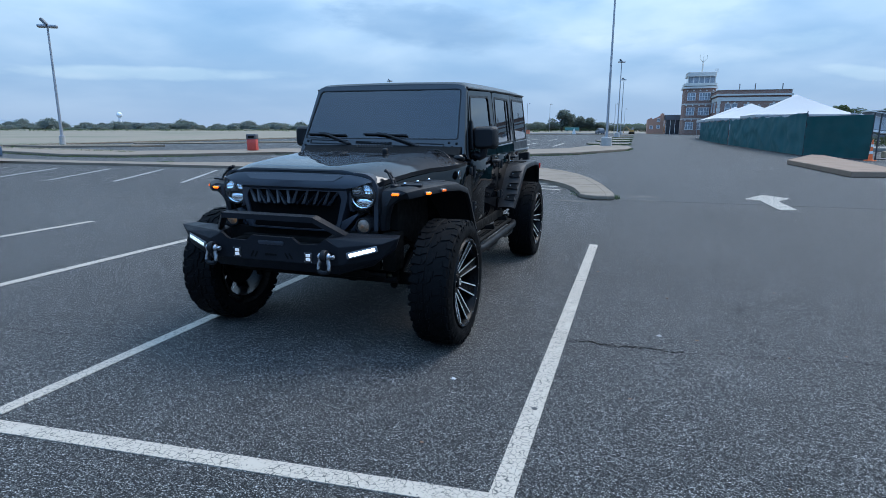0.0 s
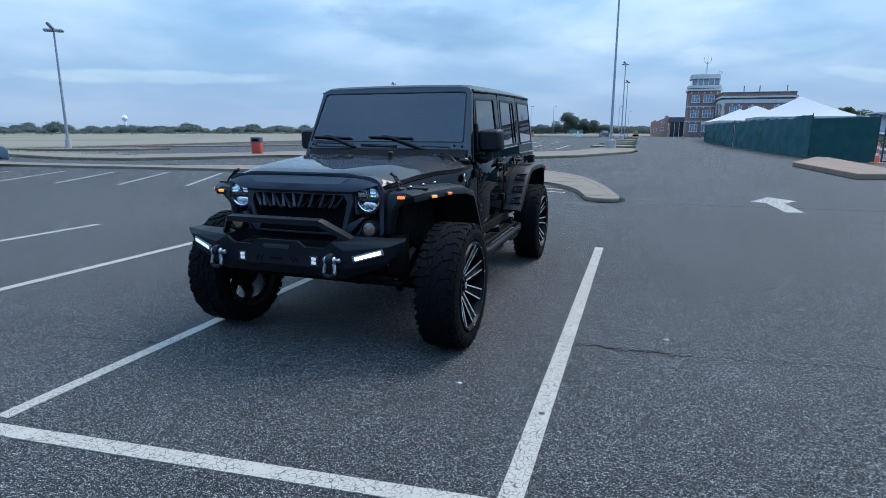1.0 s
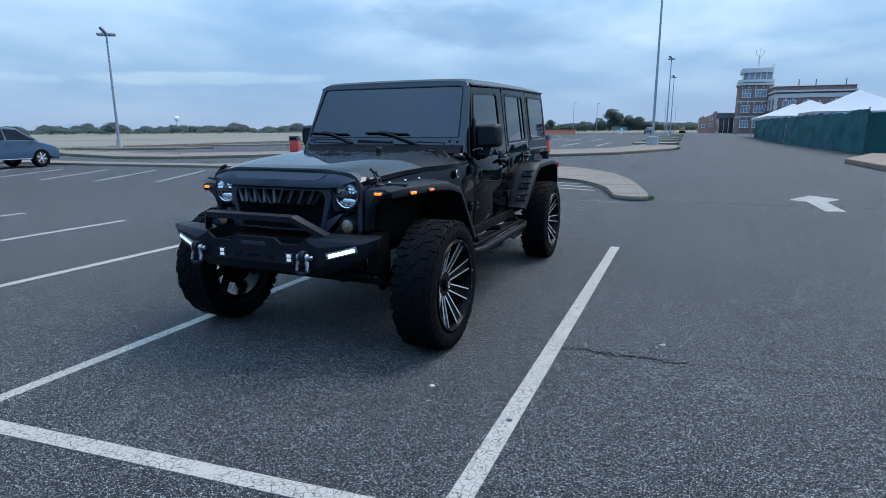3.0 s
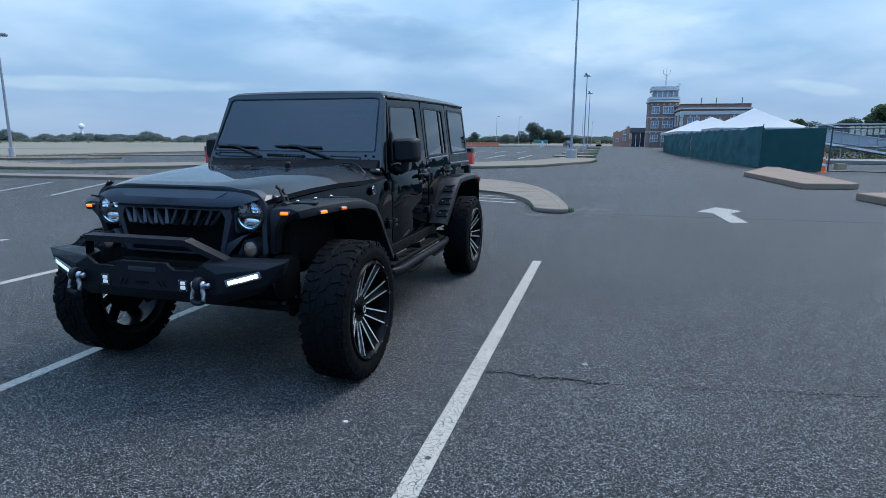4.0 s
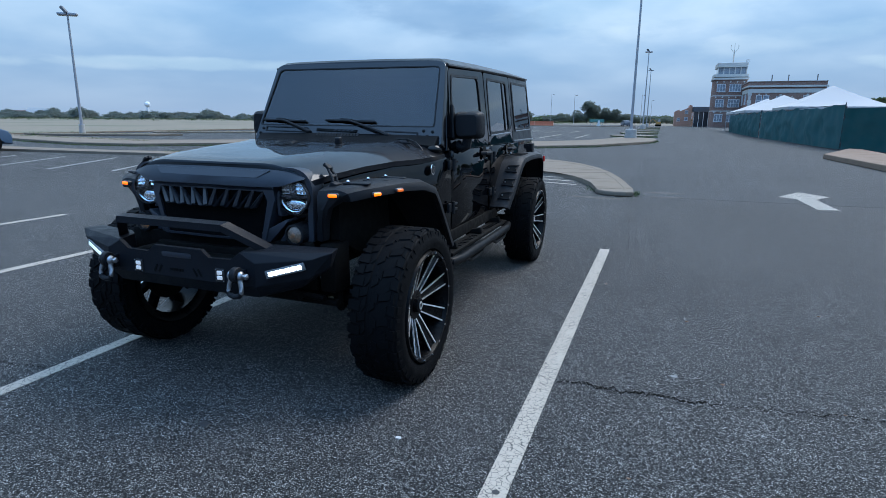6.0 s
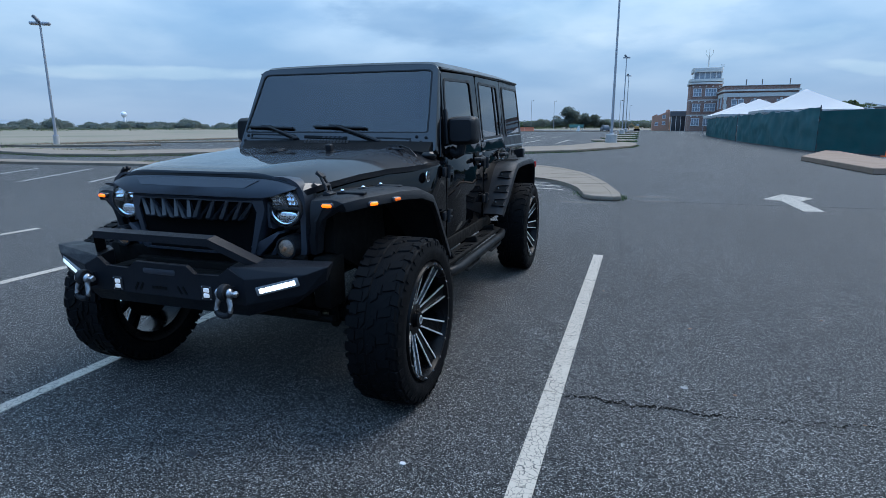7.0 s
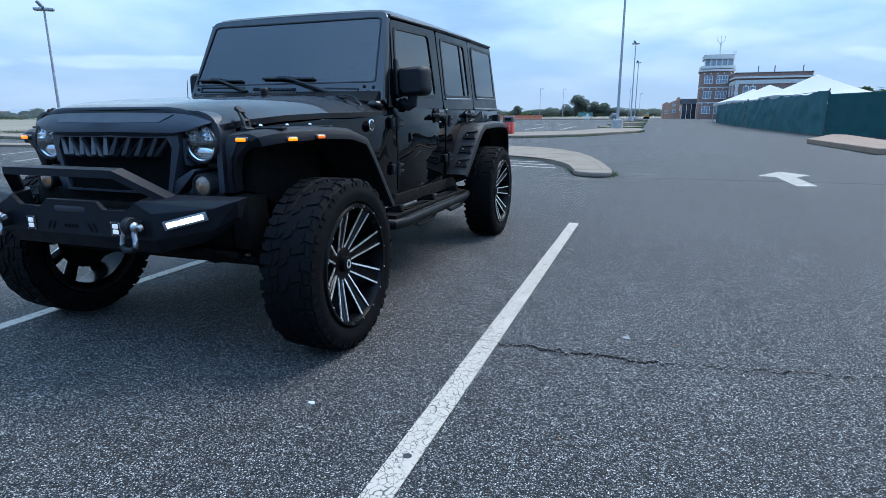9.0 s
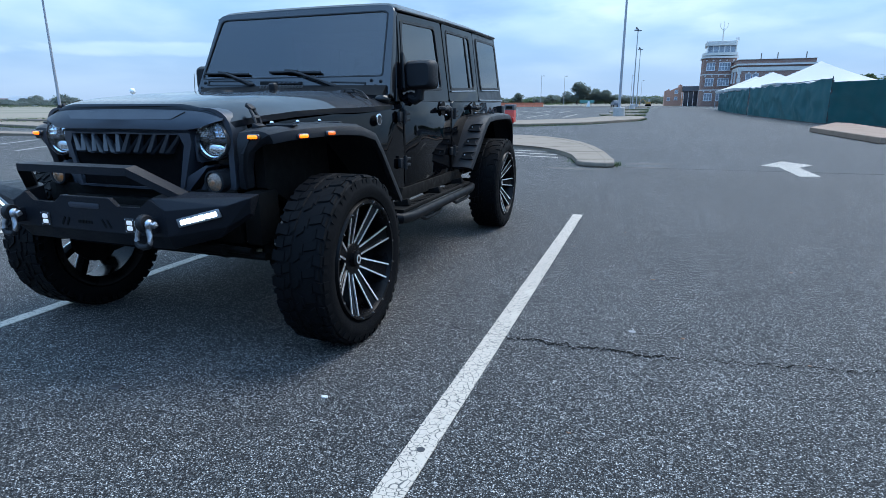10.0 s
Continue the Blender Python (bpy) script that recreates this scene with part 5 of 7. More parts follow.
# seats, dashboard and roll bar behind the tinted glass
for s in (1, -1):
    for y in (5.62, 6.55):
        bm = B()
        box(bm, (s * 0.37, y, 1.22), (0.46, 0.16, 0.50), (-12, 0, 0), 0.06, 3)
        seat = jp("seat_back", bm, SEAT)
        bm = B()
        box(bm, (s * 0.37, y + 0.10, 1.56), (0.25, 0.11, 0.19), (-10, 0, 0), 0.045, 3)
        jp("headrest", bm, SEAT, seat)
bm = B()
box(bm, (0, 4.98, 1.24), (1.40, 0.30, 0.14), (0, 0, 0), 0.05, 3)
jp("dashboard", bm, SEAT)
bm = B()
tube(bm, [(0.37 + 0.17 * math.cos(a), 5.16 + 0.05 * math.sin(a), 1.30 + 0.16 * math.sin(a)) for a in [k * math.tau / 24 for k in range(25)]], 0.014, 6)
jp("steering_wheel", bm, SEAT)
bm = B()
for s in (1, -1):
    tube(bm, [(s * 0.62, 5.78, 1.20), (s * 0.62, 5.80, 1.74), (s * 0.62, 7.2, 1.74)], 0.035, 8)
tube(bm, [(-0.62, 5.80, 1.74), (0.62, 5.80, 1.74)], 0.035, 8)
jp("roll_bar", bm, SEAT)

OFF[0] = 0.0
# side steps
STEPM = mat("black_enamelled_step_tube", (0.0036, 0.0040, 0.0050), 0.45, vary=0.2, scale=10, spec=0.10)
for s in (1, -1):
    bm = B()
    tube(bm, [(s * 0.80, 4.40, 0.50), (s * 0.93, 4.46, 0.485), (s * 0.95, 4.60, 0.48), (s * 0.95, 5.85, 0.48), (s * 0.93, 5.98, 0.485), (s * 0.80, 6.04, 0.50)], 0.034, 12)
    st_ = jp("side_step", bm, STEPM, label="black tubular side step with drop plates")
    bm = B()
    slab(bm, [(4.55, 0.500), (6.0, 0.500), (6.0, 0.525), (4.55, 0.525)], "x", min(s * 0.79, s * 0.91), max(s * 0.79, s * 0.91), 0.006)
    jp("step_plate", bm, UNDER, st_)
    for k in range(8):
        for j in range(2):
            y = (4.80 if j == 0 else 5.50) + k * 0.055
            bm = B()
            box(bm, (s * 0.86, y, 0.528), (0.05, 0.026, 0.008), (0, 0, 20), 0.003)
            jp("tread_cleat", bm, UNDER, st_)
    for y in (4.95, 5.62):
        bm = B()
        tube(bm, [(s * 0.945, y - 0.24, 0.465), (s * 0.955, y - 0.14, 0.425), (s * 0.955, y + 0.14, 0.425), (s * 0.945, y + 0.24, 0.465)], 0.014, 8)
        jp("drop_hoop", bm, STEPM, st_)
    for y in (4.7, 5.3, 5.85):
        bm = B()
        box(bm, (s * 0.82, y, 0.535), (0.14, 0.05, 0.05), (0, s * -15, 0), 0.01)
        jp("bracket", bm, UNDER, st_)
    # rock panel under the doors
    bm = B()
    slab(bm, [(4.72, 0.54), (6.12, 0.54), (6.02, 0.625), (4.80, 0.625)], "x", min(s * 0.76, s * 0.80), max(s * 0.76, s * 0.80), 0.006)
    jp("rocker_panel", bm, UNDER)

# front bumper: a notched face plate, folded wings, a box behind
BX = -0.045
FACE = [(-0.47, 0.625), (-0.47, 0.745), (-0.385, 0.792), (-0.330, 0.748), (-0.195, 0.745), (-0.150, 0.785), (0.150, 0.785), (0.195, 0.745), (0.330, 0.748), (0.385, 0.792), (0.47, 0.745), (0.47, 0.625)]
bm = B()
slab(bm, FACE, "y", 3.100, 3.125, 0.003)
loft(bm, [[(-0.475, 3.1005, 0.632), (0.475, 3.1005, 0.632), (0.475, 3.13, 0.632), (-0.475, 3.13, 0.632)], [(-0.45, 3.150, 0.560), (0.45, 3.150, 0.560), (0.45, 3.19, 0.560), (-0.45, 3.19, 0.560)]])
bumper = jf("front_bumper", bm, POWDER, label="black steel off-road bumper with winch hoop", off=BX, smooth=False)
bm = B()
box(bm, (0, 3.235, 0.645), (0.86, 0.20, 0.13), bev=0.01)
jf("winch_tray", bm, UNDER, bumper, off=BX)
for s in (1, -1):
    pts = [(0.385, 3.108, 0.794), (0.470, 3.098, 0.745), (0.733, 3.178, 0.770), (0.815, 3.235, 0.800), (0.790, 3.330, 0.802), (0.475, 3.260, 0.808), (0.385, 3.200, 0.808),
           (0.470, 3.100, 0.628), (0.715, 3.196, 0.675), (0.785, 3.262, 0.725), (0.445, 3.150, 0.560), (0.640, 3.235, 0.610), (0.750, 3.330, 0.700), (0.445, 3.260, 0.570)]
    bm = B()
    vs = [bm.verts.new((s * a, b, c)) for a, b, c in pts]
    bmesh.ops.convex_hull(bm, input=vs)
    bmesh.ops.dissolve_limit(bm, angle_limit=0.02, verts=bm.verts, edges=bm.edges)
    bevel(bm, [e for e in bm.edges if e.calc_face_angle(0) > 0.15], 0.003, 2)
    jf("bumper_wing", bm, POWDER, bumper, smooth=False, off=BX)
bm = B()
slab(bm, rounded([(-0.100, 0.731), (-0.104, 0.757), (0.090, 0.757), (0.086, 0.731)], 0.012, 3), "y", 3.098, 3.103, 0.001)
jf("fairlead_slot", bm, SATIN, bumper, off=BX)
bm = B()
HOOP = [(-0.480, 3.205, 0.808), (-0.330, 3.072, 0.936), (0.330, 3.072, 0.936), (0.480, 3.205, 0.808)]
sec = []
for u, y, z in HOOP:
    sec.append([(u, y - 0.022, z - 0.040), (u, y - 0.022, z - 0.006), (u, y + 0.036, z), (u, y + 0.036, z - 0.036)])
loft(bm, sec)
bevel(bm, [e for e in bm.edges if e.calc_face_angle(0) > 0.9], 0.004, 2)
jf("winch_hoop", bm, POWDER, bumper, off=BX, smooth=False)
# slots cut in the face, and the maker's plate as a plain bar
for u in (-0.150, -0.120, 0.105, 0.135):
    bm = B()
    box(bm, (u, 3.0995, 0.665), (0.010, 0.004, 0.042), (0, 32 if u < 0 else -32, 0))
    jf("face_slot", bm, UNDER, bumper, off=BX)
bm = B()
for k in range(5):
    box(bm, (-0.048 + k * 0.018, 3.0995, 0.667), (0.014, 0.004, 0.014), (0, 0, 0))
jf("name_plate", bm, UNDER, bumper, off=BX)
for s in (1, -1):
    # square pod lamp of two cells
    bm = B()
    box(bm, (s * 0.263, 3.098, 0.668), (0.058, 0.008, 0.068), (0, 0, 0), 0.003)
    pod = jf("pod_lamp", bm, DARKREFL, bumper, off=BX)
    for du in (-0.023, 0.023):
        for dz in (-0.027, 0.027):
            bm = B()
            ball(bm, (s * 0.263 + du, 3.093, 0.668 + dz), (0.003, 0.003, 0.003), 6, 4)
            jf("pod_bolt", bm, GALV, pod, off=BX)
    for dz in (0.0125, -0.0125):
        bm = B()
        box(bm, (s * 0.263, 3.094, 0.668 + dz), (0.032, 0.010, 0.021), (0, 0, 0), 0.006, 3)
        jf("lamp_cell", bm, LED_DIM, pod, "white lamp cell", off=BX)
    # corner light bar
    m = Matrix.Translation((s * 0.612, 3.143, 0.716)) @ pose(0, 0, 0, 0, s * -14, s * 19)
    bm = B()
    box(bm, (0, 0, 0), (0.195, 0.018, 0.040), bev=0.004)
    bmesh.ops.transform(bm, matrix=m, verts=bm.verts)
    bar = jf("corner_light_bar", bm, ALU, bumper, off=BX)
    for k in range(6):
        bm = B()
        box(bm, (-0.070 + k * 0.028, -0.008, 0), (0.0262, 0.008, 0.023), bev=0.006)
        bmesh.ops.transform(bm, matrix=m, verts=bm.verts)
        jf("led_cell", bm, LED if s > 0 else LED_SIDE, bar, "bright white lit cell", off=BX)
    # bow shackle
    bm = B()
    box(bm, (s * 0.412, 3.075, 0.680), (0.022, 0.08, 0.070), bev=0.010)
    sh = jf("d_ring_mount", bm, POWDER, bumper, off=BX)
    bm = B()
    c = Vector((s * 0.412, 3.036, 0.692))
    for q in (-1, 1):
        tube(bm, [tuple(c + Vector(w)) for w in ((q * 0.027, 0, 0.004), (q * 0.027, -0.005, -0.022), (q * 0.034, -0.010, -0.046), (q * 0.037, -0.013, -0.066), (q * 0.033, -0.015, -0.078))], [0.0165, 0.0125, 0.0115, 0.0115, 0.0105], 10)
        ball(bm, (c.x + q * 0.028, c.y, c.z + 0.005), (0.0150, 0.0225, 0.0235), 14, 10)
    tube(bm, [(c.x - 0.045, c.y, c.z + 0.005), (c.x + 0.052, c.y, c.z + 0.005)], 0.0095, 10)
    box(bm, (c.x + 0.059, c.y, c.z + 0.005), (0.018, 0.024, 0.024), (25, 0, 0), 0.005)
    jf("bow_shackle", bm, GALV, sh, "grey steel bow shackle", off=BX)
    bm = B()
    lathe(bm, [(-0.016, 0.0), (-0.016, 0.034), (-0.010, 0.038), (0.010, 0.038), (0.016, 0.034), (0.016, 0.0)], (c.x, c.y + 0.002, c.z + 0.008), "x", 20, closed=False)
    tube(bm, [tuple(c + Vector(w)) for w in ((-0.036, -0.015, -0.074), (-0.026, -0.016, -0.088), (0, -0.017, -0.094), (0.026, -0.016, -0.088), (0.036, -0.015, -0.074))], 0.0135, 10)
    jf("shackle_isolator", bm, PLASTIC, sh, "black rubber shackle sleeve", off=BX)

# dark filler added under the nose in place of the shade there
bm = B()
box(bm, (-0.03, 3.43, 0.665), (1.16, 0.05, 0.27), (12, 0, 0), 0.01)
box(bm, (0.62, 3.50, 0.66), (0.10, 0.16, 0.26), (0, 0, 0), 0.02)
box(bm, (-0.66, 3.50, 0.66), (0.10, 0.16, 0.26), (0, 0, 0), 0.02)
jp("nose_shade_filler", bm, UNDER)

# underbody
for y in HUB_Y:
    bm = B()
    tube(bm, [(-0.72, y, TR - 0.01), (0.72, y, TR - 0.01)], 0.045, 12)
    ball(bm, (0.22, y, TR + 0.03), (0.10, 0.10, 0.09), 16, 10)
    jp("axle", bm, UNDER)
bm = B()
for s in (1, -1):
    box(bm, (s * 0.42, 5.4, 0.66), (0.08, 4.4, 0.13), bev=0.01)
box(bm, (0, 3.40, 0.68), (0.90, 0.10, 0.12), bev=0.01)
box(bm, (0, 4.3, 0.75), (0.55, 0.9, 0.30), bev=0.03)
jp("chassis_frame", bm, UNDER)
# Unseen blocks added to keep daylight from the ground under the car.
for name_, c_, s_, b_ in (("belly_light_block", (-0.03, 4.10, 0.62), (1.10, 1.25, 0.05), 0.02), ("gearbox_light_block", (0.05, 4.9, 0.58), (0.50, 1.3, 0.22), 0.06), ("tank_light_block", (0.0, 7.1, 0.64), (1.30, 0.95, 0.08), 0.02)):
    bm = B()
    box(bm, c_, s_, bev=b_)
    jp(name_, bm, UNDER)
bm = B()
tube(bm, [(-0.62, 3.46, 0.47), (0.66, 3.46, 0.47)], 0.020, 10)
tube(bm, [(-0.45, 3.40, 0.55), (0.60, 3.42, 0.50)], 0.017, 10)
tube(bm, [(0.10, 3.38, 0.51), (0.48, 3.38, 0.51)], 0.026, 10)
jp("steering_linkage", bm, UNDER)
BRASS = mat("weathered_yellow_fitting", (0.12, 0.10, 0.06), 0.5, metal=0.6, vary=0.4, scale=50)
for s in (1, -1):
    bm = B()
    tube(bm, [(s * 0.60, 3.48, 0.45), (s * 0.60, 3.48, 0.50)], 0.016, 10)
    jp("ball_joint", bm, BRASS)
    bm = B()
    pts = [(s * 0.55 + 0.065 * math.cos(a), 3.62 + 0.065 * math.sin(a), 0.50 + a * 0.0085) for a in [k * math.tau / 14 for k in range(14 * 7)]]
    tube(bm, pts, 0.011, 6)
    jp("coil_spring", bm, UNDER)
    bm = B()
    tube(bm, [(s * 0.62, 3.52, 0.44), (s * 0.60, 3.56, 0.98)], 0.030, 10)
    jp("shock_absorber", bm, UNDER)
    bm = B()
    tube(bm, [(s * 0.56, 3.64, 0.38), (s * 0.42, 4.5, 0.56)], 0.026, 8)
    jp("control_arm", bm, UNDER)
    bm = B()
    lathe(bm, [(0.02, 0.06), (0.02, 0.165), (0.04, 0.165), (0.04, 0.06)], (s * 0.74 if s > 0 else -0.80, HUB_Y[0], TR), "x", 24)
    jp("brake_disc", bm, UNDER)

# ---- kerbs and islands ----
GRASS = mat("dull_green_grass", (0.07, 0.10, 0.035), 0.9, vary=0.4, scale=6, island=0.4)


def island(name, pts, label, h=0.15, material=CONCRETE, r=0.0):
    """A raised kerb island with a chamfered edge."""
    bm = B()
    slab(bm, rounded(pts, r, 4) if r else pts, "z", 0.0, h, 0.03, 2)
    ob = part(name, bm, material, smooth=False)
    return tagged(ob, label, "kerb island", "kerb islands", "structure")


SLABTXT = "weathered concrete kerb island with weeds"
S1 = [(-60, 15.6), (-40, 16.3), (-24.4, 17.1), (-21.6, 17.26), (-18.2, 17.6), (-14, 17.8), (-8, 18.0), (-4.5, 17.55), (-3.05, 16.86), (-2.17, 16.22), (-1.75, 15.6), (-1.41, 14.93), (-1.15, 14.2), (-0.98, 13.4), (-0.90, 12.92),
      (-0.72, 12.70), (-0.52, 12.62), (-0.30, 12.64), (-0.16, 12.74), (-0.20, 13.3), (-0.33, 14.0), (-0.56, 15.35), (-0.95, 17.0), (-1.44, 18.56), (-2.1, 20.0), (-2.83, 20.97), (-3.5, 21.5), (-4.2, 21.76), (-8, 21.3), (-14, 20.2), (-18.2, 18.9), (-20.8, 18.4), (-25.2, 18.35), (-27.1, 18.5), (-40, 17.8), (-60, 17.0)]
island("kerb_island", S1, SLABTXT, 0.10)
JOINT = mat("dark_kerb_joint", (0.090, 0.076, 0.062), 0.95, vary=0.3, scale=20, spec=0.05)


def joint(pts, z, width=0.008):
    """A sunken seam between kerb stones, drawn along pts on the top."""
    bm = B()
    for a, b in zip(pts, pts[1:]):
        a, b = Vector((*a, 0)), Vector((*b, 0))
        sd = (b - a).cross(Vector((0, 0, 1))).normalized() * width / 2
        slab(bm, [(p.x, p.y) for p in (a - sd, b - sd, b + sd, a + sd)], "z", z - 0.01, z + 0.002)
    tagged(part("kerb_joint", bm, JOINT, smooth=False), "dark seam between kerb stones", "kerb joint", "kerb joints", "structure")


joint([(-0.34, 12.68), (-0.38, 13.3), (-0.50, 14.0), (-0.73, 15.3), (-1.12, 16.9), (-1.60, 18.4), (-2.25, 19.8), (-2.95, 20.7)], 0.10)
joint([(-0.33, 13.25), (-0.21, 13.22)], 0.10)
joint([(-0.92, 13.05), (-0.36, 13.15)], 0.10, 0.012)
for a, b in (((-1.38, 14.95), (-0.55, 15.2)), ((-2.15, 16.3), (-0.98, 16.9)), ((-3.0, 16.9), (-1.55, 18.4)), ((-4.5, 17.6), (-2.9, 20.7)), ((-8.0, 18.05), (-8.0, 21.2)), ((-11.0, 17.95), (-11.0, 20.7)), ((-14.0, 17.85), (-14.0, 20.1)), ((-17.0, 17.72), (-17.0, 19.2)), ((-20.0, 17.5), (-20.0, 18.4)), ((-23.0, 17.25), (-23.0, 18.3))):
    joint([a, b], 0.10, 0.014)
S2 = [(-60, 24.5), (-45, 25.0), (-35.5, 23.9), (-27.5, 21.9), (-24.1, 22.4), (-21.2, 25.2), (-19.0, 28.0), (-13, 29.6), (-5.8, 31.1), (-3.15, 34.2), (-1.4, 38.5), (-0.35, 42.0), (-0.05, 45.0), (-0.2, 48.5), (-1.0, 50.5), (-3.0, 51.0), (-3.4, 47.0), (-4.4, 41.5),
      (-7.0, 37.5), (-13, 35.0), (-22.0, 33.5), (-24.0, 29.0), (-27.5, 26.4), (-35.5, 27.5), (-45, 29.0), (-60, 28.5)]
island("kerb_island", S2, SLABTXT, 0.15)
for i, y in enumerate((56.0, 69.5, 82.5, 100.5, 124.0, 146)):
    island("kerb_island", [(-3.9, y), (-1.2, y - 0.2), (-0.3, y + 0.6), (-0.4, y + 3.0), (-1.2, y + 3.8), (-4.4, y + 3.2)], "small concrete kerb island edged with grass", 0.15)
island("kerb_island", [(-45.0, 31.0), (-41, 31.2), (-36, 34.2), (-35, 36.5), (-38, 36.0), (-44, 33.4)], SLABTXT, 0.15)
island("kerb_island", [(-42, 40.5), (-36, 46), (-32, 52.5), (-33, 53), (-38, 47.5), (-43.5, 41.5)], SLABTXT, 0.12)
RK = "broad tan concrete kerb island beside the drive"
TANC = mat("tan_sidewalk_concrete", (0.215, 0.148, 0.108), 0.9, vary=0.2, scale=1.5, bump=0.3, bump_scale=70, tint=(0.185, 0.130, 0.096), spec=0.15)
island("kerb_island", [(6.75, 21.4), (8.15, 21.7), (8.55, 22.1), (9.55, 34.8), (9.1, 35.4), (6.55, 28.7)], RK, 0.20, TANC)
island("kerb_island", [(6.95, 17.9), (7.10, 16.3), (14.5, 12.0), (15.5, 13.2), (8.4, 18.6)], RK, 0.20, TANC)
# the lot's far edge kerb on the gravel side
bm = B()
for a, b in (((-46.5, -20), (-46.5, 215)), ((-47, 150), (-6, 150))):
    box(bm, ((a[0] + b[0]) / 2, (a[1] + b[1]) / 2, 0.06), (abs(b[0] - a[0]) + 0.3, abs(b[1] - a[1]) + 0.3, 0.14), bev=0.03)
tagged(part("lot_kerb", bm, CONCRETE, smooth=False), "long low concrete kerb round the car park", "kerb", kind="structure")


def grass(name, spots, n, h, label):
    """Blades scattered along lines between spots."""
    verts, faces = [], []
    for a, b in spots:
        for _ in range(n):
            t = rnd.random()
            x, y = lerp(a[0], b[0], t) + rnd.gauss(0, 0.06), lerp(a[1], b[1], t) + rnd.gauss(0, 0.06)
            z0 = a[2] if len(a) > 2 else 0.0
            ang, hh, w = rnd.uniform(0, math.tau), h * rnd.uniform(0.3, 1.0), rnd.uniform(0.01, 0.03) * h * 5
            k = len(verts)
            verts += [(x - math.cos(ang) * w, y - math.sin(ang) * w, z0), (x + math.cos(ang) * w, y + math.sin(ang) * w, z0), (x + rnd.gauss(0, hh * 0.5), y + rnd.gauss(0, hh * 0.5), z0 + hh)]
            faces.append((k, k + 1, k + 2))
    me = bpy.data.meshes.new(name)
    me.from_pydata(verts, [], faces)
    me.materials.append(GRASS)
    tagged(new(name, me), label, "grass", kind="stuff")


grass("kerb_weeds", [((-5.8, 31.0), (-3.1, 34.0)), ((-3.1, 34.0), (-0.3, 42)), ((-0.3, 42), (0.0, 46)), ((-27.5, 21.8), (-24, 22.3)), ((-24, 22.3), (-21, 25.1)), ((-35.5, 23.8), (-27.5, 21.8)), ((-60, 24.4), (-35.5, 23.8)), ((-19, 28), (-13, 29.5)), ((-13, 29.5), (-5.8, 31.0))], 420, 0.13, "dry green weeds along the kerbs")
grass("kerb_weeds", [((-2.5, 17.75), (-1.8, 16.5)), ((-1.75, 16.4), (-1.25, 15.0)), ((-0.1, 12.85), (-0.15, 13.3)), ((-1.15, 14.7), (-1.0, 13.2)), ((-17.9, 18.2, 0.13), (-17.2, 18.5, 0.13))], 70, 0.10, "sparse green weeds at the foot of the kerb")
grass("island_grass", [((-3.9, y, 0.0), (-1.2, y - 0.2, 0.0)) for y in (55.9, 69.4, 82.4, 100.4, 123.9)] + [((-1.2, y - 0.2, 0.0), (-0.3, y + 0.6, 0.0)) for y in (55.9, 69.4, 82.4, 100.4, 123.9)] + [((-0.25, y + 0.6, 0.0), (-0.35, y + 3.0, 0.0)) for y in (55.9, 69.4, 82.4, 100.4, 123.9)], 200, 0.22, "grass growing along the small kerb islands")
grass("gravel_weeds", [((-46.5, 20), (-46.5, 75)), ((-44, 31.0), (-36, 34.5)), ((-42, 41), (-32, 53)), ((-46.5, 75), (-46.5, 150)), ((-40, 27), (-26, 25))], 900, 0.28, "dry weeds at the edge of the gravel")

# ---- lamp posts ----
POLE = mat("grey_painted_lamp_post", (0.30, 0.31, 0.33), 0.45, metal=0.4, vary=0.15, scale=3)
HEADM = mat("dark_grey_lamp_head", (0.10, 0.105, 0.115), 0.5, vary=0.15)
BASE = mat("stained_concrete_base", (0.30, 0.29, 0.27), 0.9, vary=0.3, scale=3, bump=0.3, bump_scale=60)


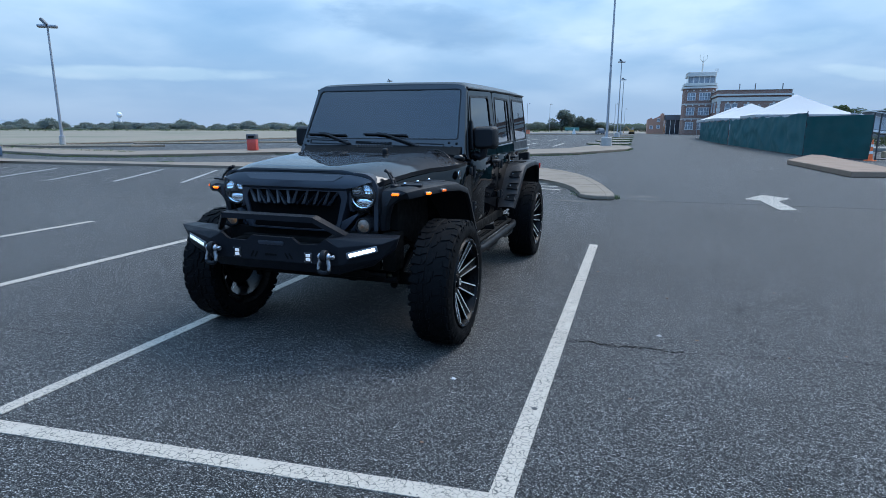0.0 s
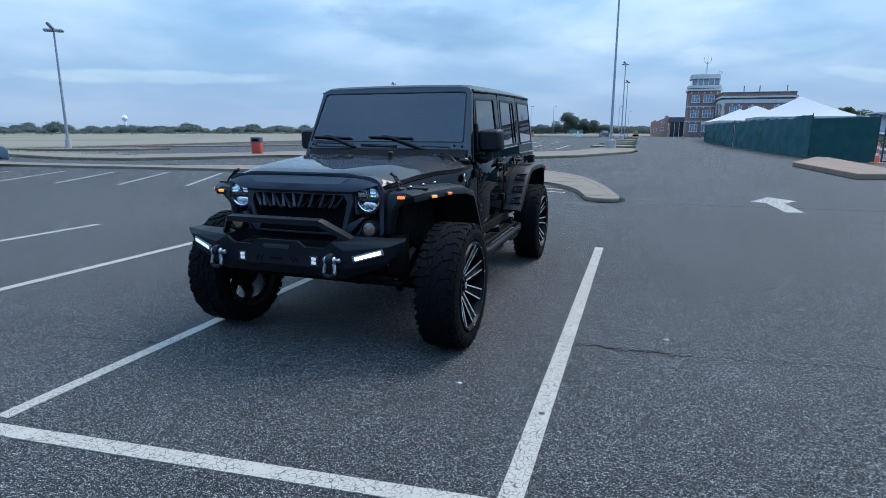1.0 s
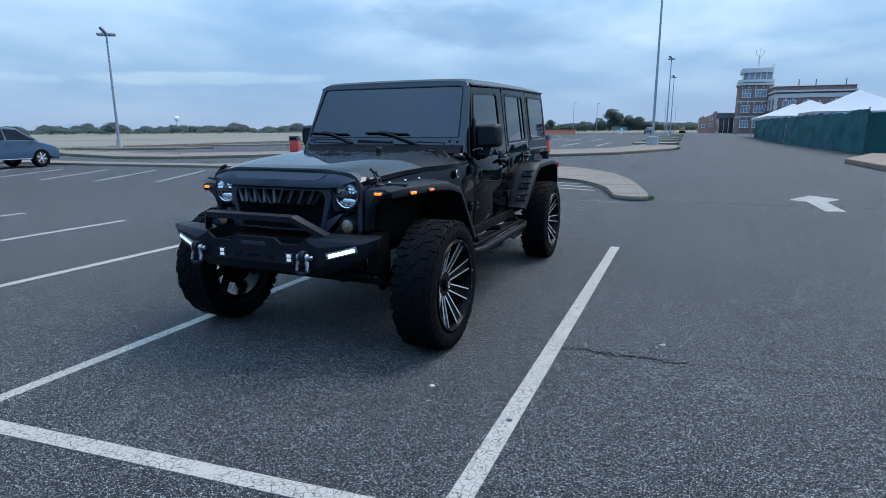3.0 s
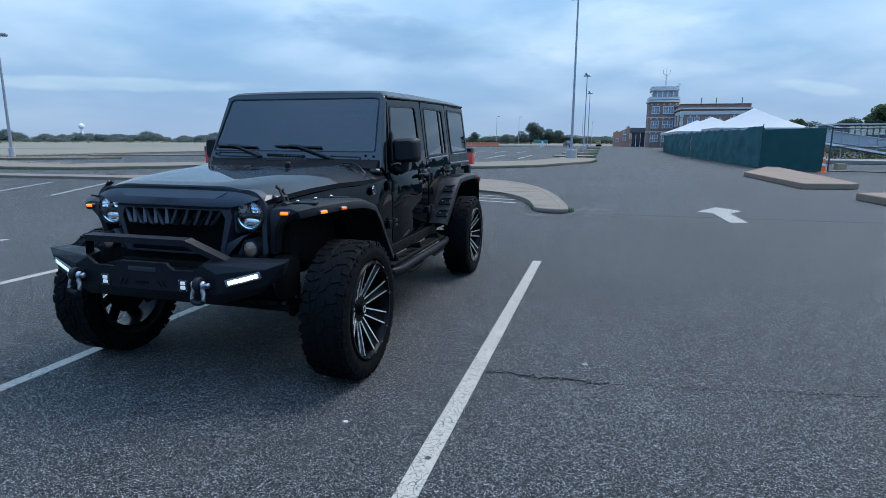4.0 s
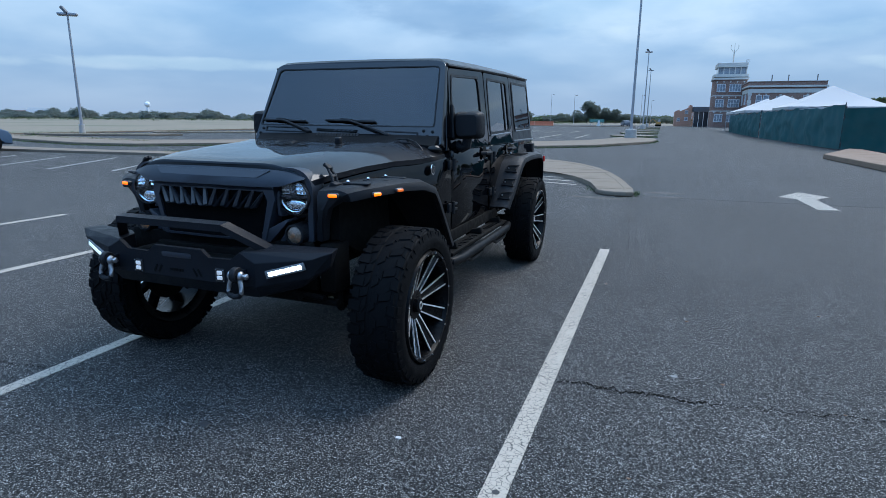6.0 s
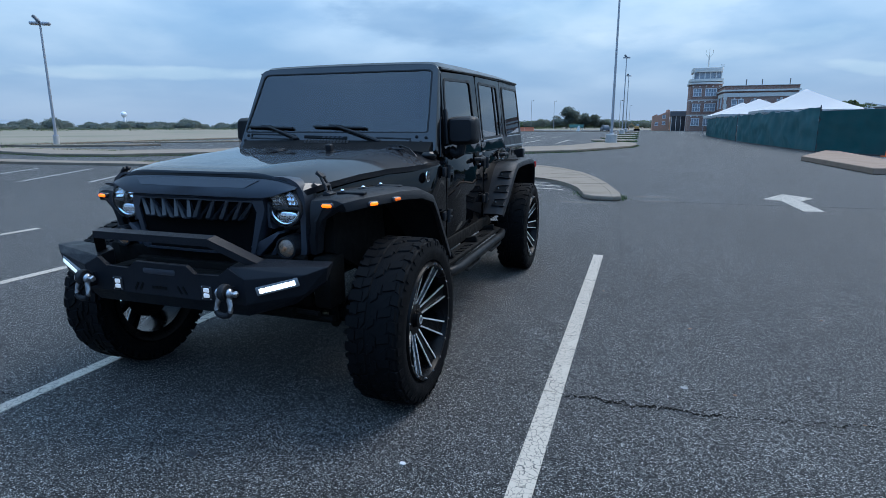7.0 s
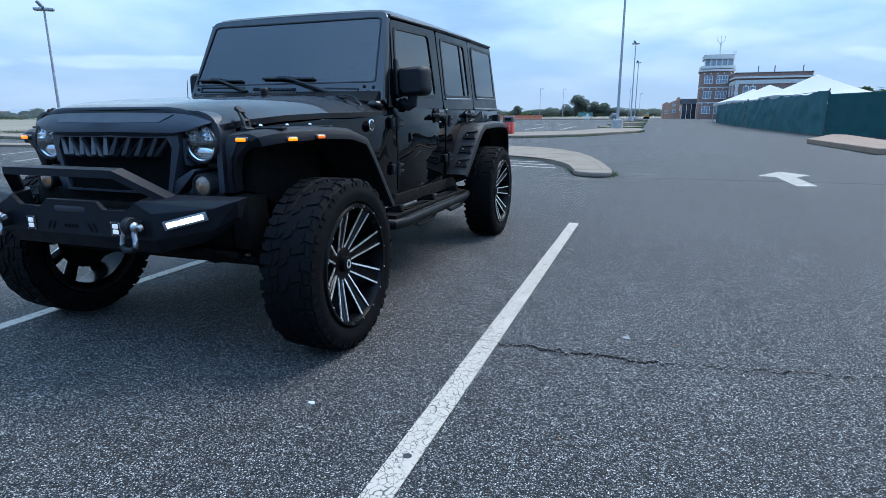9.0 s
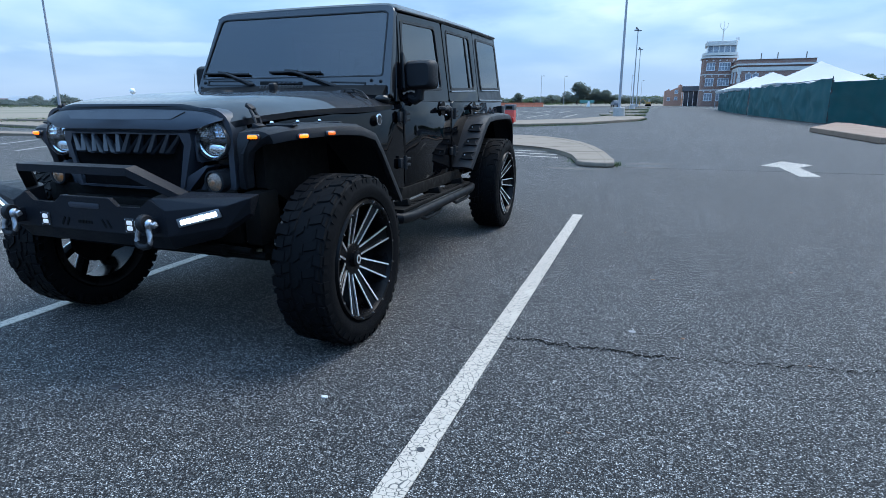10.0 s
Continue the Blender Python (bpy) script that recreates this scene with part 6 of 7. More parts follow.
def lamp_post(at, h, heads, label, turn=0.0, base=True, r=0.11, fat=1.0, size=0.62):
    t = thing("street_lamp", at, label, "street lamp", "lamp posts", turn=turn)
    if base:
        bm = B()
        lathe(bm, [(0, 0), (0, 0.46 * fat), (0.62, 0.44 * fat), (0.66, 0.40 * fat), (0.66, 0.0)], (0, 0, 0), "z", 20, closed=False)
        part("concrete_base", bm, BASE, t, "round stained concrete base")
    bm = B()
    tube(bm, [(0, 0, 0.6 if base else 0), (0, 0, h * 0.5), (0, 0, h)], [r, r * 0.8, r * 0.6], 14)
    lathe(bm, [(0.62, 0.0), (0.62, 0.21), (0.68, 0.21), (0.70, 0.13), (0.70, 0.0)], (0, 0, 0), "z", 14, closed=False)
    part("pole", bm, POLE, t)
    if heads == 1:
        bm = B()
        tube(bm, [(0, 0, h - 0.05), (0.55, 0, h + 0.05)], 0.045, 8)
        part("bracket_arm", bm, POLE, t)
    spots_ = {1: ((0.78, 0.10, 8, HEADM),), 2: ((0.50 * size, 0.14, 0, POLE), (-0.50 * size, 0.14, 0, POLE), (-0.26 * size, 0.10 + 0.46 * size, 52, HEADM))}[heads]
    bm = B()
    tube(bm, [(0, 0, h - 0.02), (0, 0, h + 0.30)], [r * 0.6, r * 0.5], 10)
    part("head_bracket", bm, POLE, t)
    for x, dz, tilt, m in spots_:
        bm = B()
        box(bm, (x, 0, h + dz), (0.86 * size if heads == 2 else 0.52, 0.42, 0.20), (0, tilt, 0), 0.06, 3)
        hd = part("lamp_head", bm, m, t)
        bm = B()
        box(bm, (x + 0.115 * math.sin(radians(-tilt)), 0, h + dz - 0.115 * math.cos(radians(tilt))), (0.70 * size if heads == 2 else 0.42, 0.34, 0.03), (0, tilt, 0), 0.01)
        part("lamp_glass", bm, CLEAR, hd, "clear lamp glass")
    return t


LT = "tall grey steel lamp post on a round concrete base"
lamp_post((-2.04, 49.0, 0.15), 12.2, 2, LT)
lamp_post((-2.85, 104.4, 0.15), 12.2, 2, LT, 20)
lamp_post((-3.2, 141.4, 0.15), 12.2, 2, LT, 20)
lamp_post((-41.4, 33.0, 0.15), 8.45, 2, "grey lamp post with three floodlight heads", 35, fat=0.46, size=0.70)
for x, y in ((-41, 230), (-33, 236), (-8, 240), (-5.5, 300)):
    lamp_post((x, y, 0), 11, 1, "slender grey lamp post far across the lot", 0, False, 0.10)
lamp_post((-52, 120, 0), 11.5, 2, "grey lamp post with two floodlight heads", 10, False)
lamp_post((39, 92, 0), 9.0, 1, "slender grey lamp post behind the fence", 0, False, 0.09)

# ---- bins and cones ----
REDP = mat("faded_red_plastic", (0.42, 0.045, 0.03), 0.5, vary=0.2, scale=6)
DARKG = mat("dark_grey_plastic", (0.06, 0.06, 0.065), 0.5, vary=0.2)
WHITEP = mat("dirty_white_plastic", (0.6, 0.6, 0.58), 0.5, vary=0.2)


def bin_(at, turn):
    t = thing("litter_bin", at, "faded red litter bin with a dark grey hood", "litter bin", "litter bins", turn=turn)
    bm = B()
    slab(bm, rounded([(-0.27, -0.27), (0.27, -0.27), (0.27, 0.27), (-0.27, 0.27)], 0.05, 3), "z", 0.0, 0.66, 0.015)
    part("bin_body", bm, REDP, t)
    bm = B()
    slab(bm, rounded([(-0.29, -0.29), (0.29, -0.29), (0.29, 0.29), (-0.29, 0.29)], 0.05, 3), "z", 0.66, 0.96, 0.03)
    hood_ = part("bin_hood", bm, DARKG, t, "dark grey hood")
    bm = B()
    box(bm, (0, -0.29, 0.80), (0.36, 0.02, 0.14), bev=0.005)
    part("bin_flap", bm, UNDER, hood_)


bin_((-21.62, 29.5, 0.15), 20)
bin_((-7.1, 33.6, 0.15), 0)

ORANGE = mat("orange_cone_plastic", (0.75, 0.13, 0.03), 0.5, vary=0.15)


def cone(at):
    t = thing("traffic_cone", at, "orange traffic cone with white bands beside the fence", "traffic cone")
    bm = B()
    lathe(bm, [(0.05, 0.0), (0.05, 0.10), (1.0, 0.028), (1.02, 0.0)], (0, 0, 0), "z", 20, closed=False)
    part("cone_body", bm, ORANGE, t)
    bm = B()
    slab(bm, rounded([(-0.22, -0.22), (0.22, -0.22), (0.22, 0.22), (-0.22, 0.22)], 0.06, 3), "z", 0.0, 0.05, 0.01)
    part("cone_base", bm, ORANGE, t)
    for z0, z1 in ((0.35, 0.47), (0.68, 0.80)):
        bm = B()
        ra, rb = lerp(0.104, 0.032, (z0 - 0.05) / 0.95), lerp(0.104, 0.032, (z1 - 0.05) / 0.95)
        lathe(bm, [(z0, ra - 0.01), (z0, ra), (z1, rb), (z1, rb - 0.01)], (0, 0, 0), "z", 20)
        part("reflective_band", bm, WHITEP, t, "white reflective band")


cone((11.12, 33.3, 0))

# ---- fence ----
def fabric(name, color):
    m = mat(name, color, 0.85, vary=0.18, scale=1.2, fine=30, bump=0.15, bump_scale=150)
    return m


TEAL = fabric("teal_green_windscreen_fabric", (0.028, 0.122, 0.136))
DEEP = fabric("deep_teal_gate_fabric", (0.010, 0.088, 0.095))
STEEL = mat("galvanised_fence_pipe", (0.05, 0.055, 0.06), 0.5, metal=0.5)
FH = 2.42


def fence_panel(a, b, group, sag=0.10, bulge=0.10, cloth=None, FH=FH):
    a, b = Vector((*a, 0)), Vector((*b, 0))
    L = (b - a).length
    turn = math.degrees(math.atan2(b.y - a.y, b.x - a.x))
    t = thing("fence_panel", tuple(a), "temporary fence panel covered with teal green fabric", "fence", group, turn=turn)
    bm = B()
    nx, nz = max(24, int(L * 6)), 14
    ph = rnd.uniform(0, 9)
    vs = []
    for j in range(nz + 1):
        row = []
        for i in range(nx + 1):
            u, w = i / nx, j / nz
            env = min(1.0, 4 * math.sin(math.pi * u)) * (0.35 + 0.65 * math.sin(math.pi * min(1, w * 0.9 + 0.1)))
            nn = noise.noise(Vector((u * L * 0.45 + ph, w * 2.0, ph)))
            y = bulge * env * (0.6 + 1.4 * nn + 0.22 * math.sin(u * L * 1.9 + 0.6 * w + ph)) + 0.06 * noise.noise(Vector((u * L * 1.5 + w * 2 + ph, w * 5, 3)))
            z = 0.05 + w * (FH - 0.05 - sag * min(1.0, 5 * math.sin(math.pi * u)) * (0.6 + 1.5 * nn))
            row.append(bm.verts.new((u * L, y, z)))
        vs.append(row)
    for j in range(nz):
        for i in range(nx):
            bm.faces.new((vs[j][i], vs[j][i + 1], vs[j + 1][i + 1], vs[j + 1][i]))
    bmesh.ops.solidify(bm, geom=bm.faces[:], thickness=0.012)
    part("fabric", bm, cloth or TEAL, t)
    for x in (0.03, L - 0.03):
        bm = B()
        tube(bm, [(x, 0.03, 0.0), (x, 0.03, FH + 0.10)], 0.028, 8)
        part("post", bm, STEEL, t)
    for z in (0.10, FH - 0.02):
        bm = B()
        tube(bm, [(0.03, 0.06, z), (L - 0.03, 0.06, z)], 0.02, 6)
        part("rail", bm, STEEL, t)
    bm = B()
    box(bm, (L / 2, 0.0, 0.035), (L - 0.1, 0.05, 0.07), bev=0.01)
    part("foot_rail", bm, STEEL, t)


for p, q in (((9.30, 37.9), (8.60, 61.0)), ((8.57, 61.4), (8.85, 80.0)), ((8.86, 80.2), (9.40, 95.5))):
    fence_panel(q, p, "fence along the drive", 0.16, -0.17)
fence_panel((9.30, 37.8), (11.15, 33.65), "fence along the drive", 0.02, 0.03, DEEP, 2.22)


def gate(a, b, FH=2.20):
    a, b = Vector((*a, 0)), Vector((*b, 0))
    L = (b - a).length
    turn = math.degrees(math.atan2(b.y - a.y, b.x - a.x))
    t = thing("chain_link_gate", tuple(a), "chain-link gate of dark pipe and wire mesh", "gate", "chain-link gates", turn=turn)
    for z in (0.10, 1.30, FH):
        bm = B()
        tube(bm, [(0, 0, z), (L, 0, z)], 0.032, 8)
        part("rail", bm, STEEL, t)
    for x in (0.0, L):
        bm = B()
        tube(bm, [(x, 0, 0), (x, 0, FH + 0.05)], 0.036, 8)
        part("post", bm, STEEL, t)
    verts, faces = [], []
    step, w = 0.10, 0.003
    n = int((L + FH) / step)
    for k in range(n):
        for s in (1, -1):
            x0 = k * step - (FH if s > 0 else 0)
            x1 = x0 + s * FH
            p, q = [x0, 0.08], [x1, FH]
            if s < 0:
                p, q = [k * step, 0.08], [k * step - FH, FH]
            pts = [list(p), list(q)]
            for m_ in (0, 1):
                for lim in (0.0, L):
                    o = pts[1 - m_]
                    c = pts[m_]
                    if (lim == 0.0 and c[0] < 0) or (lim == L and c[0] > L):
                        if abs(o[0] - c[0]) < 1e-6:
                            continue
                        f = (lim - c[0]) / (o[0] - c[0])
                        pts[m_] = [lim, c[1] + (o[1] - c[1]) * f]
            if pts[0][0] < -0.01 or pts[1][0] < -0.01 or pts[0][0] > L + 0.01 or pts[1][0] > L + 0.01:
                continue
            i = len(verts)
            verts += [(pts[0][0] - w, 0, pts[0][1]), (pts[0][0] + w, 0, pts[0][1]), (pts[1][0] + w, 0, pts[1][1]), (pts[1][0] - w, 0, pts[1][1])]
            faces.append((i, i + 1, i + 2, i + 3))
    me = bpy.data.meshes.new("wire_mesh")
    me.from_pydata(verts, [], faces)
    me.materials.append(STEEL)
    ob = new("wire_mesh", me)
    ob.parent = t
    ob["kind"] = "stuff"


gate((11.35, 33.4), (17.2, 32.4))
gate((17.3, 32.4), (23.2, 31.4))

# ---- tents ----
CANVAS = mat("white_tent_canvas", (0.40, 0.385, 0.375), 0.8, vary=0.05, scale=0.5, fine=9, spec=0.2)


def tent(c, half, eave, apex, label):
    t = thing("event_tent", (*c, 0), label, "tent", "white event tents")
    bm = B()
    n = 12
    rows = []
    for j in range(n + 1):
        w = j / n
        r = half * (1 - w) + 0.05
        z = eave + (apex - eave) * (w ** 1.18)
        ring_ = []
        for k in range(32):
            a = k * math.tau / 32 + math.pi / 4
            m_ = max(abs(math.cos(a)), abs(math.sin(a)))
            sc = 1.0 / m_
            dip = 0.10 * math.sin(2 * a + math.pi / 2) ** 2 * (1 - w) * w * 4
            ring_.append((math.cos(a) * sc * r, math.sin(a) * sc * r, z - dip * 0.4))
        rows.append(ring_)
    loft(bm, rows)
    part("canopy", bm, CANVAS, t)
    for sx, sy, lx, ly in ((0, -1, half * 2, 0.03), (0, 1, half * 2, 0.03), (-1, 0, 0.03, half * 2), (1, 0, 0.03, half * 2)):
        bm = B()
        box(bm, (sx * (half + 0.01), sy * (half + 0.01), eave - 0.16), (lx, ly, 0.36), bev=0.01)
        part("valance", bm, CANVAS, t)
    for sx in (-1, 1):
        for sy in (-1, 1):
            bm = B()
            tube(bm, [(sx * (half - 0.1), sy * (half - 0.1), 0), (sx * (half - 0.1), sy * (half - 0.1), eave)], 0.05, 8)
            part("tent_pole", bm, POLE, t)


tent((15.4, 68.1), 4.25, 2.9, 4.95, "white peaked event tent behind the fence")
tent((14.9, 89.6), 5.0, 2.9, 4.95, "white peaked event tent behind the fence")
tent((14.9, 103.0), 5.0, 2.9, 4.95, "white peaked event tent behind the fence")

# ---- brick buildings ----


def brick_mat():
    m = bpy.data.materials.new("red_brown_brickwork")
    m.use_nodes = True
    n, l = m.node_tree.nodes, m.node_tree.links
    p = n["Principled BSDF"]
    p.inputs["Roughness"].default_value = 0.9
    tc, br = n.new("ShaderNodeTexCoord"), n.new("ShaderNodeTexBrick")
    mp = n.new("ShaderNodeMapping")
    mp.inputs["Rotation"].default_value = (radians(90), 0, 0)
    l.new(tc.outputs["Object"], mp.inputs["Vector"])
    l.new(mp.outputs[0], br.inputs["Vector"])
    br.inputs["Scale"].default_value = 1.0
    br.inputs["Brick Width"].default_value, br.inputs["Row Height"].default_value, br.inputs["Mortar Size"].default_value = 0.22, 0.075, 0.010
    br.inputs["Color1"].default_value, br.inputs["Color2"].default_value = (0.25, 0.115, 0.082, 1), (0.19, 0.085, 0.062, 1)
    br.inputs["Mortar"].default_value = (0.26, 0.23, 0.20, 1)
    l.new(br.outputs["Color"], p.inputs["Base Color"])
    return m


BRICK = brick_mat()
STONE = mat("pale_limestone_trim", (0.50, 0.48, 0.44), 0.8, vary=0.15, scale=2)
# Reflected sky is painted into the panes as a pale grey base.
PANE = mat("sky_painted_window_glass", (0.21, 0.24, 0.27), 0.10, vary=0.45, scale=0.9, fine=3, coat=0.7)
DARKPANE = mat("dark_pavilion_glass", (0.02, 0.028, 0.038), 0.15, vary=0.3, scale=0.6, coat=0.2)
FRAMEW = mat("white_window_frame", (0.65, 0.66, 0.66), 0.5, vary=0.1)
TANB = mat("orange_brown_brick", (0.44, 0.225, 0.150), 0.9, vary=0.2, scale=3)


def window_(parent, x, z, w, h, cols, face="y", at=0.0, sign=-1):
    """A framed window let into a wall that faces -y (or -x)."""
    def put(c, s):
        return (c, s) if face == "y" else ((c[1], c[0], c[2]), (s[1], s[0], s[2]))
    bm = B()
    for dx, dz, sx, sz in ((0, h / 2, w + 0.16, 0.10), (0, -h / 2, w + 0.26, 0.14), (-w / 2, 0, 0.10, h), (w / 2, 0, 0.10, h)):
        box(bm, *put((x + dx, at + sign * 0.05, z + dz), (sx, 0.16, sz)))
    for k in range(1, cols):
        box(bm, *put((x - w / 2 + w * k / cols, at + sign * 0.04, z), (0.08, 0.12, h)))
    box(bm, *put((x, at + sign * 0.04, z), (w, 0.10, 0.06)))
    win = part("window", bm, FRAMEW, parent, smooth=False)
    for k in range(cols):
        bm = B()
        box(bm, *put((x - w / 2 + w * (k + 0.5) / cols, at + sign * 0.012, z), (w / cols - 0.06, 0.03, h - 0.06)))
        part("pane", bm, PANE, win, smooth=False)


tower = thing("brick_tower_building", (15.9, 172, 0), "brick control tower with white cornices and a roof mast", "building")
bm = B()
slab(bm, rounded([(-3.9, 0), (3.9, 0), (3.9, 9), (-3.9, 9)], [1.2, 0.2, 0.2, 1.2], 4), "z", 0, 12.2)
part("wall", bm, BRICK, tower, smooth=False)
for z, gx, hh in ((12.2, 0.35, 0.5), (12.9, 0.15, 0.7), (4.1, 0.06, 0.25), (8.0, 0.06, 0.25)):
    bm = B()
    slab(bm, rounded([(-3.9 - gx, -gx), (3.9 + gx, -gx), (3.9 + gx, 9 + gx), (-3.9 - gx, 9 + gx)], [1.3, 0.2, 0.2, 1.3], 4), "z", z, z + hh)
    part("cornice", bm, STONE, tower, "pale stone cornice", smooth=False)
bm = B()
slab(bm, rounded([(-3.2, 0.7), (3.5, 0.7), (3.5, 8), (-3.2, 8)], 0.5, 3), "z", 13.6, 15.3)
part("lookout_room", bm, PANE, tower, "glazed lookout room", smooth=False)
for k in range(6):
    bm = B()
    box(bm, (-3.2 + k * 1.34, 0.66, 14.45), (0.22, 0.2, 1.7))
    part("mullion", bm, STONE, tower, smooth=False)
bm = B()
slab(bm, rounded([(-3.5, 0.3), (3.8, 0.3), (3.8, 8.4), (-3.5, 8.4)], 0.6, 3), "z", 15.3, 16.5, 0.1)
part("roof", bm, STONE, tower, "pale flat roof", smooth=False)
bm = B()
tube(bm, [(0.4, 4, 16.5), (0.4, 4, 20.0)], [0.22, 0.14], 8)
for s in (-1, 1):
    tube(bm, [(0.4, 4, 19.2), (0.4 + s * 0.9, 4, 20.3), (0.4 + s * 0.9, 4, 21.2)], 0.07, 6)
tube(bm, [(0.4, 4, 20), (0.4, 4, 21.6)], 0.05, 6)
mast = part("roof_mast", bm, STONE, tower)
bm = B()
for k in range(5):
    tube(bm, [(3.2 + 0.2 * k, 1.0, 16.5), (3.2 + 0.2 * k, 1.0, 17.3)], 0.03, 4)
part("roof_railing", bm, POLE, tower)
for z in (2.4, 6.2, 10.1):
    for x, w, c in ((-2.1, 1.9, 3), (1.2, 2.6, 4)):
        window_(tower, x, z, w, 1.9, c)
    for k in range(5):
        bm = B()
        box(bm, (-3.2 + k * 1.6, -0.03, z + 1.55), (0.34, 0.10, 0.34), (0, 45, 0))
        part("stone_diamond", bm, STONE, tower, smooth=False)

hall = thing("brick_hall_building", (27, 160, 0), "long brick hall with a stone cornice behind the tents", "building")
bm = B()
slab(bm, [(-8.0, 0), (8.0, 0), (8.0, 26), (-8.0, 26)], "z", 0, 10.0)
part("wall", bm, BRICK, hall, smooth=False)
for z, g_, hh, mm in ((8.3, 0.12, 0.9, STONE), (10.0, 0.05, 0.9, BRICK), (10.9, 0.22, 0.10, STONE), (9.6, 0.35, 0.4, STONE)):
    bm = B()
    slab(bm, [(-8.0 - g_, -g_), (8.0 + g_, -g_), (8.0 + g_, 26), (-8.0 - g_, 26)], "z", z, z + hh)
    part("cornice", bm, mm, hall, smooth=False)
for z in (6.5, 2.6):
    for x, w, h, c in ((-5.7, 1.15, 2.3, 1), (-4.2, 1.15, 2.3, 1), (-1.2, 1.7, 2.0, 2), (1.2, 0.9, 1.2, 1), (4.4, 1.7, 2.2, 2), (6.6, 1.15, 2.2, 1)):
        window_(hall, x, z, w, h, c)
        bm = B()
        box(bm, (x, -0.05, z + h / 2 + 0.28), (w * 0.3, 0.12, 0.34))
        part("keystone", bm, STONE, hall, smooth=False)
for k in range(3):
    window_(hall, 5.0 + k * 6.0, 7.0, 2.0, 2.6, 2, "x", -8.0)
for k in range(9):
    for x in (-7.75, 7.75):
        bm = B()
        box(bm, (x, -0.06, 0.5 + k * 0.95), (0.55 if k % 2 else 0.85, 0.2, 0.9))
        part("quoin", bm, STONE, hall, "pale stone quoin", smooth=False)
for x in (-3, 0.5, 6.5):
    bm = B()
    tube(bm, [(x, 3, 11.2), (x, 3, 12.6)], 0.12, 6)
    part("roof_vent", bm, HEADM, hall)

annex = thing("low_brick_annex", (6.9, 188, 0), "low orange-brown brick annex with a sloping roof", "building")
bm = B()
slab(bm, [(-3.6, 0.0), (1.1, 0.0), (1.1, 6.0), (0.5, 6.2), (0.5, 5.6), (-2.2, 4.4), (-2.4, 4.9), (-3.6, 4.3)], "y", 0, 14)
part("wall", bm, TANB, annex, smooth=False)
for x, z in ((-0.4, 4.1), (-0.4, 2.2), (-2.4, 2.0)):
    window_(annex, x, z, 0.8, 0.9, 1)
glassb = thing("glazed_pavilion", (11.7, 186, 0), "dark glazed pavilion with a flat roof", "building")
bm = B()
box(bm, (0, 5, 2.1), (6.6, 10, 4.2))
part("glass_wall", bm, DARKPANE, glassb, smooth=False)
bm = B()
box(bm, (0, 5, 4.9), (7.2, 10.8, 1.5), bev=0.1)
part("roof", bm, HEADM, glassb, "dark flat roof", smooth=False)
for k in range(6):
    bm = B()
    box(bm, (-3.2 + k * 1.28, -0.04, 2.1), (0.12, 0.14, 4.2))
    part("mullion", bm, FRAMEW, glassb, smooth=False)
DIGGER = mat("yellow_machine_paint", (0.36, 0.19, 0.05), 0.5, vary=0.2)
dig = thing("excavator", (-1.0, 183, 0), "small yellow excavator parked far off", "excavator")
dig.scale = (0.72, 0.72, 0.72)
bm = B()
box(bm, (0, 0, 1.3), (1.8, 2.2, 1.0), bev=0.15)
part("machine_body", bm, DIGGER, dig)
bm = B()
box(bm, (0.3, 0, 2.2), (0.9, 1.2, 1.0), bev=0.1)
part("cab", bm, PANE, dig)
bm = B()
tube(bm, [(-0.8, 0, 1.6), (-2.2, 0, 3.0), (-3.4, 0, 1.6), (-3.2, 0, 0.4)], 0.16, 6)
part("boom", bm, DIGGER, dig)
for s in (-1, 1):
    bm = B()
    box(bm, (0, s * 0.9, 0.4), (2.4, 0.45, 0.75), bev=0.2)
    part("track", bm, RUBBER, dig)

# ---- right hand background: ramp, stands, cream hall ----
CREAM = mat("cream_painted_wall", (0.52, 0.47, 0.33), 0.8, vary=0.1, scale=2)
ALU = mat("dull_aluminium_sheet", (0.35, 0.37, 0.39), 0.5, metal=0.5, vary=0.15, scale=2)
ramp = thing("access_ramp", (17.2, 52, 0), "long sloping grey access ramp with a white edge and handrails", "ramp")
bm = B()
slab(bm, [(-1.6, 1.75), (-1.6, 2.72), (12, 0.33), (12, 0.02)], "y", 0, 0.08)
part("side_panel", bm, ALU, ramp, smooth=False)
bm = B()
slab(bm, [(-1.6, 1.62), (-1.6, 1.78), (8.4, -0.0), (7.6, -0.0)], "y", -0.25, 2.2)
part("deck", bm, WHITEP, ramp, smooth=False)
for dz in (2.62, 2.98):
    bm = B()
    tube(bm, [(-1.6, -0.05, dz + 0.1), (11, -0.05, dz + 0.1 - 2.2)], 0.035, 6)
    part("handrail", bm, ALU, ramp)
for k in range(8):
    x = -1.4 + k * 1.2
    bm = B()
    tube(bm, [(x, -0.05, 0), (x, -0.05, 2.95 - (x + 1.6) * 0.175)], 0.03, 6)
    part("post", bm, ALU, ramp)
wall_ = thing("low_barrier_wall", (34, 47, 0), "low pale concrete platform edge behind the gate", "wall", turn=-8)
bm = B()
box(bm, (0, 0, 0.14), (44, 5.0, 0.28), bev=0.05)
part("wall", bm, mat("pale_barrier_concrete", (0.20, 0.175, 0.145), 0.9, vary=0.2, scale=1.5), wall_, smooth=False)
ch = thing("cream_hall", (52, 110, 0), "cream hall with a row of pilasters", "building")
bm = B()
box(bm, (0, 4, 2.2), (30, 8, 4.4))
part("wall", bm, HEADM, ch, smooth=False)
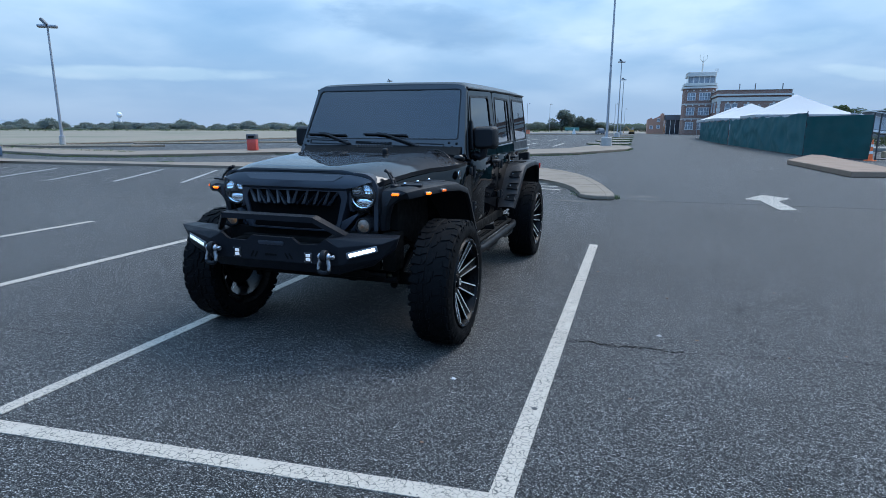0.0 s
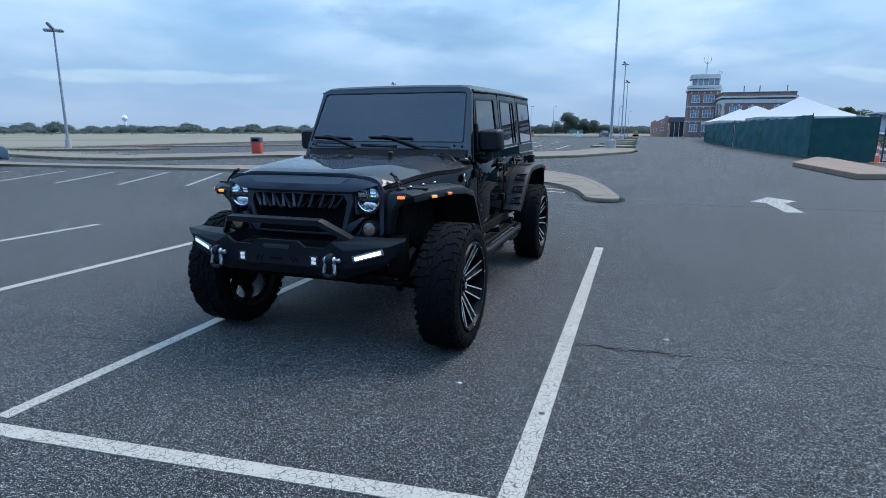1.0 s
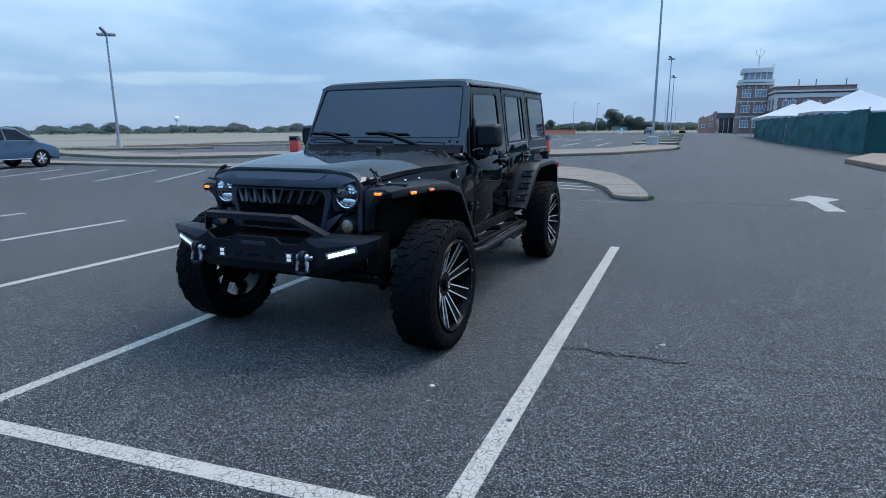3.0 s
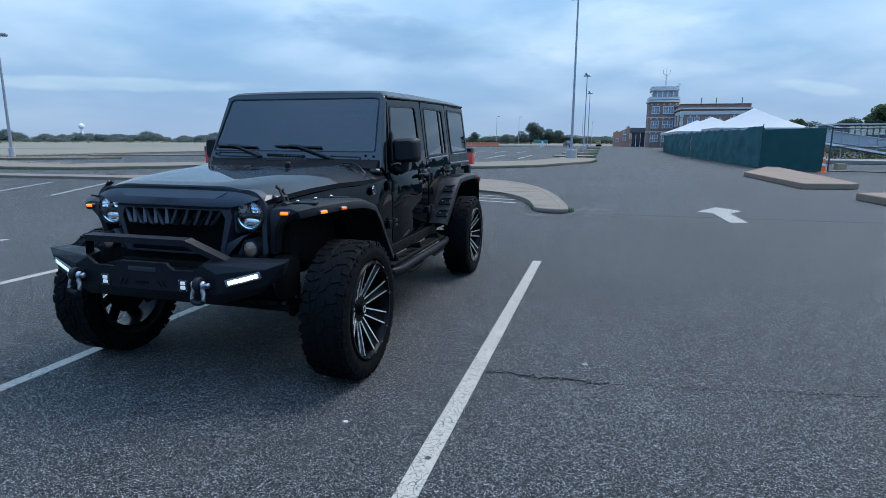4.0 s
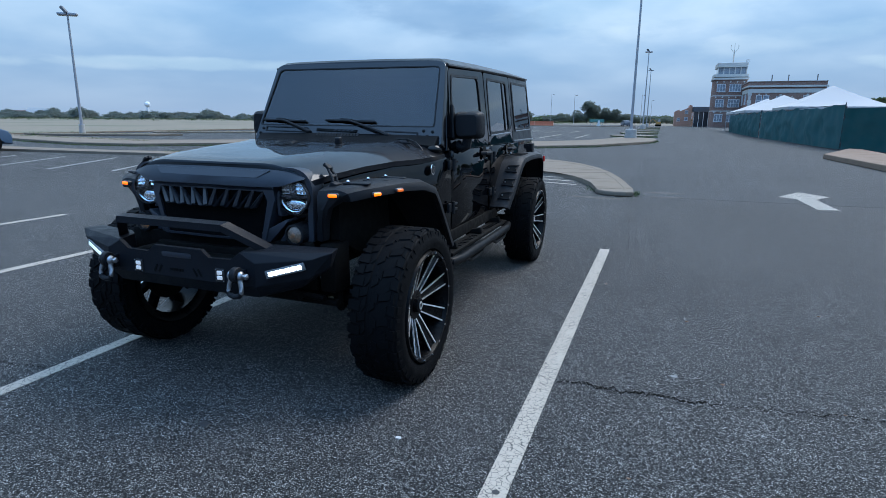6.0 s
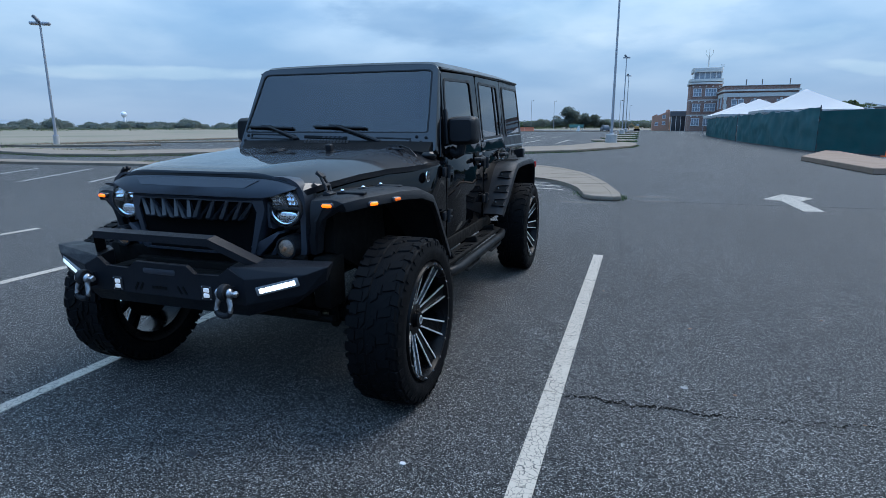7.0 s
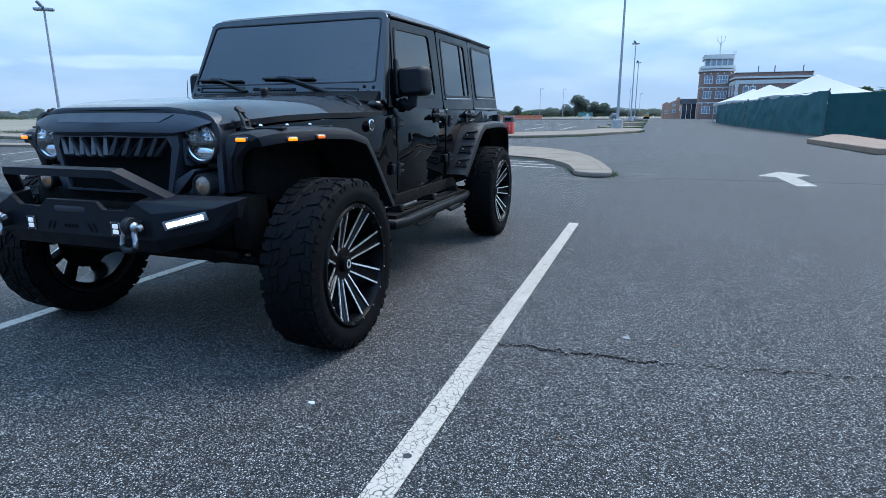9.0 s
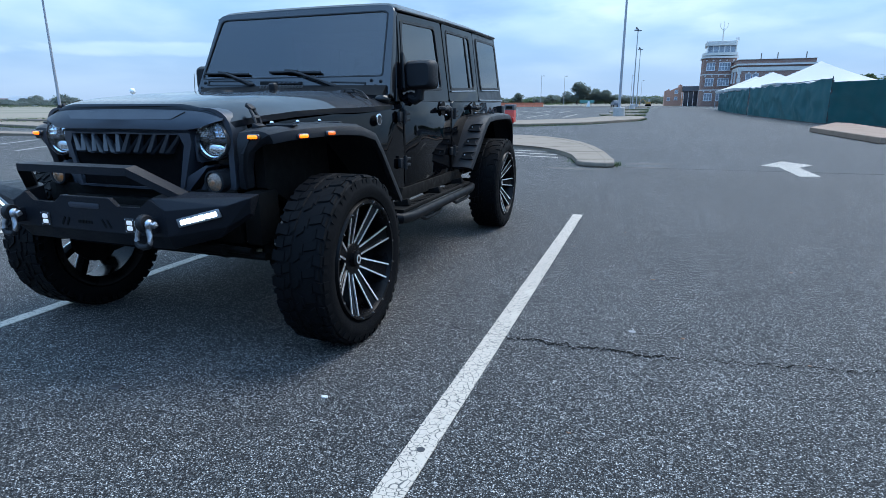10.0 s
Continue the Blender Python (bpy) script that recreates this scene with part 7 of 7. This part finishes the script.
for k in range(6):
    bm = B()
    box(bm, (-12.6 + k * 0.86, -0.1, 3.45), (0.60, 0.4, 1.4))
    part("panel", bm, CREAM, ch, smooth=False)
bm = B()
box(bm, (0, 4, 4.5), (30.6, 8.6, 0.2))
part("roof", bm, STONE, ch, smooth=False)
cardboard = thing("cardboard_box", (13.3, 37.5, 0), "small brown cardboard box on the asphalt", "box")
bm = B()
box(bm, (0, 0, 0.17), (0.50, 0.36, 0.34), (0, 0, 15), 0.01)
part("carton", bm, mat("brown_cardboard", (0.33, 0.24, 0.15), 0.85, vary=0.15), cardboard, smooth=False)

# ---- far lot: barriers, sign, cars ----
OBAR = mat("orange_barrier_plastic", (0.50, 0.13, 0.06), 0.6, vary=0.2)
for k in range(7):
    b_ = thing("road_barrier", (-46 + k * 2.7, 165, 0), "faded orange plastic road barrier", "barrier", "orange barriers")
    bm = B()
    slab(bm, [(-0.3, 0), (0.3, 0), (0.14, 0.5), (0.11, 1.15), (-0.11, 1.15), (-0.14, 0.5)], "x", -1.3, 1.3, 0.04)
    part("barrier_body", bm, OBAR, b_, smooth=False)
sg = thing("green_sign_board", (-20.8, 205, 0), "long green sign board on posts", "sign")
bm = B()
box(bm, (0, 0, 1.4), (4.8, 0.2, 1.0), bev=0.05)
part("board", bm, mat("sign_green", (0.07, 0.20, 0.17), 0.5), sg, smooth=False)
for x in (-2, 2):
    bm = B()
    tube(bm, [(x, 0.2, 0), (x, 0.2, 1.8)], 0.1, 6)
    part("post", bm, POLE, sg)
wb = thing("white_road_sign", (-14.9, 152, 0), "small white sign leaning by the lane", "sign")
bm = B()
slab(bm, [(-0.5, 0), (0.5, 0), (0.25, 1.5), (-0.1, 1.5)], "y", 0, 0.1)
part("board", bm, WHITEP, wb, smooth=False)


CARGLASS = mat("dark_car_window_glass", (0.012, 0.017, 0.024), 0.3, vary=0.3, spec=0.04)


def plain_car(at, turn, paint, label, detail=False):
    """A family car, nose along +y of its own frame."""
    t = thing("parked_car", at, label, "car", "parked cars", turn=turn)
    tall = 1.02

    def up_(bm):
        for v in bm.verts:
            v.co.z *= tall
        return bm
    prof = [(-2.30, 0.42), (-2.34, 0.75), (-2.25, 1.02), (-1.2, 1.06), (0.55, 1.05), (1.1, 1.00), (1.75, 0.92), (2.18, 0.78), (2.30, 0.55), (2.26, 0.32), (1.9, 0.24), (-1.95, 0.26)]

    def arch_cut(y0):
        return [(y0 + 0.43 * math.cos(radians(a)), 0.34 + 0.39 * math.sin(radians(a))) for a in range(0, 181, 20)]
    low = [(2.30, 0.55), (2.27, 0.30)] + [(y, z) for y, z in arch_cut(1.45)] + [(y, z) for y, z in arch_cut(-1.30)] + [(-2.28, 0.34)]
    shape_ = low + [(-2.34, 0.75), (-2.28, 1.02), (-1.2, 1.06), (0.75, 1.06), (1.25, 1.03), (1.80, 0.94), (2.14, 0.82), (2.27, 0.68)]
    bm = B()
    slab(bm, shape_, "x", -0.90, 0.90, 0.07, 3)
    part("body", up_(bm), paint, t)
    bm = B()
    rows = []
    for y, z, w in ((-2.18, 1.05, 0.80), (-1.85, 1.52, 0.66), (-1.2, 1.60, 0.64), (0.1, 1.62, 0.64), (0.75, 1.56, 0.63), (1.45, 1.06, 0.76)):
        rows.append([(-0.84, y, 1.0), (-w, y, z - 0.03), (-w + 0.08, y, z), (w - 0.08, y, z), (w, y, z - 0.03), (0.84, y, 1.0)])
    loft(bm, rows)
    part("cabin", up_(bm), paint, t)
    for s in (1, -1):
        for pts in ([(-1.95, 1.10), (-1.72, 1.44), (-1.05, 1.50), (-1.05, 1.10)], [(-0.97, 1.10), (-0.97, 1.51), (0.08, 1.53), (0.08, 1.10)], [(0.16, 1.10), (0.16, 1.53), (0.66, 1.49), (1.24, 1.10)]):
            bm = B()
            vs_ = [(s * (lerp(0.835, 0.66, (z - 1.0) / 0.58) + 0.008), y, z) for y, z in pts]
            loft(bm, [[(x + s * 0.004, y, z) for x, y, z in vs_], [(x - s * 0.02, y, z) for x, y, z in vs_]])
            part("side_window", up_(bm), CARGLASS, t)
        bm = B()
        box(bm, (s * 0.95, 1.10, 1.12), (0.16, 0.10, 0.12), bev=0.03)
        part("mirror", up_(bm), paint, t)
        bm = B()
        box(bm, (s * 0.895, 0.1, 0.36), (0.03, 1.9, 0.035), bev=0.01)
        part("sill_trim", up_(bm), CHROME, t, "bright sill trim")
        bm = B()
        box(bm, (s * 0.70, 2.16, 0.76), (0.36, 0.14, 0.14), (0, 0, s * -20), 0.03)
        part("headlight", up_(bm), CLEAR, t)
        bm = B()
        tube(bm, [(s * 0.62, -1.6, 1.60), (s * 0.62, -1.5, 1.66), (s * 0.62, -0.3, 1.67), (s * 0.62, -0.1, 1.61)], 0.02, 6)
        part("roof_rail", up_(bm), HEADM, t)
        for y in (0.28, -0.72):
            bm = B()
            box(bm, (s * 0.905, y - 0.15, 0.93), (0.03, 0.20, 0.03), bev=0.01)
            part("door_handle", up_(bm), paint, t)
        for y in (1.45, -1.30):
            bm = B()
            lathe(bm, [(-0.12, 0.255), (-0.12, 0.350), (-0.07, 0.380), (0.07, 0.380), (0.12, 0.350), (0.12, 0.255)], (s * 0.80, y, 0.380), "x", 28)
            wh = part("wheel", bm, RUBBER, t)
            bm = B()
            lathe(bm, [(s * 0.02, 0.0), (s * 0.02, 0.262), (s * 0.06, 0.262), (s * 0.06, 0.0)], (s * 0.80, y, 0.380), "x", 24, closed=False)
            part("rim_disc", bm, HEADM, wh)
            for k in range(6):
                bm = B()
                box(bm, (s * 0.885, 0, 0.125), (0.03, 0.038, 0.235), bev=0.008)
                bmesh.ops.transform(bm, matrix=Matrix.Translation((0, y, 0.380)) @ pose(0, 0, 0, k * 60 + 12, 0, 0), verts=bm.verts)
                part("rim_spoke", bm, MILLED, wh)
    bm = B()
    loft(bm, [[(-0.70, 1.49, 1.07), (0.70, 1.49, 1.07), (0.70, 1.47, 1.06), (-0.70, 1.47, 1.06)], [(-0.58, 0.82, 1.54), (0.58, 0.82, 1.54), (0.58, 0.80, 1.53), (-0.58, 0.80, 1.53)]])
    part("windscreen", up_(bm), CARGLASS, t)
    bm = B()
    box(bm, (0, 2.24, 0.62), (1.0, 0.10, 0.20), bev=0.03)
    part("radiator_grille", up_(bm), HEADM, t)
    return t


BLUE = mat("slate_blue_car_paint", (0.036, 0.072, 0.125), 0.45, vary=0.02, scale=0.7, fine=2, spec=0.3, coat=0.08)
plain_car((-24.95, 14.45, 0), 6, BLUE, "slate blue family car parked in a stall by the kerb")
plain_car((-9.3, 168, 0), 15, HEADM, "dark car parked far across the lot")

# ---- far things on the plain ----
FARW = mat("far_white_hangar", (0.62, 0.66, 0.70), 0.7, vary=0.05, scale=0.2)
FARR = mat("far_faded_red_wall", (0.34, 0.27, 0.27), 0.8, vary=0.05, scale=0.2)
hang = thing("white_hangar", (-409.7, 286.3, 0), "long low white hangar on the horizon", "building")
bm = B()
box(bm, (0, 0, 3.1), (16, 8, 6.2), (0, 0, 55))
part("wall", bm, FARW, hang, smooth=False)
hang2 = thing("red_shed", (-417.7, 274.5, 0), "faded red shed on the horizon", "building")
bm = B()
box(bm, (0, 0, 2.55), (11.7, 8, 5.1), (0, 0, 57))
part("wall", bm, FARR, hang2, smooth=False)
rad = thing("water_tower", (-389.5, 359.3, 0), "white ball-topped water tower on the horizon", "water tower")
bm = B()
tube(bm, [(0, 0, 0), (0, 0, 9.4)], [1.3, 1.0], 10)
part("shaft", bm, FARW, rad)
bm = B()
ball(bm, (0, 0, 11.0), (2.2, 2.2, 2.2), 20, 14)
part("tank", bm, FARW, rad)

# ---- trees ----

def let_through(m, color, share):
    """Leaves pass part of the light that falls on their far side."""
    n, l = m.node_tree.nodes, m.node_tree.links
    p, o = n["Principled BSDF"], n["Material Output"]
    tr, mx = n.new("ShaderNodeBsdfTranslucent"), n.new("ShaderNodeMixShader")
    tr.inputs["Color"].default_value = (*color, 1)
    mx.inputs[0].default_value = share
    l.new(p.outputs[0], mx.inputs[1])
    l.new(tr.outputs[0], mx.inputs[2])
    l.new(mx.outputs[0], o.inputs[0])
    return m


BARK = mat("grey_brown_bark", (0.09, 0.07, 0.055), 0.9, vary=0.3, scale=6, bump=0.4, bump_scale=40)
# Distance haze is put into this bluish, raised leaf colour.
LEAFM = let_through(mat("hazed_green_foliage", (0.100, 0.120, 0.112), 0.8, vary=0.25, scale=0.6, fine=4, island=0.25), (0.150, 0.185, 0.150), 0.6)
LEAFL = let_through(mat("pale_green_scrub", (0.066, 0.098, 0.046), 0.85, vary=0.3, scale=0.4, fine=3, island=0.3), (0.090, 0.120, 0.055), 0.45)


def leaves(verts, faces, c, r, n, size):
    """Small leaf clumps through an uneven crown."""
    for _ in range(n):
        d = Vector((rnd.gauss(0, 1), rnd.gauss(0, 1), rnd.gauss(0, 1))).normalized()
        k = rnd.uniform(0.55, 1.0) ** 0.6
        k *= 0.82 + 0.35 * noise.noise(d * 2.2 + Vector(c) * 0.11)
        p = Vector((c[0] + d.x * r[0] * k, c[1] + d.y * r[1] * k, c[2] + d.z * r[2] * k))
        if p.z < 0.1:
            continue
        a = Vector((rnd.gauss(0, 1), rnd.gauss(0, 1), rnd.gauss(0, 1))).normalized() * size * rnd.uniform(0.5, 1.1)
        b = a.cross(Vector((rnd.gauss(0, 1), rnd.gauss(0, 1), rnd.gauss(0, 1)))).normalized() * size * rnd.uniform(0.4, 0.9)
        i = len(verts)
        verts += [tuple(p - a), tuple(p + b), tuple(p + a), tuple(p - b)]
        faces.append((i, i + 1, i + 2, i + 3))


def lump(verts, faces, c, r):
    """A rough dome that fills the inside of a far clump."""
    i0, n, m_ = len(verts), 10, 4
    for j in range(m_ + 1):
        e = j / m_ * math.pi / 2
        for k in range(n):
            a = k * math.tau / n
            q = 0.82 + 0.3 * noise.noise(Vector((math.cos(a) * 1.7 + c[0], math.sin(a) * 1.7 + c[1], e * 1.5)))
            verts.append((c[0] + math.cos(a) * math.cos(e) * r[0] * q, c[1] + math.sin(a) * math.cos(e) * r[1] * q, max(0.0, c[2] + (math.sin(e) * 1.5 - 0.5) * r[2] * q * 0.9)))
    for j in range(m_):
        for k in range(n):
            p = i0 + j * n
            faces.append((p + k, p + (k + 1) % n, p + n + (k + 1) % n, p + n + k))


def leaf_part(name, verts, faces, material, parent):
    me = bpy.data.meshes.new(name)
    me.from_pydata(verts, [], faces)
    me.materials.append(material)
    ob = new(name, me)
    if parent:
        ob.parent = parent
    return ob


def tree(at, h, w, label, material=None):
    t = thing("tree", at, label, "tree", "trees")
    bm = B()
    tube(bm, [(0, 0, 0), (0.1, 0, h * 0.25), (0, 0.1, h * 0.5), (0, 0, h * 0.75)], [h * 0.035, h * 0.028, h * 0.018, h * 0.006], 8)
    for k in range(6):
        a = k * 1.1 + rnd.random()
        tube(bm, [(0, 0, h * (0.28 + 0.05 * k)), (math.cos(a) * w * 0.3, math.sin(a) * w * 0.3, h * (0.45 + 0.05 * k)), (math.cos(a) * w * 0.6, math.sin(a) * w * 0.6, h * (0.55 + 0.05 * k))], [h * 0.014, h * 0.009, h * 0.003], 6)
    part("trunk", bm, BARK, t)
    vs, fs = [], []
    for k in range(9):
        a = rnd.uniform(0, math.tau)
        q = rnd.uniform(0, 0.6)
        leaves(vs, fs, (math.cos(a) * w * q, math.sin(a) * w * q, h * rnd.uniform(0.28, 0.80)), (w * rnd.uniform(0.35, 0.55), w * rnd.uniform(0.35, 0.55), h * rnd.uniform(0.16, 0.24)), 900, h * 0.026)
    leaf_part("crown", vs, fs, material or LEAFM, t)


TT = "broad green tree at the far edge of the lot"
for x, y, h, w in ((-71, 323, 6.8, 5.0), (-61, 325, 4.6, 4), (-52, 326, 5.6, 6), (-45, 330, 8.0, 6), (-39, 328, 12.0, 8), (-33, 332, 8.0, 7), (-29, 329, 9.0, 6), (-24, 330, 8.4, 6), (-19, 330, 5.6, 6), (-57, 330, 4.6, 6), (-14, 334, 5.5, 7), (-6, 332, 4.6, 6), (2, 331, 4.2, 6), (-83, 330, 5.0, 7)):
    tree((x, y, 0), h, w, TT)
for x, y, h, w in ((45.5, 127, 6.2, 4), (50, 125, 9.0, 4.5), (56, 124, 10.5, 6), (64, 122, 11.5, 7), (74, 118, 12, 8), (36.5, 128, 6.4, 3.2), (41, 130, 5.8, 3.5)):
    tree((x, y, 0), h, w, "green tree behind the cream hall", LEAFL)
# scrub and far woods along the plain
vs, fs = [], []
for k in range(330):
    t = k / 329
    ang = radians(lerp(-61, -14.5, t) + rnd.uniform(-0.25, 0.25))
    d = rnd.uniform(320, 400)
    stand = noise.noise(Vector((t * 24.0, 3.1, 0.0))) + 0.6 * noise.noise(Vector((t * 75.0, 9.7, 0.0)))
    hh = max(1.3, 3.0 + 6.0 * stand + rnd.gauss(0, 0.35)) * d / 360 * (1.25 if t > 0.72 else 1.0)
    c_ = (math.sin(ang) * d, math.cos(ang) * d)
    rr2 = (rnd.uniform(3.0, 5.5), rnd.uniform(3, 6), hh * 0.50)
    leaves(vs, fs, (*c_, hh * 0.52), rr2, 480, 0.26)
    lump(vs, fs, (*c_, hh * 0.40), (rr2[0] * 0.95, rr2[1] * 0.9, hh * 0.58))
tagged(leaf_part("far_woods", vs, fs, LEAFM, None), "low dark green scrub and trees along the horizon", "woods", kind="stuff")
vs, fs = [], []
for k in range(170):
    t = k / 169
    ang = radians(lerp(-62, -8, t) + rnd.uniform(-0.3, 0.3))
    d = rnd.uniform(230, 300)
    leaves(vs, fs, (math.sin(ang) * d, math.cos(ang) * d, 0.5), (rnd.uniform(5, 10), rnd.uniform(4, 9), 0.5), 26, 0.24)
for k in range(70):
    ang, hh = radians(lerp(-15, 9, k / 69)), rnd.uniform(1.3, 2.4)
    leaves(vs, fs, (math.sin(ang) * 345, math.cos(ang) * 345, hh), (8, 6, hh * 1.25), 420, 0.26)
    lump(vs, fs, (math.sin(ang) * 345, math.cos(ang) * 345, hh), (6, 4, hh * 1.1))
tagged(leaf_part("far_scrub", vs, fs, LEAFL, None), "pale green scrub on the plain", "scrub", kind="stuff")

vs, fs = [], []
for k in range(34):
    c_ = (16.4 + k * 0.6, 54.6 + rnd.uniform(-0.3, 0.3), 0.55)
    leaves(vs, fs, c_, (0.7, 0.6, 0.6), 160, 0.09)
tagged(leaf_part("hedge", vs, fs, LEAFL, None), "low green hedge behind the access ramp", "hedge", kind="stuff")
